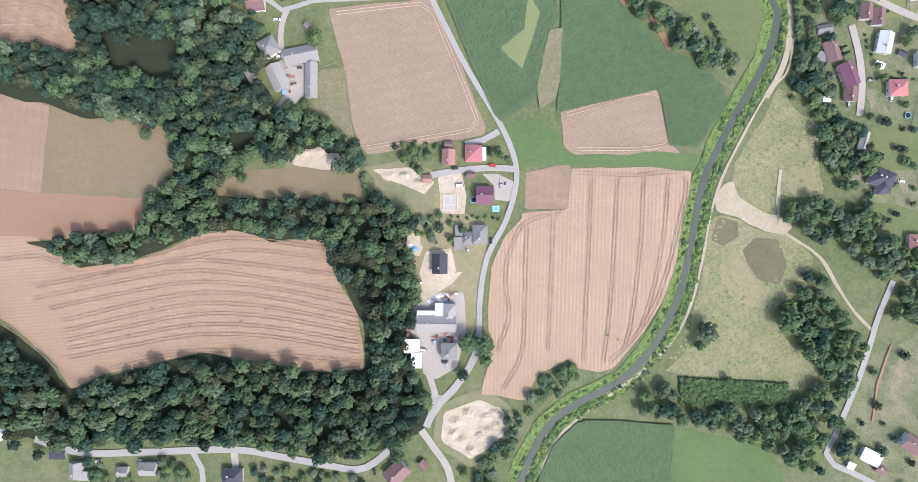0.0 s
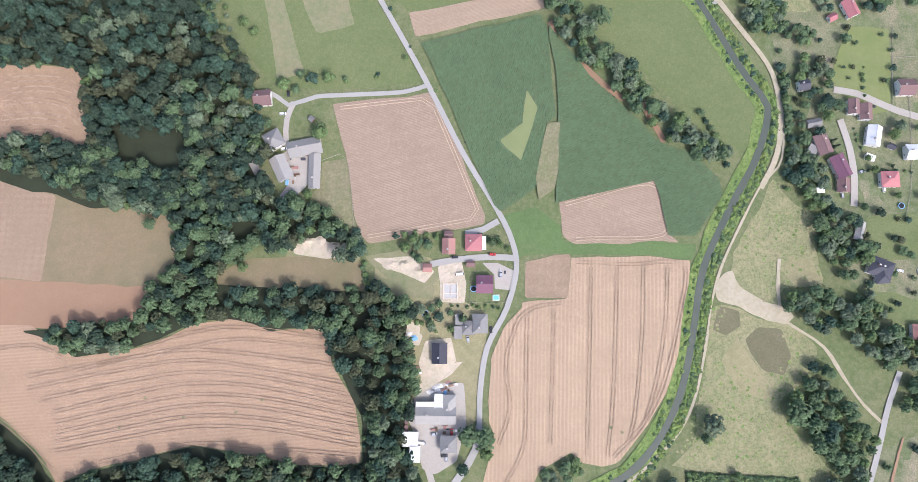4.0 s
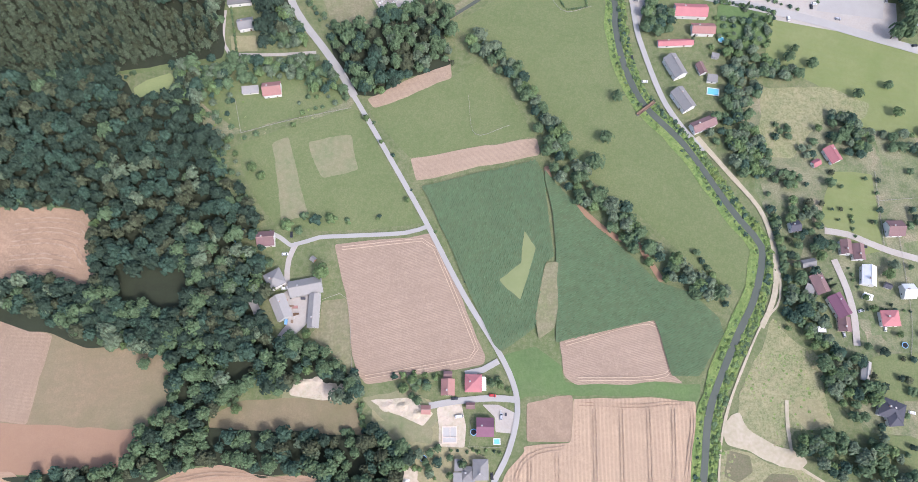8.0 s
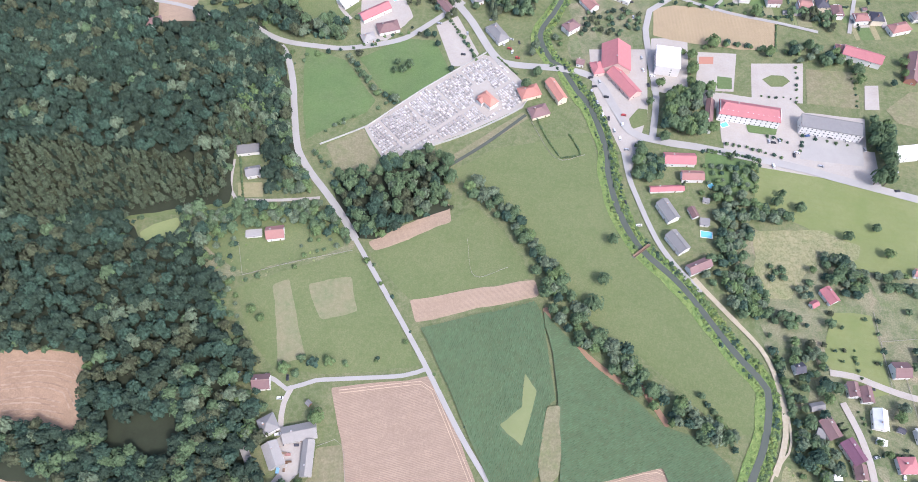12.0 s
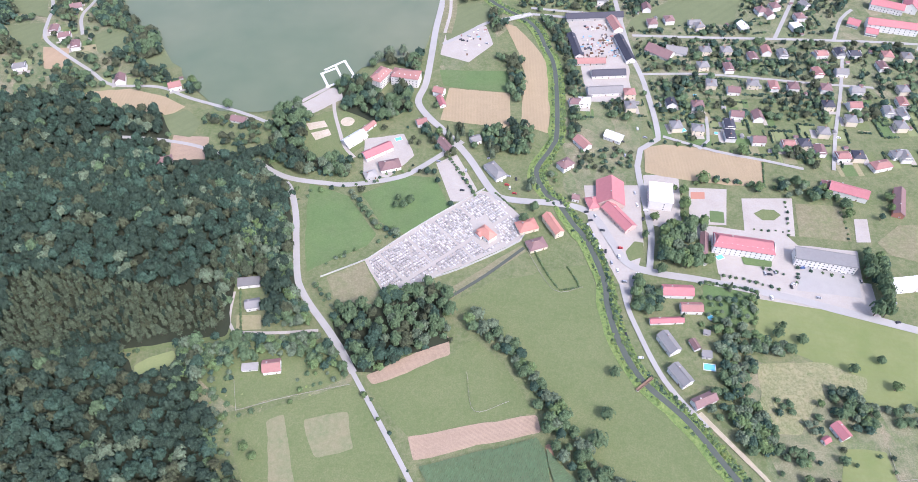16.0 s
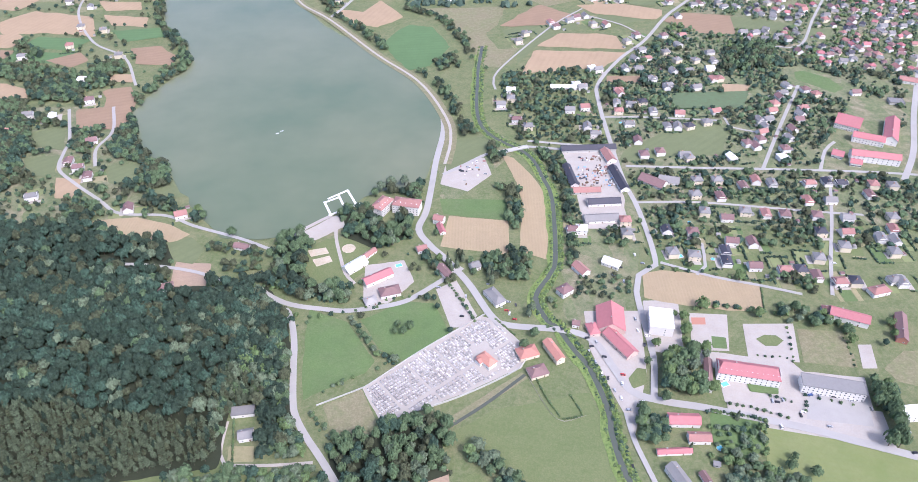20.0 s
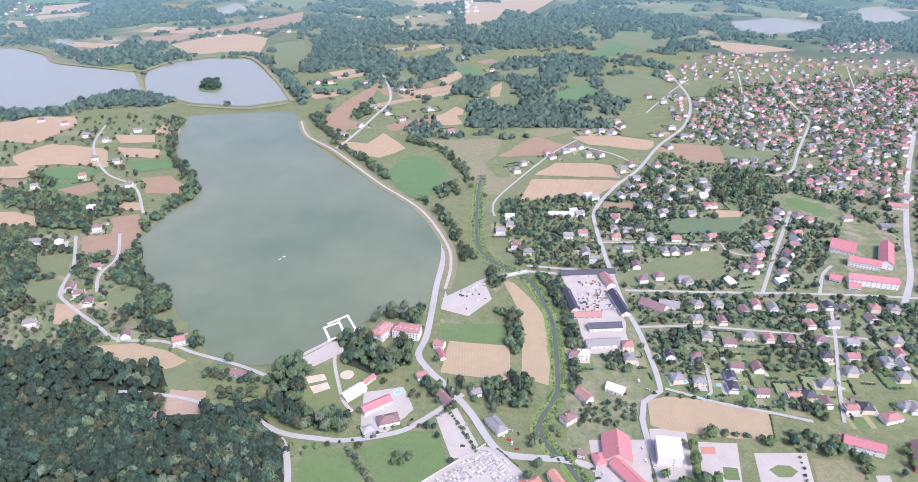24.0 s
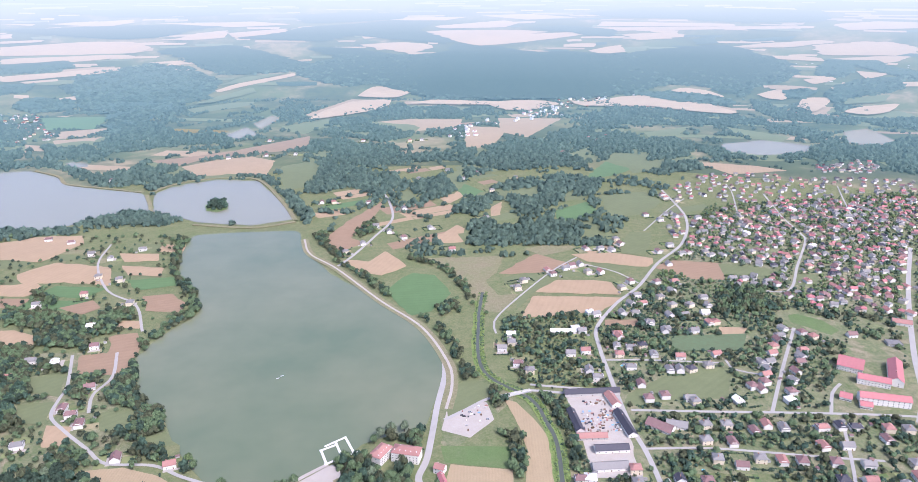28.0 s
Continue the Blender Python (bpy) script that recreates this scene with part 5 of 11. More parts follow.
FAR_FIELDS += [(TAN, [(-33.7, 1286.1), (12.9, 1368.5), (49.6, 1318.8), (22.8, 1260.6), (-21.9, 1258.6)]), (TAN, [(-23, 1566), (2, 1615), (42, 1646), (41, 1604), (-1, 1522)]), (TAN, [(-13, 1775), (18, 1837), (42, 1823), (32, 1749), (-1, 1709)])]
FAR_FIELDS += [(TAN, [(93, 1537), (118, 1537), (108.0, 1433.9), (86.1, 1426.3)]), (LIGHT, [(352, 1578), (464, 1610), (481, 1524), (414.5, 1424.0), (337.9, 1418.1)]), (GREEN, [(348, 1743), (490, 2038), (587, 2010), (531, 1865), (412, 1759)])]
FAR_FIELDS += [(LIGHT, [(661, 2354), (858, 2467), (732, 2259), (653, 2253)]), (TAN, [(679, 1923), (848, 1853), (898, 1804), (735, 1766)]), (LIGHT, [(977, 2450), (1114, 2253), (1031, 2152), (956, 2341)])]
FAR_FIELDS += [(TAN, [(705, 3110), (1014, 3185), (1170, 2838), (1103, 2724), (968, 2803), (718, 2939)]), (TAN, [(58, 2504), (212, 2462), (132, 2154), (48, 2105)]), (TAN, [(185, 2673), (427, 2648), (256, 2290), (175, 2386)])]
FAR_FIELDS += [(TAN, [(187, 3102), (420, 3107), (324, 2820), (180, 2967)]), (LIGHT, [(1407, 3108), (1525, 3138), (1567, 3063), (1334, 2830)]), (TAN, [(1514, 2980), (1650, 3024), (1499, 2691), (1378, 2629)])]
FAR_FIELDS += [(LIGHT, [(1529, 2703), (1794, 2762), (1771, 2623), (1537, 2557)]), (GREEN, [(232.1, 1464.2), (309, 1530), (321.6, 1461.3), (256.4, 1380.3), (222.9, 1401.3)]), (LIGHT, [(492, 1901), (622, 1955), (569, 1830), (480, 1788)])]
FAR_FIELDS += [(GREEN, [(158, 1636), (219, 1672), (215, 1582), (163, 1550)]), (LIGHT, [(-124, 1620), (-98, 1645), (-72, 1543), (-105, 1521)]), (GREEN, [(-13, 1787), (86, 1612), (83, 1552), (29, 1589)])]
FAR_FIELDS += [(TAN, [(133.5, 1021.3), (176.0, 1073.3), (259.7, 1064.1), (270.9, 1009.4)]), (TAN, [(125.5, 1007.8), (268.5, 998.2), (229.6, 949.7), (102.4, 926.0)]), (LIGHT, [(108.3, 1021.8), (151.8, 1073.7), (170.5, 1068.4), (126.0, 1012.3), (98.1, 956.4)])]
FAR_FIELDS += [(BROWN, [(80.7, 1100.7), (155.7, 1196.6), (208.6, 1146.4), (165.3, 1104.2), (100.5, 1100.3)]), (BROWN, [(354.0, 1121.5), (389.2, 1156.7), (477.0, 1140.8), (454.8, 1062.6), (398.5, 1068.7)]), (TAN, [(218.7, 1192.3), (299.1, 1196.5), (365.6, 1165.8), (344.0, 1121.7), (238.6, 1154.2)])]
FAR_FIELDS += [(BROWN, [(223.8, 919.7), (275.2, 918.7), (265.9, 897.7), (220.0, 900.5)]), (GREEN, [(303.1, 864.0), (411.8, 869.1), (386.1, 821.3), (291.3, 821.5)]), (TAN, [(379.8, 891.8), (419.3, 889.1), (406.4, 865.6), (375.1, 868.0)])]
FAR_FIELDS += [(LIGHT, [(468.7, 1140.6), (561.1, 1102.9), (538.2, 1072.2), (460.0, 1086.8)]), (LIGHT, [(577.9, 1084.2), (617.1, 1083.3), (593.7, 1034.0), (560.6, 1034.7)]), (LIGHT, [(319.5, 1233.9), (353.9, 1310.4), (399.9, 1309.3), (356.9, 1186.7), (310.6, 1193.8)])]
FAR_FIELDS += [(GREEN, [(-102.7, 1044.8), (-67.9, 1109.0), (-28.0, 1097.8), (1.2, 1024.0), (-25.6, 958.9), (-60.0, 939.2), (-90.1, 998.7)]), (TAN, [(-883, 1275), (-808, 1323), (-728, 1321), (-704.9, 1270.8), (-734.1, 1177.4), (-837.8, 1196.9)]), (TAN, [(-745.8, 1123.0), (-702.9, 1176.8), (-596.5, 1149.4), (-559.4, 1068.6), (-647.2, 1082.7), (-711.2, 1076.6)])]
FAR_FIELDS += [(TAN, [(-765.0, 1070.3), (-684.8, 1081.0), (-663.9, 1058.6), (-674.0, 1023.9), (-744.3, 1034.5)]), (BROWN, [(-599.9, 980.8), (-557.7, 1010.4), (-535.3, 979.6), (-551.8, 957.0)]), (GREEN, [(-660.2, 1032.8), (-649.6, 1068.0), (-561.0, 1056.5), (-578.2, 1015.2)])]
FAR_FIELDS += [(TAN, [(-612.0, 1218.8), (-537.1, 1217.2), (-523.1, 1178.7), (-583.3, 1174.3)]), (TAN, [(-581.5, 1157.4), (-500.6, 1144.7), (-491.3, 1104.7), (-547.8, 1111.1)]), (GREEN, [(-544.5, 1090.6), (-469.8, 1099.2), (-448.9, 1066.3), (-506.8, 1043.6)])]
FAR_FIELDS += [(BROWN, [(-489.4, 1022.5), (-446.2, 1030.8), (-412.5, 998.6), (-405.8, 964.4), (-458.9, 965.5)]), (TAN, [(-671.9, 908.6), (-620.3, 905.7), (-580.5, 884.8), (-570.2, 856.6), (-642.7, 858.0)]), (BROWN, [(-478.7, 886.4), (-440.8, 894.8), (-423.8, 860.6), (-408.2, 774.1), (-472.2, 781.3), (-494.2, 830.0), (-455.4, 834.2)])]
FAR_FIELDS += [(LIGHT, [(-528.5, 775.0), (-487.2, 781.6), (-464.8, 726.2), (-506.6, 739.1)]), (LIGHT, [(-507.0, 712.5), (-464.6, 718.2), (-454.7, 669.5), (-484.0, 674.8)]), (TAN, [(-451.4, 669.4), (-420.2, 666.5), (-412.7, 629.1), (-434.6, 628.5)])]
FAR_FIELDS += [(LIGHT, [(-404.8, 692.9), (-366.0, 698.4), (-353.1, 656.0), (-386.2, 656.6)]), (TAN, [(-481.3, 933.6), (-451.1, 933.0), (-445.8, 907.9), (-487.9, 912.5)]), (LIGHT, [(-337.1, 646.8), (-275.1, 657.4), (-272.8, 635.0), (-324.0, 624.9)])]
FAR_FIELDS += [(LIGHT, [(-289.9, 549.9), (-265.8, 558.9), (-246.3, 540.2), (-252.3, 518.1), (-279.2, 522.8)]), (LIGHT, [(-10.5, 712.6), (21.4, 763.8), (55.6, 737.1), (19.9, 694.0), (-3.7, 676.6)]), (LIGHT, [(294.3, 784.8), (351.1, 777.0), (322.8, 704.0), (282.2, 707.0)])]
FAR_FIELDS += [(LIGHT, [(258.7, 757.2), (295.3, 759.5), (278.1, 704.5), (196.9, 693.1), (208.3, 718.0)])]
for mat, pts in FAR_FIELDS:
    tint = {TAN.name: "pale tan harvested field", BROWN.name: "brown ploughed field in the country", GREEN.name: "green crop field in the country", LIGHT.name: "light green meadow in the country", DRY_GREEN.name: "dry mown meadow in the country"}[mat.name]
    plot("field", pts, 0.2, mat, tint, "field", 5, 0, 16)
plot("town_gardens", [(186.1, 572.3), (197.4, 824.9), (323.4, 1040.9), (474.7, 1245.5), (548.9, 1365.4), (1047, 1475), (493.0, 566.8)] , 0.05, GARDEN, "patchwork of garden lawns between houses", "ground", 4, taken=False)


def patchwork(poly, degrees, wide, long, share, seed):
    """Small parcels of many crops side by side, where nothing else lies."""
    rng = np.random.default_rng(seed)
    c, q = math.cos(radians(degrees)), math.sin(radians(degrees))
    p = np.array(poly, float)
    u, v = p[:, 0] * c + p[:, 1] * q, -p[:, 0] * q + p[:, 1] * c
    V, F, I = [], [], []
    z = 0.12
    y = v.min()
    while y < v.max():
        h = rng.uniform(0.6, 1.4) * wide
        x = u.min() + rng.uniform(-long, 0)
        while x < u.max():
            l = rng.uniform(0.5, 1.6) * long
            cu, cv = x + l / 2, y + h / 2
            px, py = cu * c - cv * q, cu * q + cv * c
            i, j = cell(px, py)
            if inside(poly, [px], [py])[0] and not TAKEN[i, j] and rng.random() < share:
                e = 1.5
                sk = rng.uniform(-0.12, 0.12) * h
                quad = [(x + e, y + e), (x + l - e, y + e + sk), (x + l - e + sk, y + h - e + sk), (x + e + sk, y + h - e)]
                quad = [(a * c - b * q, a * q + b * c) for a, b in quad]
                k = len(V)
                V += [(a, b, z + 0.0007 * k / 4) for a, b in quad]
                F.append((k, k + 1, k + 2, k + 3))
                I.append(int(rng.choice(5, p=[0.36, 0.14, 0.12, 0.26, 0.12])))
                take(quad)
            x += l
        y += h
    if V:
        tagged(new("field_parcels", mesh_from("field_parcels", V, F, [FIELD_TAN, FIELD_BROWN, FIELD_GREEN, FIELD_LIGHT, DRY_GREEN], I)), "patchwork of narrow tan and green field parcels", "field", kind="structure")


COUNTRY_WOODS = []
COUNTRY_WOODS += [[(-289, 2722), (-221, 3054), (-68, 2979), (176, 2919), (188, 2726), (28, 2667), (-151, 2675)], [(-479, 2576), (-407, 2756), (-255, 2590), (-101, 2523), (-132, 2306), (-220, 2214), (-327, 2314), (-417, 2391)], [(-456, 2178), (-397, 2268), (-272, 2170), (-135, 2038), (-14, 2058), (40, 2157), (84, 2112), (52, 1918), (-14, 1957), (-112, 1924), (-208, 1893), (-321, 1798), (-383, 1800)], [(-377, 1769), (-268, 1861), (-137, 1804), (-114, 1673), (-178, 1596), (-244, 1677), (-317, 1600), (-350, 1627)]]
COUNTRY_WOODS += [[(-72, 1728), (2, 1818), (108, 2053), (194, 2243), (245, 2194), (387, 2387), (488, 2496), (592, 2491), (626, 2225), (726, 2372), (746, 2128), (679, 1825), (536, 1766), (468, 1867), (425, 1977), (350, 1838), (264, 1910), (208, 1843), (129, 1846), (48, 1754), (30, 1657), (-26, 1556), (-96, 1618)], [(72, 1613), (165, 1720), (293, 1776), (387, 1712), (326, 1553), (255, 1532), (206, 1465), (164, 1424), (124, 1560), (51, 1427), (1, 1472), (42, 1563)], [(12, 1312), (76, 1426), (96, 1347), (157, 1364), (220, 1381), (288, 1420), (324, 1303), (298, 1236), (34, 1244)]]
COUNTRY_WOODS += [[(746, 2128), (811, 2057), (906, 1989), (1022, 2016), (1118, 2070), (992, 1918), (875, 1915), (760, 1964)], [(1083, 2071), (1221, 2199), (1205, 2066), (1317, 2104), (1493, 2188), (1248, 1804), (1186, 1774), (1203, 1909), (1125, 1950), (1023, 1880)], [(535, 2752), (696, 2846), (844, 2779), (976, 2688), (1099, 2655), (1170, 2464), (1271, 2296), (1161, 2155), (1109, 2467), (903, 2476), (696, 2486), (579, 2527)], [(-1654, 2594), (-1556, 2590), (-1426, 2414), (-1458, 2266)], [(-1297, 2213), (-1192, 2302), (-1014, 2157), (-1012, 2074), (-1131, 2000), (-1186, 2041)], [(-1429, 2218), (-1365, 2252), (-1260, 2044), (-1258, 1933)]]
COUNTRY_WOODS += [[(-1169, 2254), (-1165, 2456), (-1183, 2698), (-990, 2482), (-809, 2305), (-700, 2331), (-692, 2233), (-865, 2195), (-1006, 2098)], [(-1159, 1929), (-1051, 1877), (-976, 1791), (-774, 1707), (-679, 1811), (-770, 1935), (-874, 1990), (-873, 1870), (-945, 1821), (-1059, 1925), (-1186, 2041)], [(-758, 1684), (-722, 1764), (-645, 1804), (-559, 1826), (-472, 1785), (-380, 1639), (-294, 1438), (-296, 1378), (-400, 1603), (-498, 1768), (-629, 1754), (-725, 1656)], [(-748, 1381), (-742, 1420), (-686, 1494), (-584, 1427), (-579, 1379), (-699, 1379)], [(-908, 1348), (-835, 1365), (-752, 1366), (-746, 1329), (-882, 1305)]]
COUNTRY_WOODS += [[(1462, 2706), (1665, 3005), (1742, 3053), (1628, 2844), (1485, 2663)], [(1330, 3111), (1334, 2939), (1350, 2711), (1459, 2572), (1730, 2560), (1620, 2387), (1416, 2453), (1224, 2584), (1222, 2790)]]
FAR_WOODS = []
FAR_WOODS += [[(-968, 4457), (-928, 4828), (-795, 5258), (-1256, 6324), (-844, 6286), (-584, 5708), (-295, 5467), (-29, 5660), (20, 6487), (130, 6781), (171, 6261), (483, 6371), (539, 5843), (744, 5594), (914, 5810), (1058, 5568), (1288, 5388), (1561, 5753), (2047, 6087), (2336, 6337), (2404, 5860), (2291, 5155), (2273, 4836), (2031, 4120), (1786, 3736), (1521, 3508), (1319, 3149), (1263, 3524), (1118, 3627), (854, 3290), (583, 3152), (422, 3124), (241, 3134), (86, 3160), (-45, 3186), (-184, 3328), (-390, 3743), (-528, 3630), (-724, 3893), (-878, 4190)]]
FAR_WOODS += [[(-914, 4747), (-1331, 5552), (-1968, 6676), (-2124, 6336), (-2466, 6300), (-2253, 5682), (-1759, 4972), (-1547, 4568), (-1331, 4220), (-1129, 4237), (-954, 4388)], [(-2183, 4214), (-2102, 4571), (-2032, 4951), (-1648, 4648), (-1453, 4228), (-1242, 3925), (-1179, 3669), (-1147, 3342), (-1063, 3204), (-1158, 3138), (-1125, 2907), (-1164, 2765), (-1130, 2570), (-1131, 2380), (-1222, 2492), (-1279, 2690), (-1378, 2831), (-1449, 2835), (-1716, 3277), (-2027, 3719), (-1981, 3840)], [(-2988, 4820), (-2838, 4969), (-2679, 5128), (-2434, 4704), (-2502, 4361), (-2682, 4309)], [(-2340, 3738), (-2179, 3777), (-2052, 3495), (-2135, 3397)]]
FAR_WOODS += [[(-1898, 3107), (-1909, 3287), (-1642, 3128), (-1539, 2898), (-1673, 2860), (-1790, 2941)], [(2129, 4144), (2500, 4735), (2650, 4723), (2361, 4129), (2171, 3901), (2018, 3855)], [(1706, 3184), (1918, 3485), (2162, 3712), (2450, 3827), (2242, 3465), (2048, 3263), (1831, 3120), (1598, 2925)], [(2545, 4903), (2688, 4721), (2861, 4749), (2673, 4306), (2697, 4074), (2455, 3694), (2473, 4028), (2520, 4352)], [(854, 3290), (1027, 3321), (1157, 3214), (1214, 3082), (1200, 2914), (1067, 2953), (910, 3098)], [(1541, 3292), (1697, 3387), (1728, 3281), (1542, 3064), (1508, 3102)]]
FAR_WOODS_FLAT = []
FAR_WOODS_FLAT += [[(-5759, 9446), (-5539, 9858), (-5124, 10453), (-4480, 10907), (-3105, 10350), (-3307, 9282), (-3052, 8364), (-3096, 7636), (-3517, 7493), (-4615, 8428)], [(-2279, 7550), (-1983, 8357), (-1971, 10024), (-1439, 10853), (-844, 12324), (-234, 11288), (-370, 9052), (-171, 8147), (103, 6784), (-87, 6646), (-1071, 8027), (-1161, 6991), (-1860, 7321)], [(-3215, 15220), (-2323, 17645), (-812, 15513), (-777, 12842), (-1521, 11488), (-2191, 11165)], [(2911, 15555), (5501, 20628), (7247, 18717), (8229, 16183), (6133, 11649), (5198, 10251), (4134, 10613), (3719, 12066), (2805, 12775)], [(-10224, 19442), (-9272, 23208), (-5693, 20796), (-4753, 15522), (-6481, 14445)]]
FAR_WOODS_FLAT += [[(1035, 9616), (1565, 10046), (2070, 8743), (1621, 7323), (1319, 8447)], [(2310, 6890), (2717, 7397), (2386, 6406), (2162, 6282)], [(2769, 6843), (3519, 7308), (3185, 6717), (2671, 6529)]]
FAR_TAN = []
FAR_TAN += [[(-543, 2629), (-495, 2876), (-431, 3117), (-254, 3161), (-262, 2941), (-343, 2795), (-466, 2690)], [(-435, 3245), (-378, 3621), (-197, 3564), (-156, 3430), (-230, 3196)], [(-1138, 3444), (-1117, 3713), (-1028, 3966), (-909, 4254), (-877, 4099), (-981, 3779), (-1069, 3548), (-1096, 3400)], [(-3998, 6507), (-3571, 7233), (-3089, 7184), (-2598, 6379), (-2490, 5756), (-3436, 5568)], [(-3282, 5311), (-2583, 5655), (-2329, 5478), (-2672, 4957), (-3037, 4902)], [(-2587, 4151), (-2356, 4351), (-2113, 4681), (-2009, 4360), (-2298, 3991), (-2401, 3840)], [(-2988, 7438), (-2843, 7609), (-2969, 8713), (-2813, 9362), (-2370, 7754), (-2588, 7396)]]
FAR_TAN += [[(-2609, 8670), (-2146, 9725), (-1772, 7998), (-2216, 7543)], [(-4488, 7325), (-4180, 7561), (-4009, 7192), (-4278, 6974)], [(-1833, 3104), (-1735, 3316), (-1669, 3182), (-1736, 3065)], [(-194, 3019), (-71, 3133), (236, 3064), (204, 2965), (-68, 3012)], [(156, 3000), (239, 3098), (418, 3089), (479, 2984), (310, 2806), (219, 2840)], [(479, 3158), (583, 3011), (840, 3232), (1025, 3222), (1130, 2794), (1131, 2681), (990, 2729), (814, 2934), (562, 2899)], [(1040, 3361), (1156, 3462), (1232, 3350), (1228, 3117), (1104, 3217)], [(22, 7127), (738, 8042), (1453, 8430), (1500, 7953), (736, 6801), (275, 6320)]]
FAR_TAN += [[(-210, 10122), (906, 12033), (1102, 11082), (729, 9657), (-45, 9448)], [(-514, 8421), (-44, 9011), (957, 8884), (1185, 8463), (199, 7288), (-290, 7833)], [(-1275, 13819), (378, 13834), (-57, 12193), (-844, 12324)], [(-828, 6568), (-481, 6923), (-195, 6657), (-131, 6154), (-300, 5573), (-516, 5997)], [(-966, 8239), (-766, 8216), (-708, 7574), (-870, 7401)], [(1089, 5736), (1511, 6344), (1382, 5596), (1158, 5398)], [(2088, 9472), (4748, 9427), (4463, 8852), (1905, 8631)], [(2397, 11316), (3991, 10241), (3745, 9404), (2003, 9812)], [(2287, 5934), (2763, 6369), (3486, 6769), (3522, 6522), (2800, 5887)]]
FAR_TAN += [[(3143, 6189), (3975, 6477), (3797, 5797), (3304, 5025), (2681, 5172)], [(2524, 4860), (3034, 5047), (3272, 5028), (2820, 4551), (2725, 4718)], [(2361, 4129), (2471, 3968), (2327, 3835), (2192, 3710)], [(1862, 3731), (2080, 3851), (2042, 3720), (1828, 3536)], [(1393, 3201), (1586, 3393), (1724, 3385), (1550, 3192), (1443, 3017), (1391, 3072)], [(1559, 3099), (1685, 3092), (1535, 2849), (1417, 2708), (1418, 2855)], [(1528, 2703), (1675, 2842), (1885, 2910), (1706, 2694), (1580, 2632)], [(-6301, 11568), (-5880, 12642), (-5702, 13406), (-5131, 12046), (-4860, 10417)], [(-4732, 11760), (-3630, 11814), (-3269, 12223), (-2331, 10984), (-2968, 10160)]]
FAR_TAN += [[(-7101, 11685), (-6499, 11597), (-6191, 10960)], [(626, 14467), (1651, 15406), (2359, 13152), (1312, 12218)], [(5211, 9875), (6327, 10686), (6625, 10228), (5647, 8696), (4658, 8416)], [(1876, 7910), (2570, 8294), (2485, 7422), (1819, 6941)]]
FAR_GREEN = []
FAR_GREEN += [[(-1102, 3049), (-1058, 3317), (-999, 3611), (-923, 3431), (-1036, 3079)], [(-1194, 3670), (-1150, 4059), (-933, 4288), (-1124, 3738)], [(-3372, 5462), (-2659, 5827), (-2466, 5699), (-2937, 5148)], [(1630, 2891), (1761, 3088), (1991, 3168), (1833, 2946)], [(-2179, 3777), (-2064, 3977), (-1987, 3790), (-2089, 3723)], [(1434, 6012), (1726, 6184), (1516, 5584), (1356, 5488)]]
FAR_VILLAGES = []
FAR_VILLAGES += [[(-3443, 7306), (-3479, 7676), (-2924, 6922), (-2748, 6195), (-3125, 6638)], [(-2657, 5770), (-2515, 5930), (-2283, 5475), (-2421, 5291)], [(-2182, 5226), (-1706, 5054), (-1656, 4841), (-2015, 4908)], [(225, 2767), (322, 2911), (484, 3017), (433, 2687), (242, 2567)], [(2200, 4676), (2423, 4659), (2193, 4238), (2053, 4315)], [(1942, 3675), (2162, 3712), (2003, 3480), (1876, 3487)], [(579, 6291), (912, 6125), (827, 5700), (580, 5780)], [(474, 3121), (653, 3242), (891, 3328), (826, 3176), (534, 3014)], [(-1774, 2794), (-1672, 2817), (-1543, 2626), (-1632, 2557)], [(2984, 4825), (3137, 4813), (2749, 4199), (2671, 4272)]]
FAR_VILLAGES += [[(26, 2517), (138, 2635), (176, 2546), (61, 2249), (-15, 2205)], [(1168, 8858), (1946, 10355), (1933, 8761), (1184, 7566)]]
COUNTRY_TAKEN = TAKEN.copy()
for pts in COUNTRY_WOODS + FAR_WOODS[2:6]:
    take(pts)
patchwork([(-902, 1308), (-516.5, 1299.8), (-415.3, 966.7), (-714.8, 983.1)], -6, 38, 90, 0.55, 1)
patchwork([(-2126, 3207), (-901, 3142), (-750, 1880), (-1260, 1833)], -12, 60, 260, 0.3, 2)
patchwork([(-386, 3168), (859, 3102), (364, 2236), (-116, 1999), (-397, 2269)], 14, 70, 240, 0.25, 3)
patchwork([(859, 3102), (2115, 3034), (1256, 1740), (989, 1814), (667, 2047)], -10, 60, 220, 0.3, 4)
patchwork([(-364, 1865), (-14, 1921), (322, 1604), (205.4, 1206.8), (-53.9, 1214.6), (-244.0, 1320.7)], 30, 40, 90, 0.36, 5)
patchwork([(156.8, 1358.9), (461, 1517), (544, 1449), (314.1, 1077.2), (108.9, 1081.9)], 20, 40, 90, 0.5, 6)
TAKEN[:] = COUNTRY_TAKEN


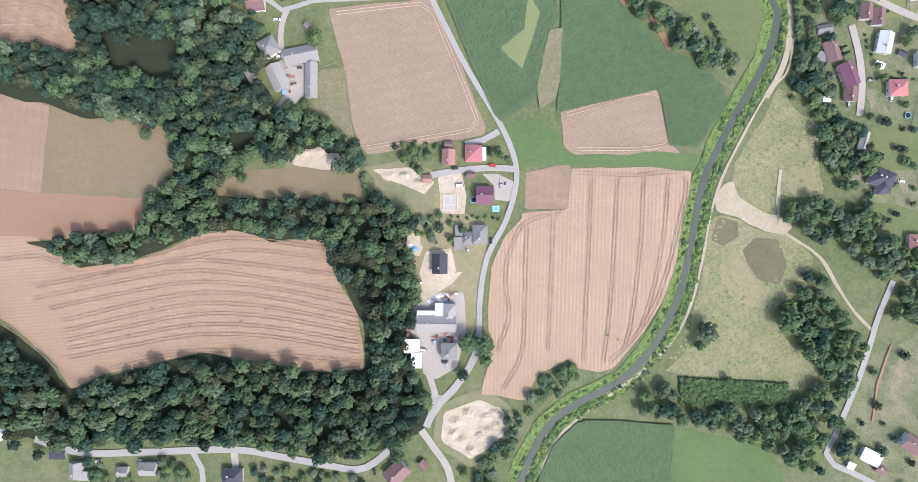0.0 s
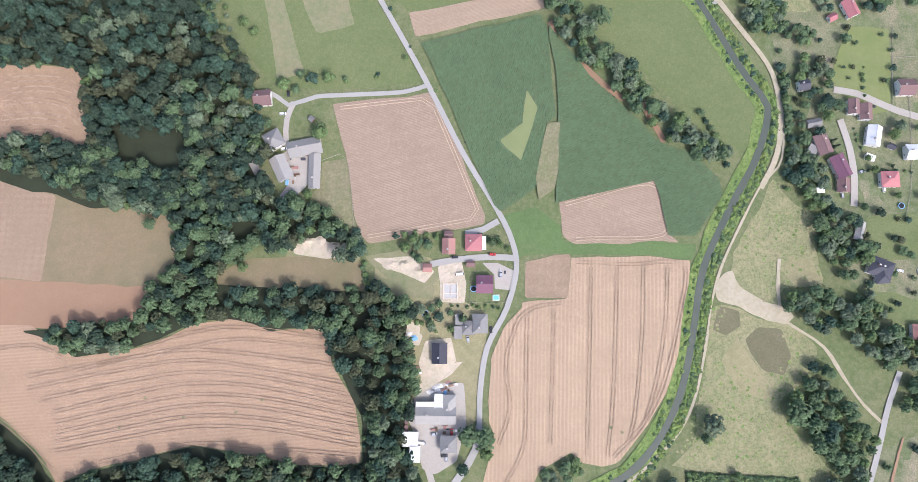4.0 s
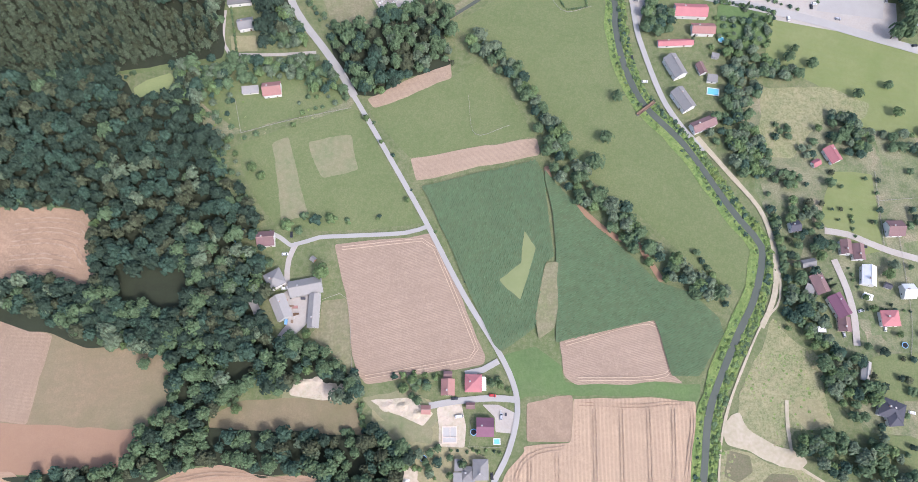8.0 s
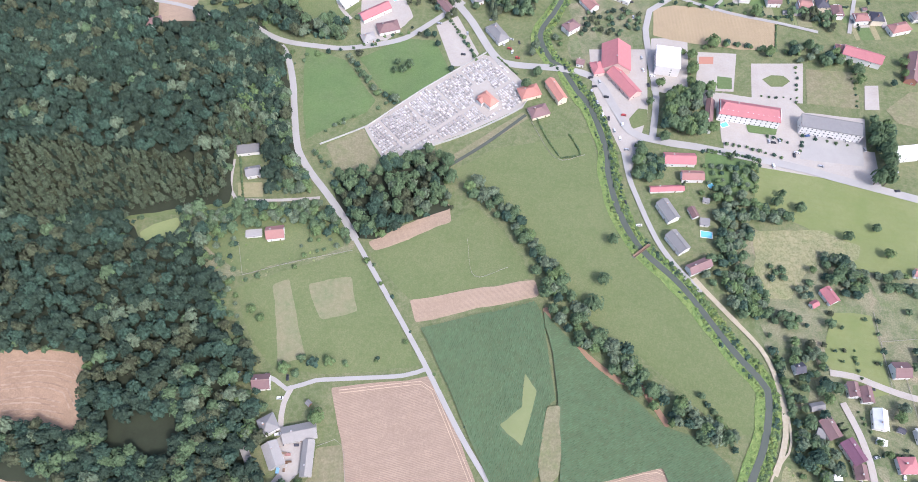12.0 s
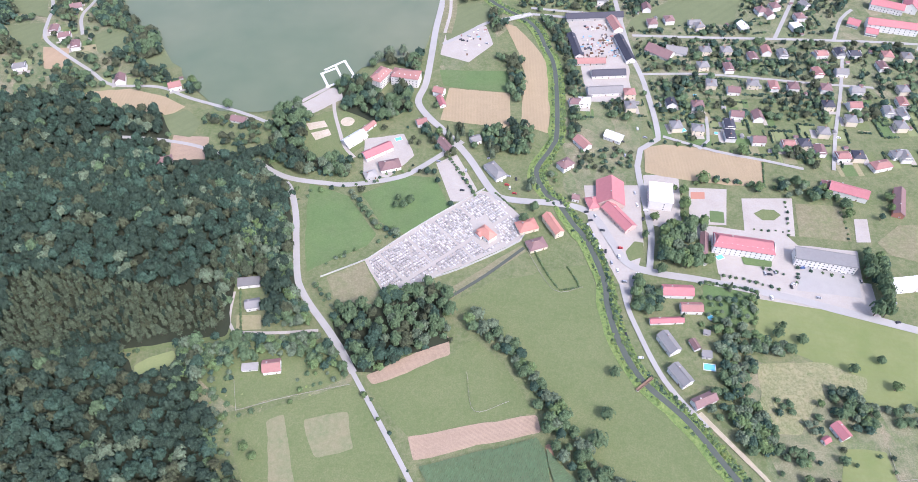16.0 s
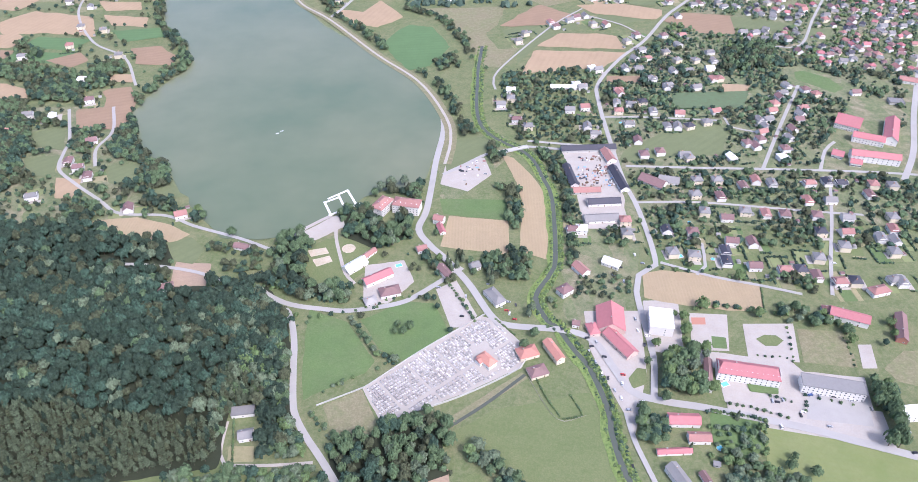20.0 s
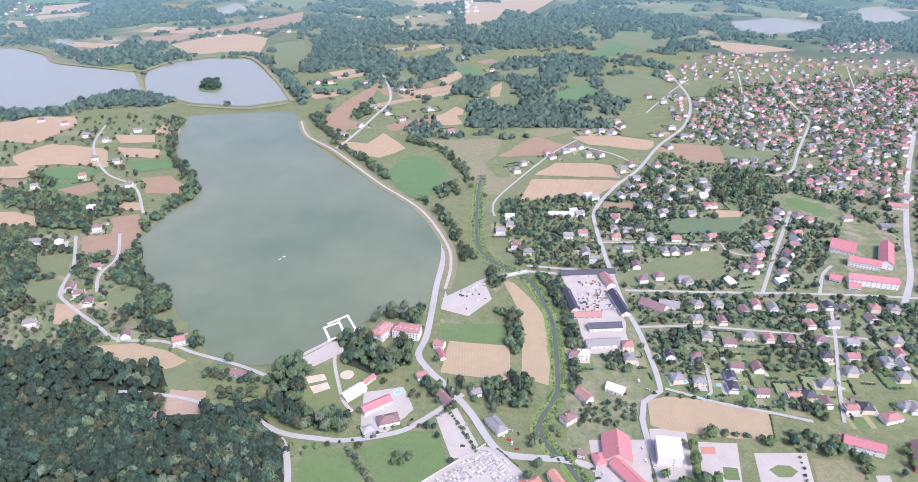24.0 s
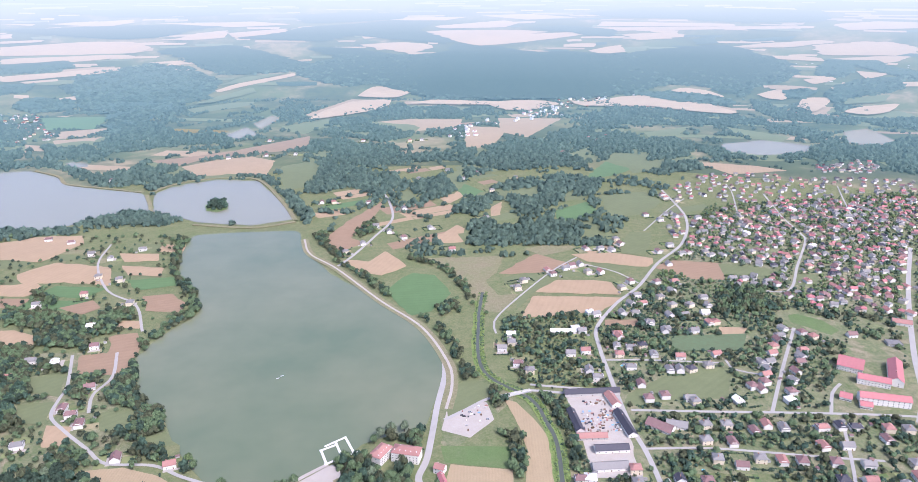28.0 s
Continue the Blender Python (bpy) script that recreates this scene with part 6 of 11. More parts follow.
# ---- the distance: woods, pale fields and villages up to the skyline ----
# the far ground glows with painted haze
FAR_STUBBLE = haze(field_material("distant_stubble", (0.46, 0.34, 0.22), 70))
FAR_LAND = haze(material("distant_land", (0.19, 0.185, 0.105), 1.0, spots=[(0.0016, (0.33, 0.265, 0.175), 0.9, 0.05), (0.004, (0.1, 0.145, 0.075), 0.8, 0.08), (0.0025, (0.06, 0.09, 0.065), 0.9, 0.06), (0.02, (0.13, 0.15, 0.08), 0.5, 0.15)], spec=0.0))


def far_plot(name, pts, z, mat, label, category, rough):
    """A field or wood of the distance, laid on the rising land."""
    o = outline(pts, rough, 90.0)
    z += lift() * 4 + min(8.0, max(0.6, (min(math.hypot(*q) for q in pts) - 1900) / 220))
    bm = bmesh.new()
    face = bm.faces.new([bm.verts.new(Vector(far_fold(q[0], q[1])) + Vector((0, 0, z))) for q in o])
    face.normal_update()
    if face.normal.z < 0:
        face.normal_flip()
    bmesh.ops.triangulate(bm, faces=[face])
    me = bpy.data.meshes.new(name)
    bm.to_mesh(me)
    bm.free()
    me.materials.append(mat)
    return tagged(new(name, me), label, category, kind="structure")


def distance():
    """The land from 1.9 km on to the skyline."""
    rows, cols = 90, 150
    radii = [1900 * (80000 / 1900) ** ((i / rows) ** 1.6) for i in range(rows + 1)]
    v, f = [], []
    for r in radii:
        for j in range(cols + 1):
            a = radians(-60 + 120 * j / cols)
            x, y, z = far_fold(r * math.sin(a), r * math.cos(a))
            v.append((x, y, z + 0.06 + min(6.0, max(0.0, (r - 3250) / 60))))
    for i in range(rows):
        for j in range(cols):
            k = i * (cols + 1) + j
            f.append((k, k + 1, k + cols + 2, k + cols + 1))
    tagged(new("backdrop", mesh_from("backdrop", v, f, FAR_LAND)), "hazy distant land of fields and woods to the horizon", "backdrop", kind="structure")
    for pts in FAR_GREEN:
        far_plot("field", pts, 0.4, FIELD_LIGHT, "hazy green meadow far away", "field", 40)
    for pts in FAR_TAN:
        far_plot("field", pts, 0.5, FAR_STUBBLE, "hazy pale harvested field far away", "field", 40)
    # strips of fields side by side, seen flat
    rng = np.random.default_rng(17)
    V, F, I = [], [], []
    for lo, hi, count in ((-40, -9, 150), (-9, 4, 45), (4, 40, 170)):
        for _ in range(count):
            d = 0.55 + 6.2 * rng.random() ** 1.5
            a, wide, deep = rng.uniform(lo, hi), rng.uniform(0.8, 3.6), rng.uniform(0.05, 0.13) * (0.6 + 0.25 * d)
            skew = rng.uniform(-0.5, 0.5) * deep
            quad = [(a + wide * u, d + deep * w + skew * u) for u, w in ((0, 0), (0.5, rng.uniform(-0.3, 0.1)), (1, 0), (rng.uniform(0.9, 1.1), 1), (0.5, rng.uniform(0.8, 1.2)), (rng.uniform(-0.1, 0.15), 1))]
            k = len(V)
            for az, dep in quad:
                r = EYE / math.tan(radians(dep))
                x, y, z = far_fold(r * math.sin(radians(az)), r * math.cos(radians(az)))
                V.append((x, y, z + min(8.0, max(0.6, (r - 1900) / 220)) + 0.006 * k / 6))
            F.append(tuple(range(k, k + 6)))
            I.append(int(rng.choice(4, p=[0.5, 0.2, 0.22, 0.08])))
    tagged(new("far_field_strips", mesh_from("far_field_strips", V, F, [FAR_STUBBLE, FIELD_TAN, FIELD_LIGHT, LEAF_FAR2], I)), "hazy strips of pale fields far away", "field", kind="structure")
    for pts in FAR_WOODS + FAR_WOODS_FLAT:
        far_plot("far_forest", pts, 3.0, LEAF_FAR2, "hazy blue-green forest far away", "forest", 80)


distance()

# ---- buildings ----
def roof_material(name, c, rough=0.75):
    return material(name, c, rough, spots=[(0.35, tuple(k * 0.78 for k in c), 0.55, 0.2), (2.5, tuple(min(1, k * 1.15) for k in c), 0.35, 0.2)], random_value=0.1)


ROOFS = [roof_material("red_tiles", (0.33, 0.172, 0.15)), roof_material("maroon_tiles", (0.21, 0.13, 0.125)), roof_material("grey_sheet", (0.215, 0.208, 0.2), 0.6),
         roof_material("white_sheet", (0.78, 0.77, 0.75), 0.6), roof_material("dark_slate", (0.06, 0.06, 0.075), 0.6), roof_material("pink_sheet", (0.41, 0.165, 0.17)), roof_material("fibre_cement", (0.31, 0.295, 0.275)), roof_material("orange_tiles", (0.46, 0.22, 0.17)), roof_material("purple_tiles", (0.2, 0.095, 0.135))]
ROOF_WORDS = ["red tiled", "maroon tiled", "grey sheet", "white sheet", "dark slate", "pinkish sheet", "pale fibre-cement", "orange tiled", "purplish tiled"]


def wall_material(name, c):
    return material(name, c, 0.9, spots=[(0.5, tuple(k * 0.85 for k in c), 0.5, 0.2), (3, tuple(k * 0.92 for k in c), 0.3, 0.2)])


WALLS = [wall_material("white_plaster", (0.72, 0.7, 0.66)), wall_material("cream_plaster", (0.68, 0.6, 0.46)), wall_material("grey_plaster", (0.46, 0.45, 0.43)), wall_material("pinkish_plaster", (0.62, 0.47, 0.41)), wall_material("brick_wall", (0.38, 0.18, 0.13))]
GLASS = material("window_glass", (0.05, 0.06, 0.07), 0.08, spec=0.6)
FRAME = material("window_frame", (0.7, 0.7, 0.68), 0.5)
DOOR = material("door_wood", (0.16, 0.09, 0.05), 0.6, spots=[(2, (0.1, 0.06, 0.035), 0.5, 0.2)])
BRICK = material("chimney_brick", (0.4, 0.24, 0.18), spots=[(3, (0.3, 0.17, 0.13), 0.5, 0.2)])
CONCRETE = material("concrete", (0.45, 0.44, 0.42), spots=[(0.5, (0.36, 0.35, 0.33), 0.5, 0.2)])


def window_meshes():
    s = Shape().box(-0.6, -0.04, 0, 0.6, 0.06, 1.35)
    g = Shape().box(-0.5, -0.06, 0.1, -0.04, -0.04, 1.25).box(0.04, -0.06, 0.1, 0.5, -0.04, 1.25)
    return s.mesh("window", FRAME), g.mesh("pane", GLASS)


WINDOW, PANE = window_meshes()
PLAIN_WINDOW = mesh_from("window", Shape().box(-0.6, -0.04, 0, 0.6, 0.06, 1.35).box(-0.5, -0.06, 0.1, 0.5, -0.04, 1.25).v, Shape().box(0, 0, 0, 1, 1, 1).box(0, 0, 0, 1, 1, 1).f, [FRAME, GLASS], [0] * 6 + [1] * 6)


def window(ob, m, plain):
    o = new("window", PLAIN_WINDOW if plain else WINDOW)
    o.parent, o.matrix_basis = ob, m
    if not plain:
        q = new("pane", PANE)
        q.parent = o
RIDGE_TILE = roof_material("ridge_tiles", (0.3, 0.2, 0.17))


def roof_shape(kind, l, w, h, pitch, over=0.55, thick=0.18):
    """Roof planes with thickness. Long axis along x."""
    a, b = l / 2 + over, w / 2 + over
    s = Shape()
    if kind == "flat":
        s.box(-a + 0.3, -b + 0.3, h, a - 0.3, b - 0.3, h + 0.25)
        t = 0.3
        for x0, y0, x1, y1 in ((-a + 0.2, -b + 0.2, a - 0.2, -b + 0.2 + t), (-a + 0.2, b - 0.2 - t, a - 0.2, b - 0.2), (-a + 0.2, -b + 0.2 + t, -a + 0.2 + t, b - 0.2 - t), (a - 0.2 - t, -b + 0.2 + t, a - 0.2, b - 0.2 - t)):
            s.box(x0, y0, h - 0.1, x1, y1, h + 0.6)
        return s, h + 0.25
    top = h + b * pitch
    if kind == "shed":
        s.add([(-a, -b, h - 0.05), (a, -b, h - 0.05), (a, b, h + 2 * b * pitch * 0.4), (-a, b, h + 2 * b * pitch * 0.4)] + [(-a, -b, h + thick), (a, -b, h + thick), (a, b, h + thick + 2 * b * pitch * 0.4), (-a, b, h + thick + 2 * b * pitch * 0.4)], [(3, 2, 1, 0), (4, 5, 6, 7), (0, 1, 5, 4), (1, 2, 6, 5), (2, 3, 7, 6), (3, 0, 4, 7)])
        return s, h + b * pitch * 0.8
    r = {"gable": a, "hip": max(0.2, a - b), "half": max(0.3, a - 0.45 * b)}[kind]
    e = h - over * pitch
    for dz in (0.0, ):
        v = [(-a, -b, e), (a, -b, e), (a, b, e), (-a, b, e), (-r, 0, top), (r, 0, top), (-a, -b, e + thick), (a, -b, e + thick), (a, b, e + thick), (-a, b, e + thick), (-r, 0, top + thick), (r, 0, top + thick)]
        f = [(6, 7, 11, 10), (8, 9, 10, 11), (0, 1, 7, 6), (2, 3, 9, 8), (4, 5, 1, 0), (5, 4, 3, 2)]
        if kind == "gable":
            f += [(1, 5, 11, 7), (5, 2, 8, 11), (3, 4, 10, 9), (4, 0, 6, 10)]
        else:
            f += [(7, 8, 11), (9, 6, 10), (1, 2, 8, 7), (3, 0, 6, 9), (2, 1, 5), (0, 3, 4)]
        s.add(v, f)
    return s, top


def building(l, w, storeys, kind, roof, wall, pitch=0.6, name="house", windows=6, chimneys=1, at=(0, 0, 0), label="", category="house", bays=0, group="", door=True, dormers=0, plain=False):
    """A house: walls, roof, chimney, windows with panes, door; its long side along x."""
    ob = new(name)
    h = 2.9 * storeys + 0.3
    b = w / 2
    body = Shape().box(-l / 2, -b, 0, l / 2, b, h)
    if kind in ("gable", "half"):
        r = l / 2 if kind == "gable" else l / 2
        top = b * pitch * (1 if kind == "gable" else 0.55)
        yy = b if kind == "gable" else b
        for x in (-l / 2, l / 2 - 0.3):
            cut = 0 if kind == "gable" else b * 0.45
            body.add([(x, -b, h), (x + 0.3, -b, h), (x + 0.3, b, h), (x, b, h), (x, -cut, h + top), (x + 0.3, -cut, h + top), (x + 0.3, cut, h + top), (x, cut, h + top)], [(0, 1, 5, 4), (2, 3, 7, 6), (1, 2, 6, 5), (3, 0, 4, 7), (4, 5, 6, 7)])
    part("wall", body, wall, ob)
    rs, top = roof_shape(kind, l, w, h, pitch)
    rf = part("roof", rs, roof, ob)
    if kind in ("gable", "hip", "half") and not plain:
        r = {"gable": l / 2 + 0.5, "hip": max(0.4, (l - w) / 2), "half": max(0.4, l / 2 - 0.22 * w)}[kind]
        part("ridge_cap", Shape().box(-r, -0.2, top + 0.05 + 0.5 * pitch - 0.5 * pitch, r, 0.2, top + 0.34), RIDGE_TILE if roof in ROOFS[:2] else roof, rf)
    for i in range(chimneys):
        x = (-0.22 + 0.44 * i) * l
        c = part("chimney", Shape().box(x - 0.45, 0.3, h, x + 0.45, 1.1, top + 0.9), BRICK, ob)
        if not plain:
            part("chimney_cap", Shape().box(x - 0.55, 0.2, top + 0.9, x + 0.55, 1.2, top + 1.02), CONCRETE, c)
    k = bays or max(1, windows // 4)
    plain = plain or k >= 5
    for s in range(int(max(1, storeys))):
        for i in range(k):
            x = -l / 2 + l * (i + 0.5) / k
            for y, turn in ((-b, 0), (b, 180)):
                if not bays and windows < 8 and turn and (i + s) % 2:
                    continue
                if door and s == 0 and i == k // 2 and turn == 0:
                    continue
                window(ob, pose(x, y, 1.0 + 2.9 * s, 0, 0, turn), plain)
    if windows >= 8:
        for s in range(int(max(1, storeys))):
            for x, turn in ((l / 2, 90), (-l / 2, -90)):
                window(ob, pose(x, -0.15 * w, 1.0 + 2.9 * s, 0, 0, turn), plain)
    if door:
        x = -l / 2 + l * (k // 2 + 0.5) / k
        part("door", Shape().box(x - 0.5, -b - 0.05, 0.05, x + 0.5, -b + 0.05, 2.1), DOOR, ob)
    for i in range(dormers):
        x = -l / 2 + l * (i + 0.5) / dormers
        y0, z0 = -b * 0.55, h + b * 0.45 * pitch
        part("skylight", Shape().add([(x - 0.4, y0 - 0.5, z0 - 0.5 * pitch + 0.34), (x + 0.4, y0 - 0.5, z0 - 0.5 * pitch + 0.34), (x + 0.4, y0 + 0.5, z0 + 0.5 * pitch + 0.34), (x - 0.4, y0 + 0.5, z0 + 0.5 * pitch + 0.34)] + [(x - 0.4, y0 - 0.5, z0 - 0.5 * pitch), (x + 0.4, y0 - 0.5, z0 - 0.5 * pitch), (x + 0.4, y0 + 0.5, z0 + 0.5 * pitch), (x - 0.4, y0 + 0.5, z0 + 0.5 * pitch)], [(0, 1, 2, 3), (4, 5, 1, 0), (5, 6, 2, 1), (6, 7, 3, 2), (7, 4, 0, 3)]), FRAME, rf, "white framed skylight")
    x, y, deg = at
    ob.matrix_basis = pose(x, y, 0, 0, 0, deg)
    take_house(x, y, l, w, deg)
    if not label:
        label = "%s house with a %s roof" % (WALL_WORDS[wall.name], ROOF_WORDS[ROOFS.index(roof)])
    return tagged(ob, label, category, group)


WALL_WORDS = {"white_plaster": "white plastered", "cream_plaster": "cream plastered", "grey_plaster": "grey rendered", "pinkish_plaster": "pinkish plastered", "brick_wall": "red brick"}


def take_house(x, y, l, w, deg):
    c, s = math.cos(radians(deg)), math.sin(radians(deg))
    a, b = l / 2 + 1.5, w / 2 + 1.5
    take([(x + c * u - s * v, y + s * u + c * v) for u, v in ((-a, -b), (a, -b), (a, b), (-a, b))])


KINDS = ["gable", "hip", "flat", "shed", "half"]


def row_of_buildings(rows, label="", category="house", name="house", windows=8, **kw):
    """Rows of: x, y, length, width, degrees, storeys, roof colour, roof kind, wall colour."""
    made = []
    for x, y, l, w, deg, st, rc, rk, wc in rows:
        k = KINDS[rk]
        while deg > 90:
            deg -= 180
        while deg <= -90:
            deg += 180
        made.append(building(l, w, st, k, ROOFS[rc], WALLS[wc], {"gable": 0.6, "hip": 0.5, "half": 0.65, "flat": 0, "shed": 0.25}[k], name, windows, 1 if st >= 1 and k != "flat" and windows else 0, (x, y, deg), label, category, door=windows > 0, **kw))
    return made


# hamlet along the lane
row_of_buildings([(-6.2, 49.3, 9.3, 7.5, -91, 1.5, 0, 0, 0), (9.8, 51.6, 9.7, 10, -1, 1.5, 5, 1, 0), (16.6, 24.8, 9.7, 10.5, -1, 1.5, 8, 0, 0), (-12.4, -18.5, 11.8, 8.8, -91, 1.5, 4, 0, 0), (-7.0, -74.0, 9.3, 9.4, -91, 2, 2, 1, 2), (13.4, -0.1, 11.2, 8.5, -90, 1.5, 2, 1, 0), (5.8, -2.6, 7.1, 8, -1, 1, 2, 1, 0)])
row_of_buildings([(-20.0, 35.7, 4.9, 4.5, -1, 0.8, 0, 0, 0), (7.8, 38.0, 4.5, 3, -1, 0.8, 1, 0, 4), (-6.2, 57.1, 4.5, 4, -1, 0.9, 1, 0, 4), (0.0, 2.6, 3.7, 6, -1, 1, 2, 3, 0), (-0.6, -5.6, 4.1, 7, -1, 1, 2, 3, 0), (-24.5, -147.7, 4.8, 4.5, -52, 0.9, 1, 0, 4), (16.1, 51.4, 7.5, 2.4, -90, 0.9, 3, 3, 2)], "small garden shed with a low roof", "shed", "shed", 0)
row_of_buildings([(-15.0, -56.4, 24.6, 10.5, -1, 1.6, 6, 0, 2), (-7.1, -50.3, 11.5, 9, -91, 1.6, 6, 1, 2)], "grey-roofed workshop hall in the works yard", "workshop", "workshop", 12, bays=6)
row_of_buildings([(-20.9, -51.1, 11.9, 5, -1, 1.6, 3, 2, 2), (-13.1, -48.8, 10.0, 4.5, -91, 1.7, 3, 2, 2), (-30.8, -70.9, 8.2, 9.5, -91, 1.5, 3, 2, 2), (-27.9, -80.0, 9.3, 6, -91, 1.5, 3, 2, 2)], "low hall with a bright white flat roof", "warehouse", "warehouse", 0)
row_of_buildings([(-41.1, -151.9, 13.5, 11, 46, 1.5, 1, 0, 0), (-246.4, -148.7, 9.4, 7.5, -91, 1.5, 6, 0, 0), (-200.2, -148.2, 9.7, 7.5, -1, 1.5, 6, 0, 0), (-217.0, -150.4, 6.0, 6, -1, 1, 6, 0, 0), (-146.1, -153.2, 11.9, 8, -1, 1.5, 4, 1, 0), (-293.1, -124.4, 8.3, 6, 35, 1.5, 3, 0, 0)])
row_of_buildings([(-258.9, -139.3, 9.0, 4, -1, 0.9, 4, 3, 2), (-242.1, -152.5, 6.7, 5, -1, 1, 6, 3, 2)], "low annex with a dark flat roof", "shed", "shed", 0)
# farm
row_of_buildings([(-119.7, 120.1, 10.6, 10.5, 29, 2, 2, 1, 0)])
row_of_buildings([(-99.5, 115.2, 20.8, 10, 11, 1.3, 6, 0, 2), (-114.7, 101.4, 15.6, 9.5, -65, 1.3, 6, 0, 2), (-93.2, 99.2, 21.9, 6.6, -91, 1.2, 6, 0, 2)], "long farm barn with a pale fibre-cement roof", "barn", "barn", 8, bays=3)
row_of_buildings([(-128.0, 148.5, 10.7, 9.5, 4, 1.5, 1, 0, 0)])
row_of_buildings([(-131.8, 101.8, 10.0, 4, -62, 0.8, 6, 3, 2), (-93.7, 109.7, 4.9, 4, -0, 0.9, 3, 3, 2), (-113.2, 101.4, 5.2, 3.5, -63, 0.9, 3, 3, 2), (-95.9, 134.5, 2.5, 2.6, -39, 0.8, 2, 0, 4)], "small weathered farm shed", "shed", "shed", 0)
# settlement east of the river
row_of_buildings([(260.4, 139.5, 9.3, 6.5, -93, 1.5, 1, 0, 0), (268.2, 136.0, 10.1, 7, -93, 1.5, 1, 0, 0), (238.4, 114.4, 12.6, 8.5, -72, 1.5, 1, 0, 0), (249.0, 99.8, 14.5, 9, -68, 1.5, 8, 0, 0), (250.7, 87.3, 8.4, 7.5, -93, 1, 1, 0, 1), (272.1, 119.7, 12.6, 8.5, -102, 1.5, 3, 0, 0), (280.4, 90.9, 10.9, 9.5, -0, 1.5, 5, 1, 0), (228.5, 154.5, 6.2, 6.5, 7, 1.5, 4, 0, 0), (269.9, 33.2, 14.5, 11, -22, 1.5, 4, 1, 0), (295.9, 152.4, 10.3, 10, -0, 1.5, 1, 0, 0), (296.1, 108.8, 7.2, 9, -0, 1.5, 3, 0, 0)])
row_of_buildings([(270.1, 30.9, 14.3, 8, -86, 1.5, 4, 1, 0)])
row_of_buildings([(234.3, 129.0, 8.6, 4.5, 10, 0.9, 2, 0, 2), (232.2, 111.2, 5.0, 5, -28, 1, 2, 3, 0), (259.1, 57.4, 11.4, 4.8, -106, 0.9, 6, 0, 2), (269.4, 105.8, 5.2, 3, -22, 0.9, 3, 3, 0), (235.6, 84.4, 4.2, 3, -0, 0.8, 3, 3, 0), (284.4, 113.2, 3.7, 3, -25, 0.8, 4, 0, 2)], "small garden shed with a grey roof", "shed", "shed", 0)
row_of_buildings([(262.6, -144.9, 12.6, 8, -27, 1.2, 3, 2, 0), (289.7, -137.2, 14.1, 9, -32, 1.5, 1, 0, 0), (250.1, -150.5, 4.0, 3.5, -22, 0.9, 3, 3, 0), (269.0, -152.8, 5.0, 5, -27, 1, 1, 0, 4), (291.6, -7.4, 8.9, 9, -1, 1.5, 0, 1, 0)])
# lane by the river, north
row_of_buildings([(177.4, 326.9, 23.5, 10, -3, 1.5, 5, 0, 0), (184.7, 310.7, 16.3, 8, -2, 1.5, 0, 0, 0), (163.3, 299.7, 25.6, 4.5, 2, 1, 5, 0, 0), (160.5, 278.8, 17.5, 9.5, -67, 1.7, 2, 0, 0), (163.4, 251.6, 17, 9.5, -62, 1.7, 2, 0, 0), (175.7, 231.7, 17.4, 7.5, 23, 1.5, 1, 0, 0), (263.6, 207.7, 11.4, 8, -67, 1.3, 5, 0, 0), (251.5, 201.6, 5.0, 4, 26, 0.9, 5, 0, 0), (333.6, 224.1, 8.1, 6, -17, 1.3, 0, 0, 0)])
row_of_buildings([(180.1, 277.8, 8.4, 5, -73, 1, 1, 0, 0), (187.0, 269.2, 6.4, 5, -9, 1, 2, 3, 0), (191.8, 288.6, 4.4, 3, -14, 0.8, 2, 3, 2)], "small garage beside the house", "garage", "garage", 0)
row_of_buildings([(-132.5, 262.4, 12.5, 10, 7, 1.5, 0, 0, 0), (-156.2, 317.9, 10.8, 8.5, 11, 1.5, 2, 0, 0)])
row_of_buildings([(-148.6, 262.7, 11.1, 5, 5, 0.8, 6, 3, 0), (-163.3, 339.9, 17.3, 8, 7, 1.2, 2, 2, 0)], "low pale flat-roofed outbuilding", "outbuilding", "outbuilding", 0)
# village centre
row_of_buildings([(63.3, 397.4, 17.1, 12, 18, 1.3, 7, 1, 1), (69.9, 376.8, 15.4, 11, 19, 1.2, 1, 1, 1), (85.6, 397.4, 23.3, 8, -66, 2, 7, 0, 1), (39.2, 465.2, 21.3, 11, -59, 1.5, 2, 1, 0), (-6.4, 500.0, 19.0, 8, -59, 1.5, 1, 0, 0), (-70.4, 493.1, 28.7, 10, 33, 1.6, 5, 0, 0), (-57.7, 474.0, 18.7, 12, 16, 1.3, 1, 1, 0), (-74.6, 461.9, 11.2, 9, 23, 1.2, 6, 1, 2), (22.3, 508.2, 8.8, 9, 27, 1.5, 2, 0, 0), (104.6, 472.1, 12.9, 10, 36, 2, 1, 1, 0), (124.3, 502.4, 16.2, 10, -59, 1.5, 0, 0, 0)])
row_of_buildings([(140.5, 435.2, 28.8, 24, -97, 1.4, 5, 0, 3), (143.7, 406.9, 32.2, 12, -60, 1.4, 5, 0, 3), (122.8, 423.5, 12.9, 9, -79, 1.3, 5, 1, 3)], "low supermarket hall with a pinkish-red roof", "shop", "shop", 12, bays=6)
row_of_buildings([(183.2, 428.9, 23.7, 20, -100, 3.5, 3, 2, 0)], "tall white flat-roofed office block", "office block", "office_block", 12, bays=6)
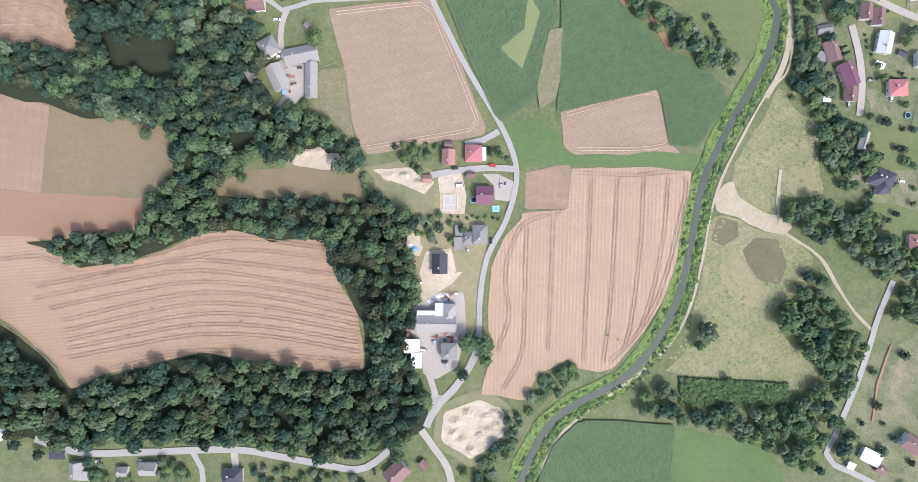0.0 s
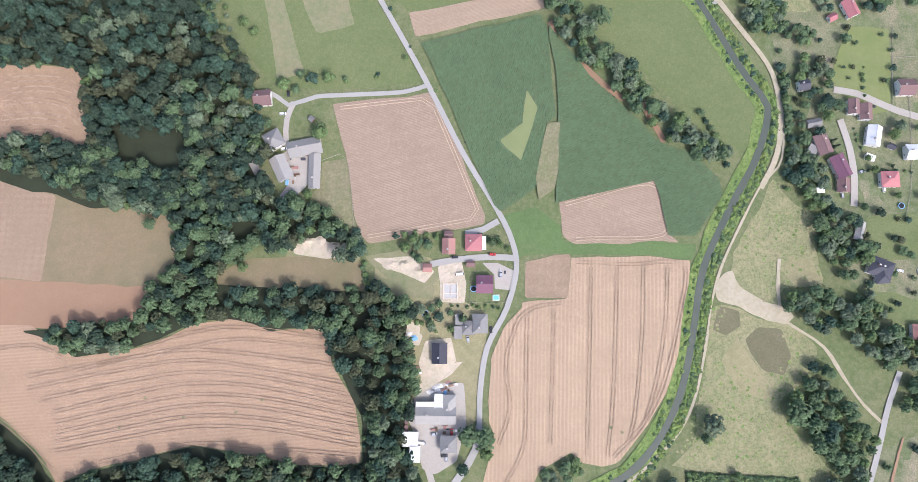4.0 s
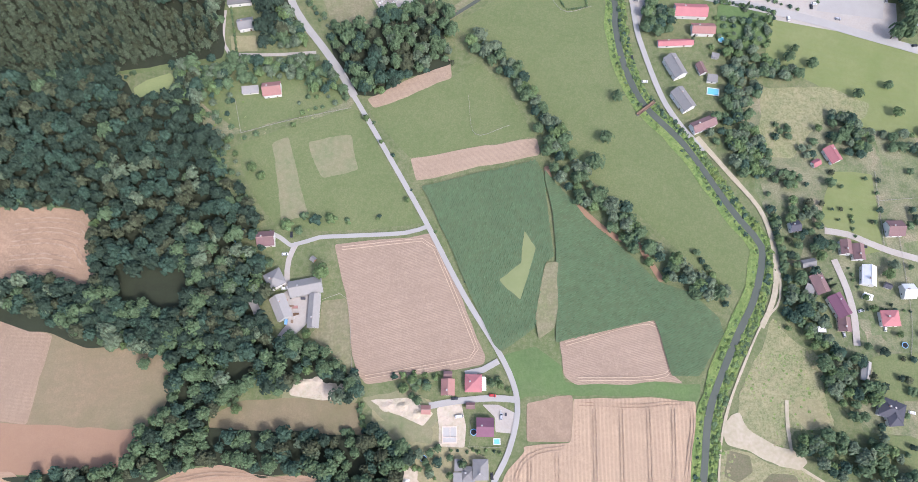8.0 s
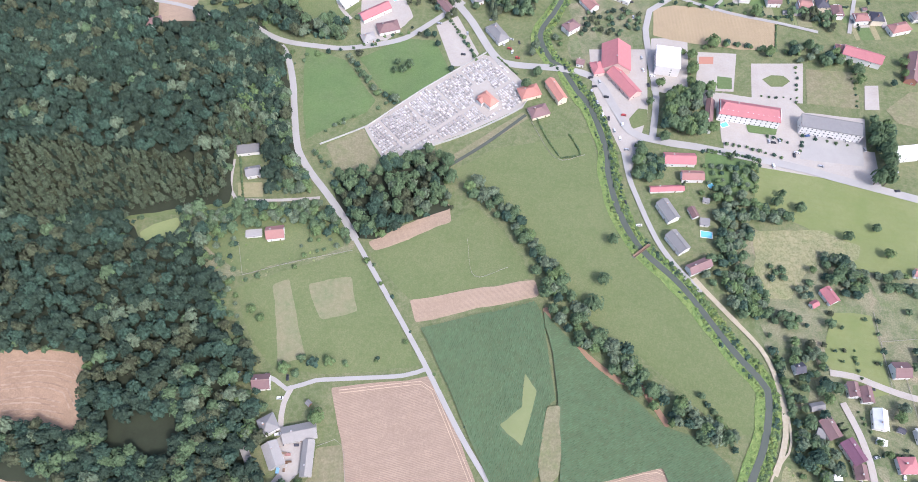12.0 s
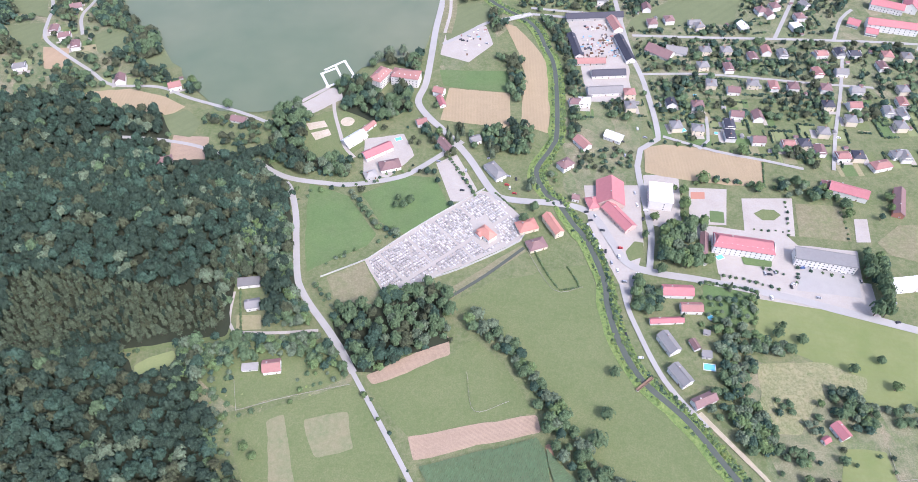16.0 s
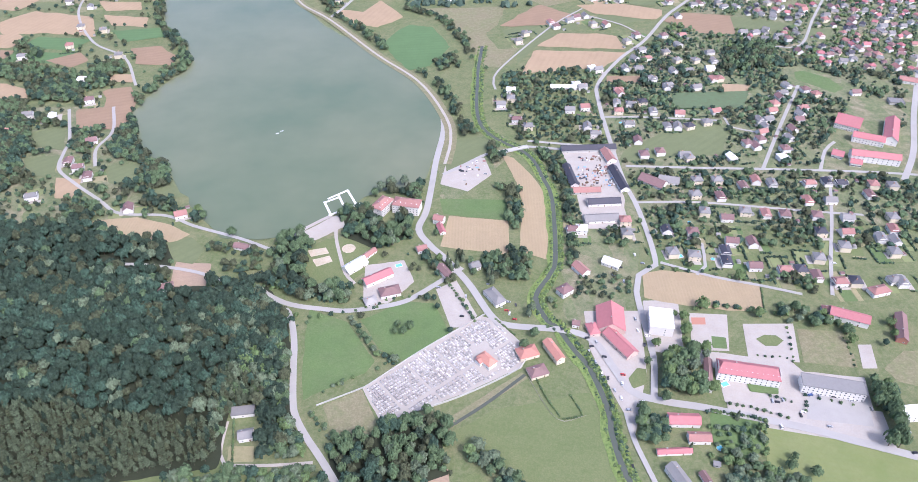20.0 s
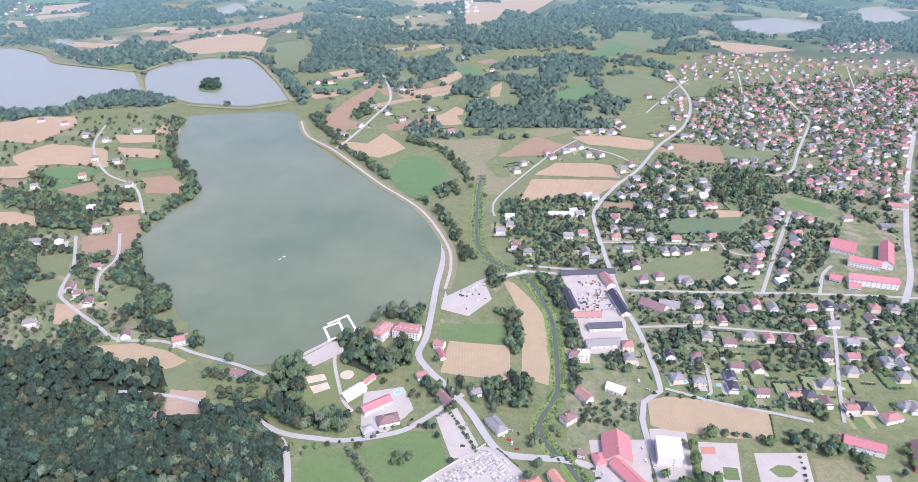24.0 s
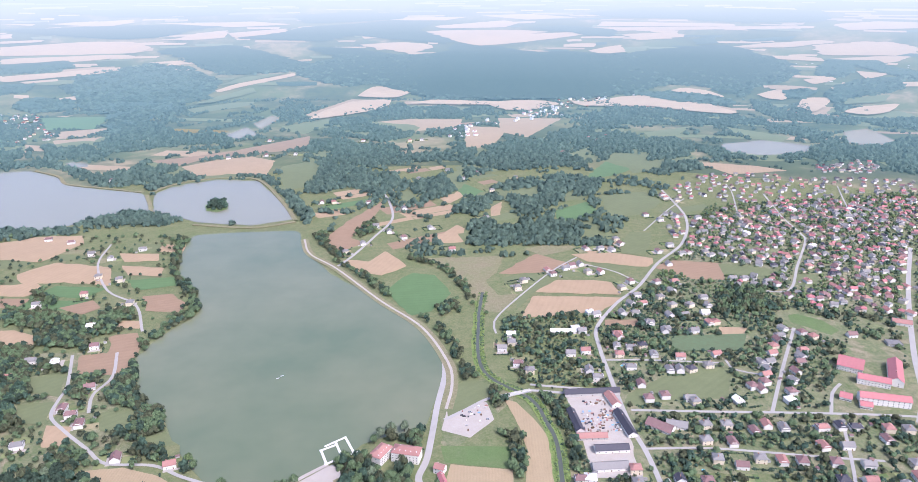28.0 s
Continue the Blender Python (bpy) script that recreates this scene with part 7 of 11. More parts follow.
row_of_buildings([(240.6, 370.8, 48.3, 15, -12, 3, 5, 4, 0)], "long white building with a pinkish mansard roof", "public building", "public_building", 12, bays=12, dormers=12)
row_of_buildings([(303.5, 355.3, 47.3, 13, -13, 3, 2, 2, 0)], "long white school block with a flat grey roof", "school", "school_block", 12, bays=14)
row_of_buildings([(208.9, 371.0, 32.6, 6, -105, 1.3, 1, 0, 0), (353.2, 434.8, 32.0, 12, -24, 2, 5, 0, 0), (338.4, 444.2, 9.1, 9, -10, 1.3, 0, 1, 0), (393.4, 421.1, 33.6, 9, -114, 1.5, 1, 0, 4), (396.4, 468.2, 18.3, 10, 14, 1.6, 0, 1, 0), (418.3, 483.2, 12.0, 9, 11, 1.6, 2, 1, 0), (360.5, 330.8, 24.6, 11, 6, 2, 3, 2, 0), (109.3, 430.6, 6.2, 6, -14, 1.3, 1, 0, 0)], windows=8)
row_of_buildings([(-47.1, 603.2, 28.8, 15, -13, 3.6, 0, 1, 0), (-73.6, 603.4, 23.6, 14, 61, 3.4, 0, 1, 0)], "white lakeside manor house with a red hipped roof", "manor", "manor", 12, bays=8, dormers=5)
row_of_buildings([(-93.7, 511.4, 23.1, 12, 44, 1.2, 3, 0, 0)], "white hall of the sports ground", "hall", "hall", 8)
row_of_buildings([(-81.6, 529.0, 16.2, 6, 50, 1, 0, 0, 0), (-209.4, 541.8, 16.2, 8, -17, 1, 1, 0, 0), (-12.8, 581.8, 10.6, 9, -23, 2, 0, 0, 0), (-29.9, 535.0, 9.8, 8, 21, 1.4, 0, 0, 0), (-267.5, 482.8, 13.7, 9, 20, 1.3, 1, 1, 0), (-10.6, 567.6, 15.2, 6, -74, 1, 5, 0, 0)])
# workshops in the town
row_of_buildings([(165.8, 721.6, 65.8, 11, 3, 1.3, 4, 0, 2), (136.3, 663.4, 42.2, 9, -84, 1.2, 4, 0, 0), (189.9, 656.1, 46.5, 10, -82, 1.4, 4, 0, 0), (149.2, 634.8, 32.3, 10, 1, 1, 0, 0, 2), (165.3, 612.3, 35.6, 11, 3, 1.3, 4, 0, 0), (157.6, 583.4, 36.0, 12, 4, 1.2, 2, 0, 0), (186.7, 704.3, 25.5, 11, -79, 1.3, 0, 0, 0)], "long workshop hall with a dark roof", "workshop", "workshop", 8, bays=5)
row_of_buildings([(227.6, 650.5, 28.9, 16, -40, 1.2, 1, 0, 0), (246.2, 653.0, 22.4, 13, -16, 1.2, 2, 0, 0), (155.6, 511.5, 16.9, 10, -31, 1.4, 3, 0, 0), (156.8, 882.5, 35.4, 8, -3, 0.9, 3, 0, 0)], "low hall among the houses", "hall", "hall", 8, bays=4)
# large school
row_of_buildings([(503.8, 774.1, 28.6, 26, -33, 2.4, 5, 0, 0), (510.5, 734.7, 35.4, 13, -25, 2.6, 5, 0, 0), (498.2, 692.3, 53.5, 13, -15, 3, 5, 0, 0), (547.8, 752.6, 58.1, 16, -119, 2.6, 5, 0, 0), (460.2, 703.4, 12.7, 12, -32, 1.5, 5, 0, 0), (473.3, 685.1, 12.4, 10, -19, 1.5, 5, 0, 0)], "large school wing with a pinkish-red roof", "school", "school_wing", 12, bays=10)
row_of_buildings([(642.8, 893.5, 24.3, 12, -24, 1.5, 0, 0, 0), (595.6, 833.8, 18.3, 14, -12, 1.2, 2, 2, 2)], "hall with a red roof beside the road", "hall", "hall", 8, bays=4)

# ---- town houses: a few patterns, many times ----
TOWN_RNG = random.Random(4)
PATTERNS = {}
for rc in range(5):
    PATTERNS[rc] = []
    for n, (l, w, st, kind, wc) in enumerate([(12.2, 9.6, 1.6, "gable", 0), (11.2, 10.4, 2, "hip", 0 if rc % 2 else 1), (12.8, 9.4, 1.7, "half", 0)]):
        ob = building(l, w, st, kind, ROOFS[rc], WALLS[wc], 0.62 if kind == "gable" else 0.5, windows=7, bays=2, plain=True, at=(-2600 + 30 * n, -380 - 20 * rc, 0), group="town houses")
        PATTERNS[rc].append((ob, l, w))
USED = set()


def town(rows, lean=0):
    for x, y, rc in rows:
        n = TOWN_RNG.randrange(3)
        ob, l, w = PATTERNS[rc][n]
        deg = lean + TOWN_RNG.choice((0, 90, 180, 270)) + TOWN_RNG.uniform(-6, 6)
        m = pose(x, y, 0, 0, 0, deg)
        if (rc, n) in USED:
            copy_thing(ob, m)
        else:
            USED.add((rc, n))
            ob.matrix_basis = m
        take_house(x, y, l, w, deg)
        c, q = math.cos(radians(deg)), math.sin(radians(deg))
        HOUSES.append((x, y, l, w, c, q))


HOUSES = []
town([(82.9, 872.0, 3), (81.3, 847.8, 2), (67.3, 832.3, 2), (98.0, 773.0, 2), (84.9, 791.7, 1), (156.5, 816.0, 2), (177.1, 823.4, 0), (172.6, 772.2, 2), (180.2, 755.4, 2), (230.2, 870.3, 0), (221.3, 833.6, 2), (219.5, 810.8, 0), (239.8, 830.3, 2), (255.9, 834.8, 4), (264.4, 810.3, 2), (284.5, 903.4, 2), (298.8, 877.8, 2), (297.3, 803.9, 0), (226.8, 778.6, 2), (273.3, 771.0, 2), (286.4, 770.8, 2), (228.8, 737.4, 1), (229.3, 705.1, 1), (249.8, 711.1, 1), (277.2, 704.5, 2)])
town([(378.6, 902.3, 0), (339.8, 877.3, 2), (345.9, 809.3, 0), (326.0, 780.3, 2), (300.8, 770.7, 4), (466.2, 880.9, 2), (452.4, 859.6, 2), (444.0, 846.8, 1), (429.8, 828.1, 0), (419.8, 810.0, 0), (486.6, 867.3, 1), (495.7, 854.2, 0), (463.8, 817.0, 0), (453.9, 800.6, 2), (445.6, 786.1, 1), (394.9, 786.7, 2), (407.1, 788.0, 2), (397.3, 769.5, 2), (388.3, 755.7, 0), (379.7, 738.2, 1), (369.0, 722.6, 1), (360.6, 729.2, 1), (428.8, 762.2, 1), (416.5, 741.8, 2), (401.6, 715.7, 1), (391.5, 696.9, 3), (331.5, 697.6, 3), (281.1, 698.2, 2)], 14)
town([(277.0, 650.7, 2), (299.8, 650.4, 2), (343.5, 649.9, 0), (359.9, 644.0, 2), (325.7, 638.8, 1), (402.1, 643.5, 0), (422.5, 645.5, 4), (437.9, 643.1, 4), (472.1, 639.3, 0), (492.4, 636.8, 2), (459.4, 620.7, 1), (267.8, 623.0, 2), (294.3, 619.4, 1), (386.6, 610.9, 0), (411.8, 610.6, 2), (552.1, 858.4, 1), (181.7, 577.4, 0), (178.9, 556.2, 2), (220.9, 562.3, 4), (218.3, 525.3, 2), (134.0, 563.4, 3), (125.1, 563.5, 1)])
town([(269.0, 591.5, 2), (289.5, 581.1, 1), (312.2, 590.9, 2), (332.8, 587.6, 0), (352.4, 585.4, 1), (385.4, 583.0, 1), (416.7, 579.6, 2), (463.8, 579.0, 2), (378.0, 555.7, 4), (404.8, 555.3, 0), (392.3, 532.2, 2), (454.8, 559.5, 0), (447.3, 540.7, 2), (437.7, 522.7, 2), (246.7, 557.2, 1), (282.5, 542.7, 1), (302.3, 539.7, 1), (271.1, 527.4, 4), (267.7, 511.5, 4), (238.6, 520.6, 2), (292.8, 504.3, 1), (320.1, 498.1, 0), (334.7, 497.9, 4), (346.7, 489.4, 1), (359.3, 514.8, 2), (365.7, 480.9, 0), (379.5, 480.7, 4), (423.7, 480.2, 2), (435.2, 545.5, 2)], -4)
town([(119.8, 1064.4, 2), (106.6, 1035.4, 2), (165.3, 1110.0, 0), (171.8, 1091.3, 1), (197.4, 1117.3, 2), (209.6, 1130.7, 1), (225.8, 1135.9, 2), (232.7, 1100.5, 2), (254.5, 1100.0, 0), (250.0, 1215.1, 1), (276.9, 1214.5, 2), (297.2, 1207.8, 2), (320.2, 1238.9, 1), (317.2, 1265.3, 2), (293.9, 1055.6, 1), (274.2, 1031.7, 2), (336.3, 1052.2, 1), (365.7, 1054.0, 0), (350.7, 1018.2, 2), (290.4, 1001.2, 2), (324.7, 991.4, 2), (274.0, 970.6, 2), (291.9, 970.2, 0), (334.8, 962.8, 2), (361.4, 962.2, 2), (205.4, 938.5, 3), (213.3, 934.3, 2)], 20)
town([(253.2, 937.5, 2), (272.3, 937.1, 2), (320.5, 927.9, 2), (342.0, 927.5, 2), (374.8, 934.9, 3), (391.1, 989.9, 2), (388.1, 961.6, 2), (283.7, 903.2, 2), (302.2, 883.9, 2), (339.4, 877.6, 2), (369.8, 901.4, 0), (230.7, 861.8, 0), (175.1, 886.6, 3), (182.5, 880.9, 2), (496, 1549, 0), (496, 1573, 1), (516, 1525, 2), (519.9, 1395.6, 2), (501.1, 1302.2, 2), (451.5, 1235.8, 0), (419.3, 1183.6, 2), (431.7, 1189.3, 1), (463.4, 1188.6, 2), (380.3, 1132.4, 2), (411.4, 1230.3, 2), (380.4, 1196.6, 1), (478.5, 1408.6, 2), (437.8, 1385.7, 2), (415.8, 1418.3, 1)], 10)
town([(569, 1415, 0), (574, 1394, 0), (566.5, 1355.6, 1), (608, 1393, 2), (594.8, 1336.1, 2), (581.8, 1293.2, 3), (653, 1392, 0), (648, 1365, 1), (706, 1475, 1), (694, 1432, 1), (750, 1474, 0), (743, 1443, 3), (732, 1390, 1), (714.8, 1314.9, 2), (704.1, 1279.9, 1), (666, 1521, 1), (639.8, 1316.7, 2), (606.9, 1265.1, 0), (627.7, 1247.9, 2), (650.9, 1237.6, 2), (548.7, 1259.8, 1), (516.5, 1202.6, 2), (489.9, 1173.0, 2), (468.9, 1173.5, 2), (548.0, 1186.6, 2), (552.0, 1156.9, 0), (517.7, 1149.0, 1), (598.5, 1155.8, 0), (583.5, 1133.3, 2), (673.3, 1214.6, 3)], 25)
town([(725.0, 1213.4, 0), (651.8, 1169.2, 1), (627.2, 1132.3, 2), (617.3, 1113.2, 0), (686.3, 1153.8, 0), (659.7, 1106.8, 1), (737.3, 1255.3, 2), (804, 1271, 2), (807.8, 1220.9, 2), (840.1, 1210.7, 2), (822.2, 1180.2, 1), (802.9, 1151.1, 1), (783.4, 1123.2, 0), (763.1, 1088.4, 1), (721.7, 1051.0, 0), (728.7, 1021.7, 0), (715.4, 1111.0, 2), (699.2, 1084.6, 2), (687.5, 1059.2, 2), (527.9, 1038.1, 1), (518.7, 1050.5, 2), (485.2, 1063.8, 2), (465.9, 1064.2, 2), (583.6, 1049.1, 0), (526.5, 991.5, 1), (566.8, 979.4, 1), (583.3, 994.7, 1), (623.3, 1000.7, 1), (639.0, 977.9, 0), (646.8, 935.1, 0)], 10)
town([(689.4, 965.8, 2), (675.6, 924.3, 0), (899, 1427, 2), (935, 1447, 1), (889, 1386, 0), (907, 1386, 1), (920, 1347, 2), (832, 1349, 1), (844, 1338, 0), (799, 1331, 2), (766, 1325, 1), (820, 1408, 2), (790, 1409, 0), (828, 1388, 2), (831, 1441, 1), (853, 1399, 2), (868, 1440, 3), (899, 1440, 2), (868, 1311, 1)], 30)
town([(-658.9, 1212.1, 2), (-613.7, 1187.5, 2), (-594.0, 1099.7, 2), (-553.3, 1086.1, 2), (-582.3, 1026.7, 0), (-494.7, 991.5, 2), (-517.2, 910.8, 3), (-482.7, 850.8, 1), (-546.5, 812.5, 2), (-513.3, 807.2, 3), (-550.5, 770.0, 0), (-438.8, 746.5, 1), (-448.0, 700.1, 1), (-431.9, 687.3, 1), (-413.5, 668.8, 1), (-459.5, 629.9, 2), (-345.6, 606.6, 1), (-286.2, 595.3, 0), (-637.1, 990.0, 2), (-574.8, 1234.8, 2), (-781, 1294, 1), (-728.4, 1276.3, 1)], 15)
town([(-292, 1537, 1), (-265, 1536, 0), (-185, 1533, 1), (-152.4, 1361.6, 2), (-121.8, 1323.2, 2), (-90.5, 1286.7, 1), (-102.2, 1484.3, 2), (-40.7, 1346.6, 2), (2.5, 1217.7, 0), (-193.3, 1207.9, 2), (-166.5, 1255.1, 2), (-80, 1743, 2), (-5, 1835, 2), (32, 1739, 2), (72, 1800, 1), (100, 1624, 2), (75.1, 1405.7, 2), (-867, 1754, 1), (-642, 2002, 2), (-540, 2037, 1)], 15)
for n, (x, y) in enumerate([(168, 1746), (334, 2042), (454, 2261), (472, 2212), (517, 2288), (-128, 2237), (-91, 2255), (-280, 2244), (-584, 2257), (-457, 2050), (-1373, 2391), (-1588, 2630), (-1574, 2569), (-1565, 2667), (-1265, 2335)]):
    town([(x, y, (2, 1, 0)[n % 3])])


def distant_houses():
    """The small far houses of the town's edge and of villages beyond, white walls and bright roofs."""
    rng = np.random.default_rng(3)
    pts = np.concatenate([free(scatter([(463, 1488), (513.4, 1366.2), (615, 1485), (1073, 1519), (698.8, 904.5), (643.9, 945.6), (542.1, 917.3), (539.6, 990.5), (503.1, 1013.8), (455.8, 1038.2), (502.3, 1183.3), (453.9, 1214.5), (433.9, 1296.2)], 25, rng)), free(scatter([(546, 1650), (676, 1774), (808, 1757), (1171, 1684), (951, 1339), (773, 1384), (640, 1519), (521, 1523)], 31, rng)), free(scatter([(990, 1847), (1171, 1911), (1159, 1808), (1088, 1765), (970, 1776)], 24, rng)),
                          free(scatter([(833, 3103), (1092, 2952), (1015, 2801), (774, 2873)], 40, rng))[::2], free(scatter([(427, 3161), (721, 3182), (669, 2942), (408, 2831)], 40, rng))[::3], free(scatter([(1324, 2861), (1493, 2637), (1355, 2456), (1253, 2648)], 50, rng))[::2], free(scatter([(-1818, 2868), (-1649, 2860), (-1290, 2307), (-1391, 2217)], 40, rng))[::2]])
    V, F, I = [], [], []
    k = 0
    for x, y in pts:
        l, w, h = rng.uniform(8, 11), rng.uniform(7, 9), rng.uniform(3.4, 5.6)
        rs, top = roof_shape("gable" if rng.random() < 0.6 else "hip", l, w, h, 0.62)
        bx = Shape().box(-l / 2, -w / 2, 0, l / 2, w / 2, h)
        a = rng.uniform(0, 3.14)
        c, s = math.cos(a), math.sin(a)
        col = int(rng.choice([1, 2, 3, 4, 5], p=[0.15, 0.2, 0.36, 0.08, 0.21]))
        for shp, m in ((bx, int(rng.choice([0, 0, 6, 7]))), (rs, col)):
            V += [(x + c * u - s * v, y + s * u + c * v, z) for u, v, z in shp.v]
            F += [tuple(i + k for i in q) for q in shp.f]
            I += [m] * len(shp.f)
            k += len(shp.v)
        take_house(x, y, l, w, math.degrees(a))
    tagged(new("distant_houses", mesh_from("distant_houses", V, F, [WALLS[0], ROOFS[0], ROOFS[1], ROOFS[2], ROOFS[4], ROOFS[5], WALLS[1], WALLS[2]], I)), "many small far houses with red and grey roofs", "houses", kind="stuff")


distant_houses()


def far_villages():
    """Villages on the rising land, a cluster of small bright houses each."""
    rng = np.random.default_rng(31)
    # far walls and roofs also glow with the painted haze
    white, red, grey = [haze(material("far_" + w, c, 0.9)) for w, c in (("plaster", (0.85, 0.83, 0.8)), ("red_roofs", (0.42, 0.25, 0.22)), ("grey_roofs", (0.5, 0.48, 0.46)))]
    for pts in FAR_VILLAGES:
        V, F, I = [], [], []
        for x, y in scatter(pts, 20 + 0.009 * math.hypot(*np.mean(pts, axis=0)), rng):
            if rng.random() < 0.6:
                continue
            fx, fy, fz = far_fold(x, y)
            g = 0.95 * math.hypot(fx, fy) / math.hypot(x, y)
            l, w, h = rng.uniform(9, 16), rng.uniform(8, 10), rng.uniform(4, 6.5)
            a = rng.uniform(0, 3.14)
            c, q = math.cos(a), math.sin(a)
            for shp, m in ((Shape().box(-l / 2, -w / 2, -1, l / 2, w / 2, h), 0), (roof_shape("gable", l, w, h, 0.6)[0], int(rng.integers(1, 3)))):
                k = len(V)
                V += [(fx + g * (c * u - q * v), fy + g * (q * u + c * v), fz + 1 + g * z) for u, v, z in shp.v]
                F += [tuple(i + k for i in f) for f in shp.f]
                I += [m] * len(shp.f)
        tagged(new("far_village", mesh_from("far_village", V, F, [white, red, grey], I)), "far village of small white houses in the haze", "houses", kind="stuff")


far_villages()


def yards():
    """Paved drives and small sheds in the gardens."""
    rng = np.random.default_rng(12)
    V, F, I = [], [], []
    k = 0
    for x, y, l, w, c, q in HOUSES:
        side = rng.choice([-1, 1])
        a0, a1 = -l / 2 - rng.uniform(0, 3), l / 2 + rng.uniform(0, 4)
        b0, b1 = sorted((side * (w / 2 + 0.3), side * (w / 2 + rng.uniform(3, 6))))
        shapes = [(Shape().box(a0, b0, 0.2, a1, b1, 0.32 + 0.002 * (k % 11)), 0)]
        if rng.random() < 0.6:
            u, v = rng.uniform(-12, 12), -side * (w / 2 + rng.uniform(5, 9))
            shapes.append((Shape().box(u - 2, v - 1.6, 0, u + 2, v + 1.6, 2.1), 1))
            shapes.append((roof_shape("gable", 4, 3.2, 2.1, 0.4, 0.25, 0.1)[0], int(rng.integers(2, 5))))
            sh = shapes[-1][0]
            sh.v = [(p[0] + u, p[1] + v, p[2]) for p in sh.v]
        for shp, m in shapes:
            V += [(x + c * u - q * v, y + q * u + c * v, z) for u, v, z in shp.v]
            F += [tuple(i + k for i in g) for g in shp.f]
            I += [m] * len(shp.f)
            k += len(shp.v)
    tagged(new("garden_sheds_and_drives", mesh_from("garden_sheds_and_drives", V, F, [PAVING, WALLS[2], ROOFS[2], ROOFS[1], ROOFS[6]], I)), "pale paved drives and little sheds in gardens", "yards", kind="stuff")


yards()


def garden_plots():
    """Each house's parcel: a lawn, vegetable beds or bare soil, with hedges along its sides."""
    rng = np.random.default_rng(21)
    V, F, I, hedge = [], [], [], []
    for x, y, l, w, c, q in HOUSES:
        for side in (-1, 1):
            a0, a1 = -rng.uniform(9, 14), rng.uniform(9, 14)
            b0, b1 = side * (w / 2 + 1.0), side * (w / 2 + rng.uniform(9, 20))
            cuts = sorted(rng.uniform(a0, a1, int(rng.integers(0, 3))))
            for u0, u1 in zip([a0] + cuts, cuts + [a1]):
                k = len(V)
                V += [(x + c * u - q * v, y + q * u + c * v, 0.1 + 0.0008 * (k / 4 % 60)) for u, v in ((u0 + 0.4, b0), (u1 - 0.4, b0), (u1 - 0.4, b1), (u0 + 0.4, b1))]
                F.append((k, k + 1, k + 2, k + 3) if side > 0 else (k + 3, k + 2, k + 1, k))
                I.append(int(rng.choice(5, p=[0.3, 0.26, 0.18, 0.14, 0.12])))
            for (u0, v0), (u1, v1) in (((a0, b0), (a0, b1)), ((a1, b0), (a1, b1)), ((a0, b1), (a1, b1))):
                if rng.random() < 0.5:
                    continue
                n = int(math.hypot(u1 - u0, v1 - v0) / 1.7)
                for i in range(n):
                    u, v = u0 + (u1 - u0) * i / n, v0 + (v1 - v0) * i / n
                    hedge.append((x + c * u - q * v, y + q * u + c * v, rng.uniform(0.8, 1.5)))
    tagged(new("garden_plots", mesh_from("garden_plots", V, F, [PALE_LAWN, MEADOW, STRAW, WORN, LUSH], I)), "small lawns and beds of the house gardens", "gardens", kind="structure")
    keep = free(np.array(hedge)[:, :2])
    woods("garden_hedges", [(*p, rng.uniform(0.8, 1.4)) for p in keep], 1.1, 1.9, [LEAF, LEAF_BLUE, LEAF_DARK], "clipped hedges and bushes between gardens", CROWN_FAR, seed=22, trunks=False, squash=1.0, category="hedges")


garden_plots()

# ---- maize in rows ----
def maize(poly, degrees, gap, height, name="maize_field", label="tall dark green maize in close rows", holes=(), seed=0):
    rng = np.random.default_rng(seed)
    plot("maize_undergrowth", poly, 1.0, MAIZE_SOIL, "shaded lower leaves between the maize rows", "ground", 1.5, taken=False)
    c, s = math.cos(radians(degrees)), math.sin(radians(degrees))
    p = np.array([q[:2] for q in poly], float)
    uv = np.stack([p[:, 0] * c + p[:, 1] * s, -p[:, 0] * s + p[:, 1] * c], 1)
    lo, hi = uv.min(0), uv.max(0)
    step = 1.7
    V, F = [], []
    k = 0
    us = np.arange(lo[0], hi[0], step)
    for v in np.arange(lo[1], hi[1], gap):
        x, y = us * c - v * s, us * s + v * c
        ok = inside(poly, x, y)
        for h in holes:
            ok &= ~inside(h, x, y)
        n = len(us)
        side = gap * 0.43
        for i in range(n - 1):
            if not (ok[i] and ok[i + 1]):
                continue
            if rng.random() < 0.02:
                continue
            u0, u1 = us[i] - 0.15, us[i + 1] + 0.15
            hh = height * rng.uniform(0.8, 1.15, 2)
            o = rng.uniform(-0.12, 0.12, 4)
            quad = [(u0, v - side + o[0], 0.9), (u0, v + o[1], hh[0]), (u0, v + side + o[2], 0.9), (u1, v - side + o[3], 0.9), (u1, v + o[0], hh[1]), (u1, v + side + o[1], 0.9)]
            V += [(a * c - b * s, a * s + b * c, z) for a, b, z in quad]
            F += [(k, k + 3, k + 1), (k + 1, k + 3, k + 4), (k + 1, k + 4, k + 2), (k + 2, k + 4, k + 5)]
            k += 6
    tagged(new(name, tri_mesh(name, np.array(V), np.array(F), MAIZE)), label, "maize", kind="stuff")


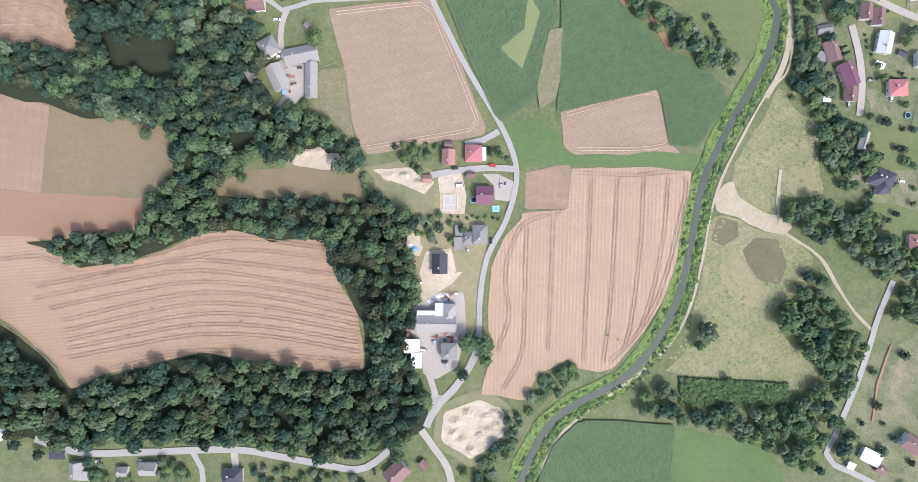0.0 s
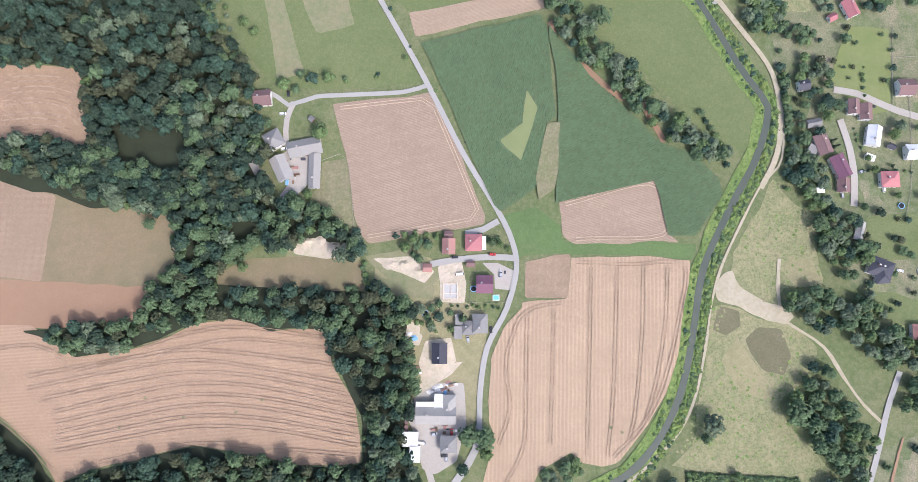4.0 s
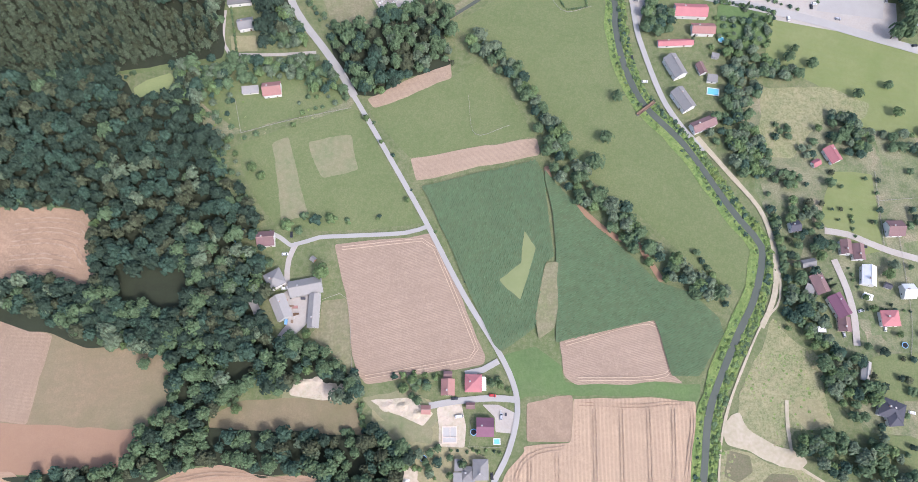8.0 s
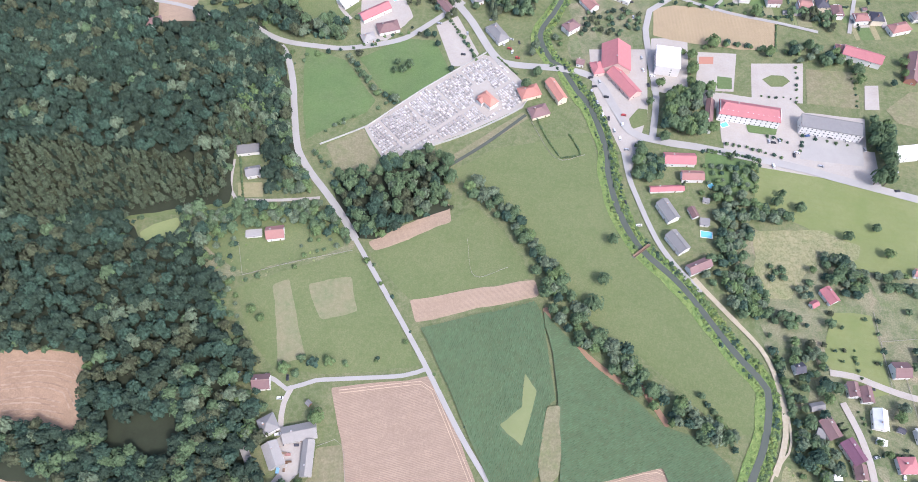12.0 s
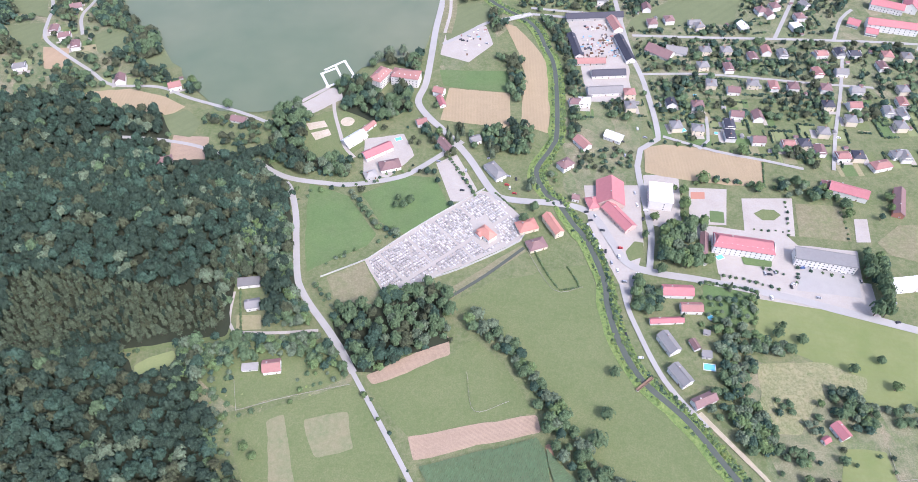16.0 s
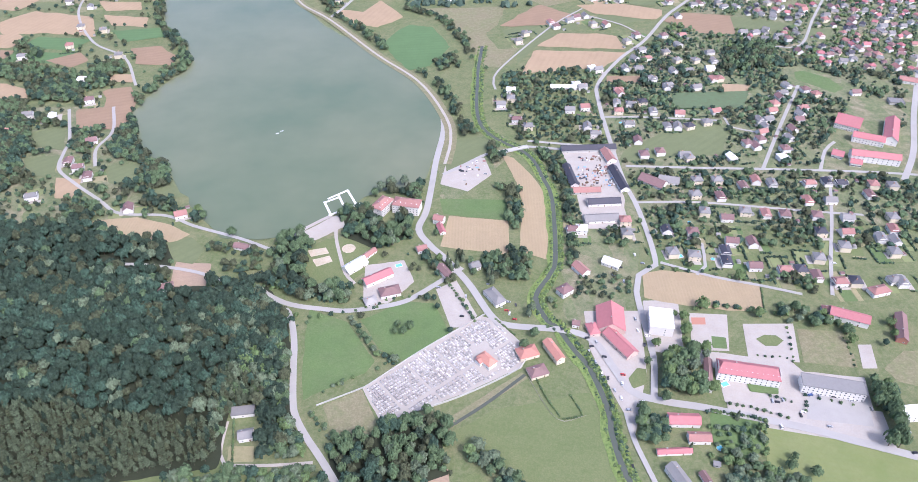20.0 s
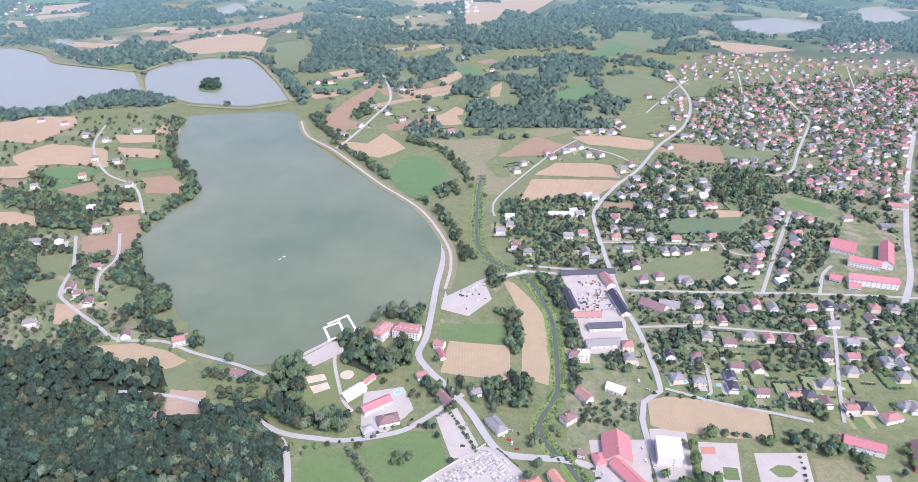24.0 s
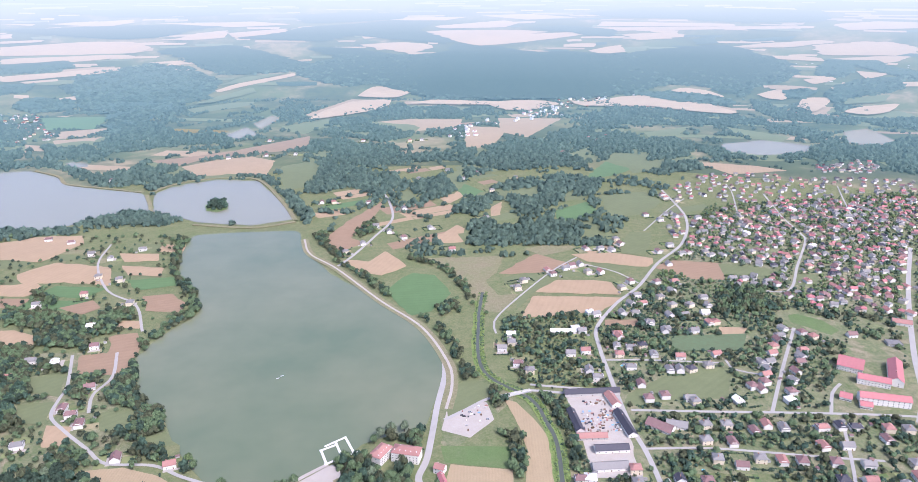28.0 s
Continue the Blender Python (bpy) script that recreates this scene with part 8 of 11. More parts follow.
PATCH = [(45.8, 153.9), (53.2, 141.3), (41.3, 105.1), (27.0, 119.1), (43.0, 131.2)]
STRIP = [(59.5, 131.0), (68.5, 130.9), (63.5, 87.4), (52.6, 80.6), (51.3, 95.2)]
CORN_WEST = [(-23.3, 186.7), (56.0, 206.5), (61.7, 194.8), (62.4, 168.7), (64.8, 135.1), (58.7, 131.0), (51.0, 87.5), (27.7, 72.4), (22.9, 78.1)]
CORN_EAST = [(61.9, 199.3), (88.2, 163.3), (110.6, 142.1), (132.0, 117.5), (154.4, 109.3), (170.9, 92.3), (172.4, 82.6), (154.0, 55.3), (136.1, 55.5), (128.8, 92.2), (63.8, 77.8), (66.5, 131.0), (66.0, 160.1)]
maize(CORN_WEST, 68, 1.3, 2.0, holes=[PATCH, STRIP])
maize(CORN_EAST, 25, 1.3, 2.0, holes=[PATCH, STRIP], seed=1)
maize([(74.8, -121.1), (80.5, -119.6), (137.1, -123.5), (134.9, -170.8), (44.2, -170.0), (59.6, -136.1)], 82, 1.5, 2.0, seed=2)
maize([(303.1, 864.0), (411.8, 869.1), (386.1, 821.3), (291.3, 821.5)], 0, 2.6, 1.2, "crop_rows", "green vegetable rows among gardens", seed=3)
plot("bare_strip", band([(62.8, 201.5), (69.1, 181.6), (88.4, 166.3), (107.2, 149.2), (122.5, 142.9), (135.9, 117.4)], 4), 0.3, EARTH, "bare brown strip beside the maize", "field", 2, taken=False)


# ---- wheel tracks in the fields ----
def tramline(pts, mat, gap=2.0, width=0.42):
    line = smooth_line(pts, 5.0)
    for side in sides(line, gap):
        ribbon("wheel_track", [tuple(q) for q in side[::2]] + [tuple(side[-1])], width, 0.33, mat, "worn wheel track through the stubble", "track", 0.02, 6, 0.6)


DARK_TRACK = material("wheel_track", (0.27, 0.185, 0.125), spots=[(0.15, (0.42, 0.31, 0.22), 0.8, 0.1)])
PALE_TRACK = material("flattened_straw", (0.52, 0.4, 0.29), spots=[(0.3, (0.4, 0.3, 0.21), 0.6, 0.15)])
for pts in ([(-273.2, -38.7), (-220.3, -28.6), (-171.2, -21.8), (-126.1, -27.1), (-72.7, -36.6)], [(-254.5, -53.2), (-213.0, -43.7), (-171.4, -36.5), (-126.2, -38.8), (-65.3, -51.8)], [(-252.8, -66.0), (-209.4, -56.9), (-167.8, -49.8), (-122.6, -52.1), (-63.1, -63.1)], [(-254.1, -77.3), (-213.3, -70.1), (-168.0, -63.0), (-119.0, -65.3), (-64.0, -75.2)], [(-242.9, -27.6), (-182.4, -15.3), (-137.2, -8.9), (-86.0, -14.7)], [(-224.8, -84.4), (-168.1, -73.5), (-115.3, -76.7), (-65.6, -81.3)], [(-263.9, -45.5), (-216.6, -36.1), (-171.3, -29.4), (-126.1, -32.8), (-69.0, -44.2)], [(-253.5, -59.6), (-211.2, -50.5), (-169.6, -43.3), (-124.4, -45.6), (-64.2, -57.5)], [(-253.7, -71.7), (-211.3, -63.7), (-167.9, -56.6), (-120.8, -58.9), (-63.2, -69.6)], [(-273.1, -31.1), (-220.2, -21.8), (-171.1, -15.4), (-126.0, -19.2), (-79.0, -25.3)], [(-201.2, -12.9), (-167.2, -3.8), (-137.1, -1.4), (-85.9, -8.3)], [(-295.4, -14.0), (-272.8, -11.5), (-254.1, -18.1), (-244.8, -31.4)], [(-292.3, -55.5), (-273.6, -68.8), (-255.0, -87.9), (-245.7, -95.5)]):
    tramline(pts, DARK_TRACK)
for pts in ([(43.7, 6.0), (42.3, -30.1), (40.1, -75.4), (27.8, -99.8)], [(60.7, 8.9), (58.9, -30.3), (56.7, -75.5)], [(85.4, 35.4), (83.6, -7.9), (81.4, -45.5), (79.2, -82.5)], [(102.3, 35.2), (99.7, -8.0), (96.4, -53.2), (92.1, -83.4)], [(119.2, 35.1), (116.7, -8.2), (111.1, -53.4), (105.7, -76.0)], [(135.0, 35.0), (131.8, -0.8), (124.4, -38.4), (116.7, -61.0)], [(76.0, 38.9), (111.7, 37.0), (144.8, 36.7), (141.6, 6.7), (129.3, -38.4), (114.1, -65.5), (95.8, -83.4)], [(24.2, -75.2), (32.0, -52.7), (29.2, -26.2), (36.1, -3.7), (43.8, 8.3), (66.4, 12.6)]):
    tramline(pts, DARK_TRACK)
for pts in ([(-77.2, 142.4), (-23.4, 147.9), (-16.5, 145.1), (12.4, 73.8), (11.2, 68.1), (-31.4, 60.8), (-58.7, 56.4)], [(69.9, 76.5), (127.8, 89.5), (135.2, 57.5), (76.1, 53.9)]):
    tramline(pts, PALE_TRACK)

for pts in ([(-300.9, 163.1), (-277.8, 164.5), (-256.5, 161.2), (-248.2, 152.4)], [(-300.6, 155.2), (-273.7, 157.4), (-253.5, 151.7)], [(-300.3, 147.3), (-277.3, 149.5), (-257.1, 144.6), (-249.9, 133.6)], [(-299.9, 137.2), (-276.9, 138.9), (-258.4, 135.3)], [(-299.5, 129.3), (-272.8, 131.1), (-254.3, 127.4)]):
    tramline(pts, DARK_TRACK, 3.2, 1.0)

# ---- woods ----
WOOD_WEST = [(-416.7, 487.6), (-173.2, 485.6), (-151.4, 450.6), (-139.8, 411.0), (-129.9, 350.0), (-116.5, 316.0), (-137.8, 302.6), (-145.3, 350.1), (-175.4, 355.1), (-172.9, 290.7), (-253.9, 278.9), (-351.5, 268.0)]
WOOD_SOUTHWEST = [(-351.1, 266.5), (-241.9, 273.6), (-233.2, 258.5), (-206.4, 263.2), (-188.5, 268.1), (-180.3, 234.6), (-161.9, 188.7), (-134.4, 162.7), (-139.3, 154.4), (-155.7, 158.7), (-147.5, 142.3), (-134.4, 130.2), (-128.2, 110.9), (-134.3, 99.7), (-125.1, 85.1), (-137.9, 71.0), (-165.0, 81.9), (-174.7, 74.9), (-211.8, 78.7), (-236.5, 75.5), (-264.7, 86.4), (-299.9, 93.9), (-304.3, 108.8), (-273.0, 117.9), (-238.5, 115.7), (-236.2, 131.2), (-241.8, 147.2), (-249.5, 163.7), (-247.4, 172.1), (-324.2, 175.8)]
WOOD_NECK = [(-218.5, 107.5), (-207.0, 120.5), (-180.7, 120.3), (-180.5, 140.9), (-158.0, 137.0), (-154.5, 114.5), (-132.3, 84.3), (-106.1, 80.3), (-91.1, 70.8), (-65.0, 54.4), (-68.8, 44.3), (-91.3, 57.6), (-113.9, 49.5), (-128.8, 63.6), (-138.4, 43.0), (-155.5, 35.6), (-155.6, 25.1), (-54.0, 20.8), (-31.5, 11.2), (-35.5, -14.4), (-82.5, -2.6), (-118.3, -2.3), (-144.5, 4.7), (-167.2, 1.9), (-220.1, -17.3), (-242.8, -19.3), (-257.7, -8.6), (-280.2, -1.7), (-257.6, -1.1), (-201.0, 2.9), (-189.5, 24.6), (-180.9, 47.1), (-181.4, 71.6), (-218.9, 78.3), (-222.4, 96.3)]
WOOD_SOUTH = [(-82.5, -3.4), (-35.5, -14.4), (-30.2, -44.6), (-36.1, -74.7), (-26.8, -93.7), (-20.6, -112.6), (-25.3, -127.7), (-55.6, -138.1), (-85.8, -134.8), (-146.1, -130.5), (-221.6, -129.0), (-274.5, -131.2), (-308.2, -112.0), (-307.3, -49.7), (-281.1, -63.1), (-258.8, -87.9), (-249.5, -98.5), (-236.2, -91.8), (-202.2, -83.1), (-168.1, -76.9), (-145.5, -79.0), (-100.4, -87.7), (-60.4, -87.3), (-60.8, -59.4), (-78.9, -23.4)]
WOOD_EDGE = [(-304.7, 121.4), (-270.9, 122.2), (-237.1, 117.1), (-218.4, 111.3), (-222.4, 92.6), (-218.9, 77.5), (-245.1, 85.3), (-275.0, 97.5), (-305.0, 104.5)]
WOOD_BEHIND = [(-93.0, 304.9), (-84.7, 315.7), (-62.1, 318.3), (-25.8, 329.1), (-14.3, 331.8), (-0.5, 317.8), (-14.1, 298.8), (-3.0, 282.9), (-38.1, 272.9), (-59.4, 257.9), (-74.6, 259.1), (-86.9, 281.0)]
WOOD_NORTHWEST = [(-483.8, 575.9), (-425.4, 565.6), (-392.8, 589.5), (-340.2, 559.8), (-286.9, 549.8), (-273.5, 522.7), (-272.3, 488.9), (-289.5, 473.1), (-274.7, 442.6), (-229.3, 449.4), (-222.4, 464.5), (-180.7, 471.8), (-161.7, 456.1), (-150.2, 419.5), (-411.6, 422.7)]
WOOD_LAKE = [(-176.5, 541.2), (-161.6, 557.7), (-146.0, 552.8), (-141.9, 503.9), (-115.9, 475.0), (-95.2, 486.8), (-98.3, 463.0), (-137.2, 471.3), (-161.7, 487.6)]
WOOD_CASTLE = [(-115.7, 601.4), (-90.2, 593.9), (-63.9, 566.0), (-46.7, 585.4), (-42.5, 556.2), (-76.9, 538.1), (-108.0, 557.0)]
CONIFERS = [[(-352, 348), (-326, 353), (-283, 341), (-259, 336), (-232, 336), (-213, 330), (-175, 328), (-166, 291), (-190, 292), (-231, 278), (-333, 273)], [(-197, 376), (-162, 387), (-152, 347), (-178, 330), (-198, 347)]]
for k, (name, poly) in enumerate([("woods", WOOD_WEST), ("woods", WOOD_SOUTHWEST), ("woods", WOOD_NECK), ("woods", WOOD_SOUTH), ("woods", WOOD_EDGE), ("woods", WOOD_BEHIND), ("woods", WOOD_NORTHWEST), ("woods", WOOD_LAKE), ("woods", WOOD_CASTLE)]):
    plot("forest_floor", poly, 0.1, FOREST_FLOOR_SHADE, "forest floor with canopy shade painted into its colour", "ground", 3, taken=False)
    rng = np.random.default_rng(20 + k)
    p = free(scatter(grown(poly, 7), 7.9, rng))
    if k in (0, 1, 6):
        fir = np.zeros(len(p), bool)
        for stand in CONIFERS:
            fir |= inside(stand, p[:, 0], p[:, 1])
        if k == 0:
            for n, stand in enumerate(CONIFERS):
                firs = free(scatter(stand, 4.6, rng))
                woods(name, [(*q, 2.7) for q in firs], 2.7, 13, [NEEDLES, LEAF_OLIVE, LEAF_DARK], "dark stand of conifers in the wood", CONE_FINE, seed=60 + n, squash=0.58, share=[0.62, 0.2, 0.18])
        woods(name, p[~fir], 5.0, 14, [LEAF_DARK, LEAF_BLUE, LEAF_OLIVE, LEAF, LEAF_SILVER], "dense dark broad-leaved wood in summer", CROWN_HALF, seed=k, share=[0.54, 0.22, 0.17, 0.05, 0.02])
    else:
        woods(name, p, 4.8, 14, [LEAF, LEAF_BLUE, LEAF_DARK, LEAF_OLIVE, LEAF_SILVER], "dense mixed broad-leaved wood in summer green", seed=k, share=[0.45, 0.2, 0.12, 0.1, 0.13] if k in (5, 7, 8) else [0.4, 0.26, 0.16, 0.12, 0.06])
    # low bushes close the wood's edge down to the ground
    rim = np.array([q[:2] for q in poly + poly[:1]], float)
    rim = np.concatenate([a + (b - a) * np.linspace(0, 1, max(2, int(np.linalg.norm(b - a) / 4.0)))[:-1, None] for a, b in zip(rim[:-1], rim[1:])])
    rim = rim + rng.normal(0, 1.6, rim.shape)
    woods("wood_edge_bushes", [(*q, rng.uniform(1.8, 3.6)) for q in free(rim)], 2.6, 4.6, [LEAF, LEAF_BLUE, LEAF_LIGHT, LEAF_OLIVE], "bushes along the edge of the wood", CROWN_LOW, seed=400 + k, share=[0.35, 0.3, 0.15, 0.2], trunks=False, squash=1.0, category="bushes")


# ---- tree belts, bushes and hedges ----
def belt(poly, gap, size, height, mats, label, crowns=CROWN_FINE, seed=0, share=None, name="trees", keep_off=True, squash=0.8, category="trees"):
    rng = np.random.default_rng(seed + 100)
    p = scatter(poly, gap, rng)
    woods(name, free(p) if keep_off else p, size, height, mats, label, crowns, seed=seed, share=share, squash=squash, category=category)


BROAD = [LEAF, LEAF_BLUE, LEAF_LIGHT, LEAF_SILVER]
MIXED = [0.4, 0.14, 0.18, 0.28]
BELTS = []
BELTS += [(band([(9.9, 301.9), (29.3, 291.7), (39.7, 279.2), (60.0, 250.0), (69.1, 221.9), (76.2, 199.2), (89.4, 181.4), (108.3, 164.0), (126.1, 138.7), (144.4, 124.2), (162.7, 114.0), (179.7, 109.9)], 17), 7, 4.2, 10), ([(221.3, 133.6), (232.6, 148.5), (243.8, 133.4), (236.1, 99.8), (247.3, 71.5), (258.6, 69.6), (266.0, 39.4), (247.1, 24.6), (234.0, 39.7), (229.3, 73.6), (220.3, 92.4)], 7, 3.8, 8), ([(207.6, 17.4), (232.1, 20.9), (247.1, 13.3), (262.2, 16.9), (280.9, -2.1), (297.8, -17.3), (297.8, -32.4), (269.5, -28.4), (247.0, -13.1), (224.4, -6.1), (209.4, 2.3)], 8, 4.4, 10)]
BELTS += [([(209.2, -41.0), (224.4, -16.6), (236.4, -28.1), (232.5, -43.1), (261.9, -67.9), (258.0, -84.9), (242.8, -111.2), (250.3, -137.7), (231.3, -156.5), (208.7, -148.7), (193.7, -135.4), (140.9, -119.7), (103.2, -113.7), (107.0, -102.4), (129.7, -91.3), (140.9, -112.2), (208.9, -112.8), (222.1, -99.7), (233.5, -96.0), (220.3, -77.0), (206.1, -61.7)], 7.5, 4.4, 11), ([(273.3, -39.7), (297.8, -32.4), (297.7, -62.6), (277.0, -54.8), (267.5, -73.6)], 7, 4, 9), ([(-0.2, -64.5), (16.8, -60.8), (21.2, -75.2), (13.6, -86.5), (1.6, -79.6)], 6.5, 4.2, 10)]
BELTS += [([(48.6, -92.5), (69.4, -82.4), (80.7, -90.9), (80.6, -101.4), (67.4, -109.6), (42.8, -118.9), (35.1, -132.1), (24.4, -150.9), (27.2, -169.9), (0.8, -162.1), (0.9, -150.7), (12.3, -144.0), (32.1, -126.4), (39.0, -110.1)], 6, 3.4, 6), ([(-106.1, 78.4), (-89.2, 70.7), (-64.2, 54.4), (-57.5, 44.2), (-67.0, 42.4), (-89.4, 55.7), (-104.3, 67.1)], 6, 3, 6), ([(-34.9, 51.5), (-17.9, 56.2), (-14.2, 51.3), (-25.6, 43.9), (-35.0, 44.0)], 5.5, 3, 5)]
BELTS += [([(-35.3, 12.0), (-5.1, 15.5), (-3.4, 0.4), (-16.6, -7.0), (-31.6, 0.7)], 7, 3, 4.5), ([(-274.5, -133.1), (-221.6, -130.6), (-146.1, -131.2), (-85.8, -136.7), (-55.6, -138.8), (-63.2, -146.3), (-85.8, -143.1), (-116.0, -138.3), (-172.6, -135.5), (-240.6, -135.7)], 9, 2.6, 4), ([(-240.7, -142.9), (-208.6, -145.1), (-208.9, -167.8), (-241.0, -167.5)], 7, 3.2, 6)]
BELTS += [([(-197.3, -143.3), (-172.7, -143.5), (-171.1, -168.1), (-197.6, -167.9)], 7, 3.2, 6), ([(-135.0, -145.7), (-85.9, -151.8), (-55.8, -155.9), (-55.9, -169.1), (-135.2, -168.4)], 7, 3, 5), ([(-154.2, 140.7), (-127.9, 144.2), (-128.1, 129.2), (-135.8, 110.5), (-148.9, 110.7)], 6.5, 3.4, 7)]
BELTS += [([(-136.1, 84.3), (-113.4, 91.6), (-106.0, 82.2), (-128.7, 76.7)], 6.5, 3.4, 7), ([(-116.2, 168.0), (-80.0, 165.5), (-77.6, 154.9), (-111.0, 148.9)], 7, 3.4, 6), ([(-182.6, 266.3), (-157.0, 266.1), (-157.4, 223.7), (-161.8, 183.5), (-172.2, 205.7)], 8, 3, 5)]
BELTS += [([(-167.4, 289.6), (-82.7, 283.6), (-81.7, 268.2), (-130.3, 273.7), (-166.0, 279.1)], 7, 3.6, 7), ([(-80.7, 253.2), (-77.0, 263.1), (-67.5, 248.1), (-75.5, 238.5)], 6, 3, 5), ([(-138.4, 308.0), (-116.0, 310.5), (-103.0, 289.0), (-131.3, 284.0)], 6.5, 3.6, 7)]
BELTS += [([(170.8, 383.3), (187.1, 395.6), (215.0, 401.7), (207.1, 355.9), (196.2, 347.2), (170.0, 344.6)], 7.5, 5, 14), ([(339.3, 363.7), (356.8, 366.6), (337.1, 306.6), (319.0, 306.8)], 7, 4, 11), ([(132.0, 339.1), (155.3, 338.9), (160.3, 308.1), (141.8, 305.6), (134.0, 316.6)], 7, 4, 9)]
BELTS += [([(192.0, 335.8), (237.8, 332.5), (231.7, 302.1), (190.6, 327.3)], 8, 3, 4.5), ([(199.2, 297.0), (229.6, 291.4), (240.8, 280.8), (286.9, 270.1), (280.6, 262.5), (229.8, 270.6), (214.1, 258.0), (193.7, 217.2), (171.9, 212.7), (197.2, 260.7)], 7.5, 4, 8), ([(272.5, 240.2), (297.5, 237.6), (289.8, 211.9), (274.3, 207.4), (270.8, 221.3)], 7, 3.8, 8)]
BELTS += [([(305.5, 254.4), (336.6, 244.4), (327.4, 207.0), (300.2, 211.8)], 8, 3.4, 6), ([(193.3, 221.9), (221.9, 217.1), (214.7, 198.9), (194.1, 199.0)], 7, 4, 8), ([(222.2, 173.8), (250.2, 171.4), (250.5, 150.2), (221.4, 142.0), (222.0, 158.8)], 7.5, 3.8, 8)]
BELTS += [([(209.5, 198.1), (245.7, 193.4), (227.3, 180.3), (211.4, 182.6)], 7.5, 3.6, 7), ([(214.4, 121.6), (233.2, 117.4), (245.5, 55.7), (226.9, 34.0), (221.8, 70.8)], 7.5, 3.8, 8), (band([(-92.8, 443.4), (-76.7, 423.4), (-60.8, 397.7), (-41.1, 388.2)], 8), 6.5, 3.4, 6)]
BELTS += [([(-55.1, 443.1), (-42.7, 448.4), (-34.9, 436.2), (-42.1, 426.4), (-53.1, 429.8)], 5, 3, 5), (band([(-120.1, 355.8), (-101.8, 361.5), (-74.4, 379.3), (-46.0, 391.3)], 5), 5, 2, 3), (band([(-114.4, 344.1), (-106.3, 329.8), (-91.5, 315.8)], 6), 5, 2.2, 4)]
BELTS += [([(-29.9, 528.6), (-6.7, 528.3), (16.4, 528.0), (24.6, 510.4), (15.2, 473.4), (-9.4, 485.7)], 7, 4.2, 10), ([(41.7, 653.3), (76.6, 641.8), (74.0, 565.2), (59.3, 570.2), (59.9, 631.1)], 7, 4.2, 9), ([(40.2, 546.9), (79.5, 524.0), (73.8, 490.1), (43.2, 490.5), (27.1, 507.4)], 7, 4.4, 10)]
BELTS += [(band([(82.6, 724.1), (110.0, 687.1), (117.5, 663.7), (116.8, 599.2), (110.8, 506.4)], 24), 8, 4, 8), (band([(-7.2, 820.4), (-3.5, 764.1), (13.8, 737.6), (22.0, 791.3)], 25), 8, 4.5, 10), ([(35.6, 763.7), (63.3, 750.1), (67.3, 699.5), (50.7, 705.8)], 7, 4.5, 10)]
BELTS += [([(-85.4, 655.1), (-46.6, 666.1), (-29.6, 643.2), (-32.4, 626.8), (-71.0, 632.6)], 7, 5, 12), ([(-52.2, 643.5), (-32.7, 639.9), (-30.6, 605.5), (-34.2, 600.4)], 6, 4, 9), (band([(-247.5, 544.8), (-192.0, 530.5), (-188.3, 511.3), (-222.7, 513.4)], 14), 6.5, 3.4, 6)]
BELTS += [([(-286.0, 624.4), (-265.7, 618.8), (-255.0, 587.9), (-269.0, 583.1)], 7, 4.5, 10), ([(-239.3, 572.9), (-221.2, 572.7), (-218.2, 558.3), (-236.0, 558.5)], 7, 4, 8), ([(-375.0, 731.2), (-320.9, 667.0), (-291.9, 600.7), (-322.2, 591.2), (-343.3, 638.8), (-368.3, 644.9), (-363.6, 692.1), (-401.7, 718.4), (-432.1, 774.6), (-404.3, 789.0)], 8, 4.2, 9)]
BELTS += [(band([(-419.4, 789.3), (-422.7, 836.9), (-412.3, 862.1), (-398.4, 916.5), (-387.6, 976.6), (-426.6, 1056.2), (-467.0, 1119.9), (-500.6, 1219.5), (-522.1, 1299.9)], 26), 9, 4.6, 9), ([(-642.7, 858.0), (-577.3, 839.9), (-529.2, 776.4), (-474.8, 669.9), (-508.9, 625.5)], 9, 4.6, 11), ([(-683.3, 982.5), (-576.2, 953.5), (-513.3, 928.4), (-452.8, 904.3), (-487.0, 886.6), (-545.0, 887.7), (-607.8, 930.3), (-656.2, 941.0)], 9, 4.4, 9)]
BELTS += [([(-674.7, 1061.3), (-614.0, 1013.7), (-607.1, 981.0), (-650.8, 996.9)], 9, 4, 8), ([(-434.1, 640.5), (-387.0, 650.9), (-349.8, 591.7), (-400.3, 582.8)], 9, 4.4, 9), (band([(-220.3, 1174.3), (-146.9, 1082.4), (-62.0, 950.7), (-17.3, 873.8), (9.6, 770.1), (18.8, 703.5)], 30), 9, 4.4, 9)]
BELTS += [(band([(-74.0, 1184.7), (-10.2, 1125.9), (27.6, 1024.2), (46.8, 937.8)], 16), 8, 4.2, 8), ([(-23.1, 981.0), (13.2, 1001.9), (16.7, 948.6), (-18.1, 939.5)], 8, 4, 7), (band([(-261.5, 1321.3), (-216.8, 1219.4), (-190.8, 1188.2)], 25), 9, 4.4, 8)]
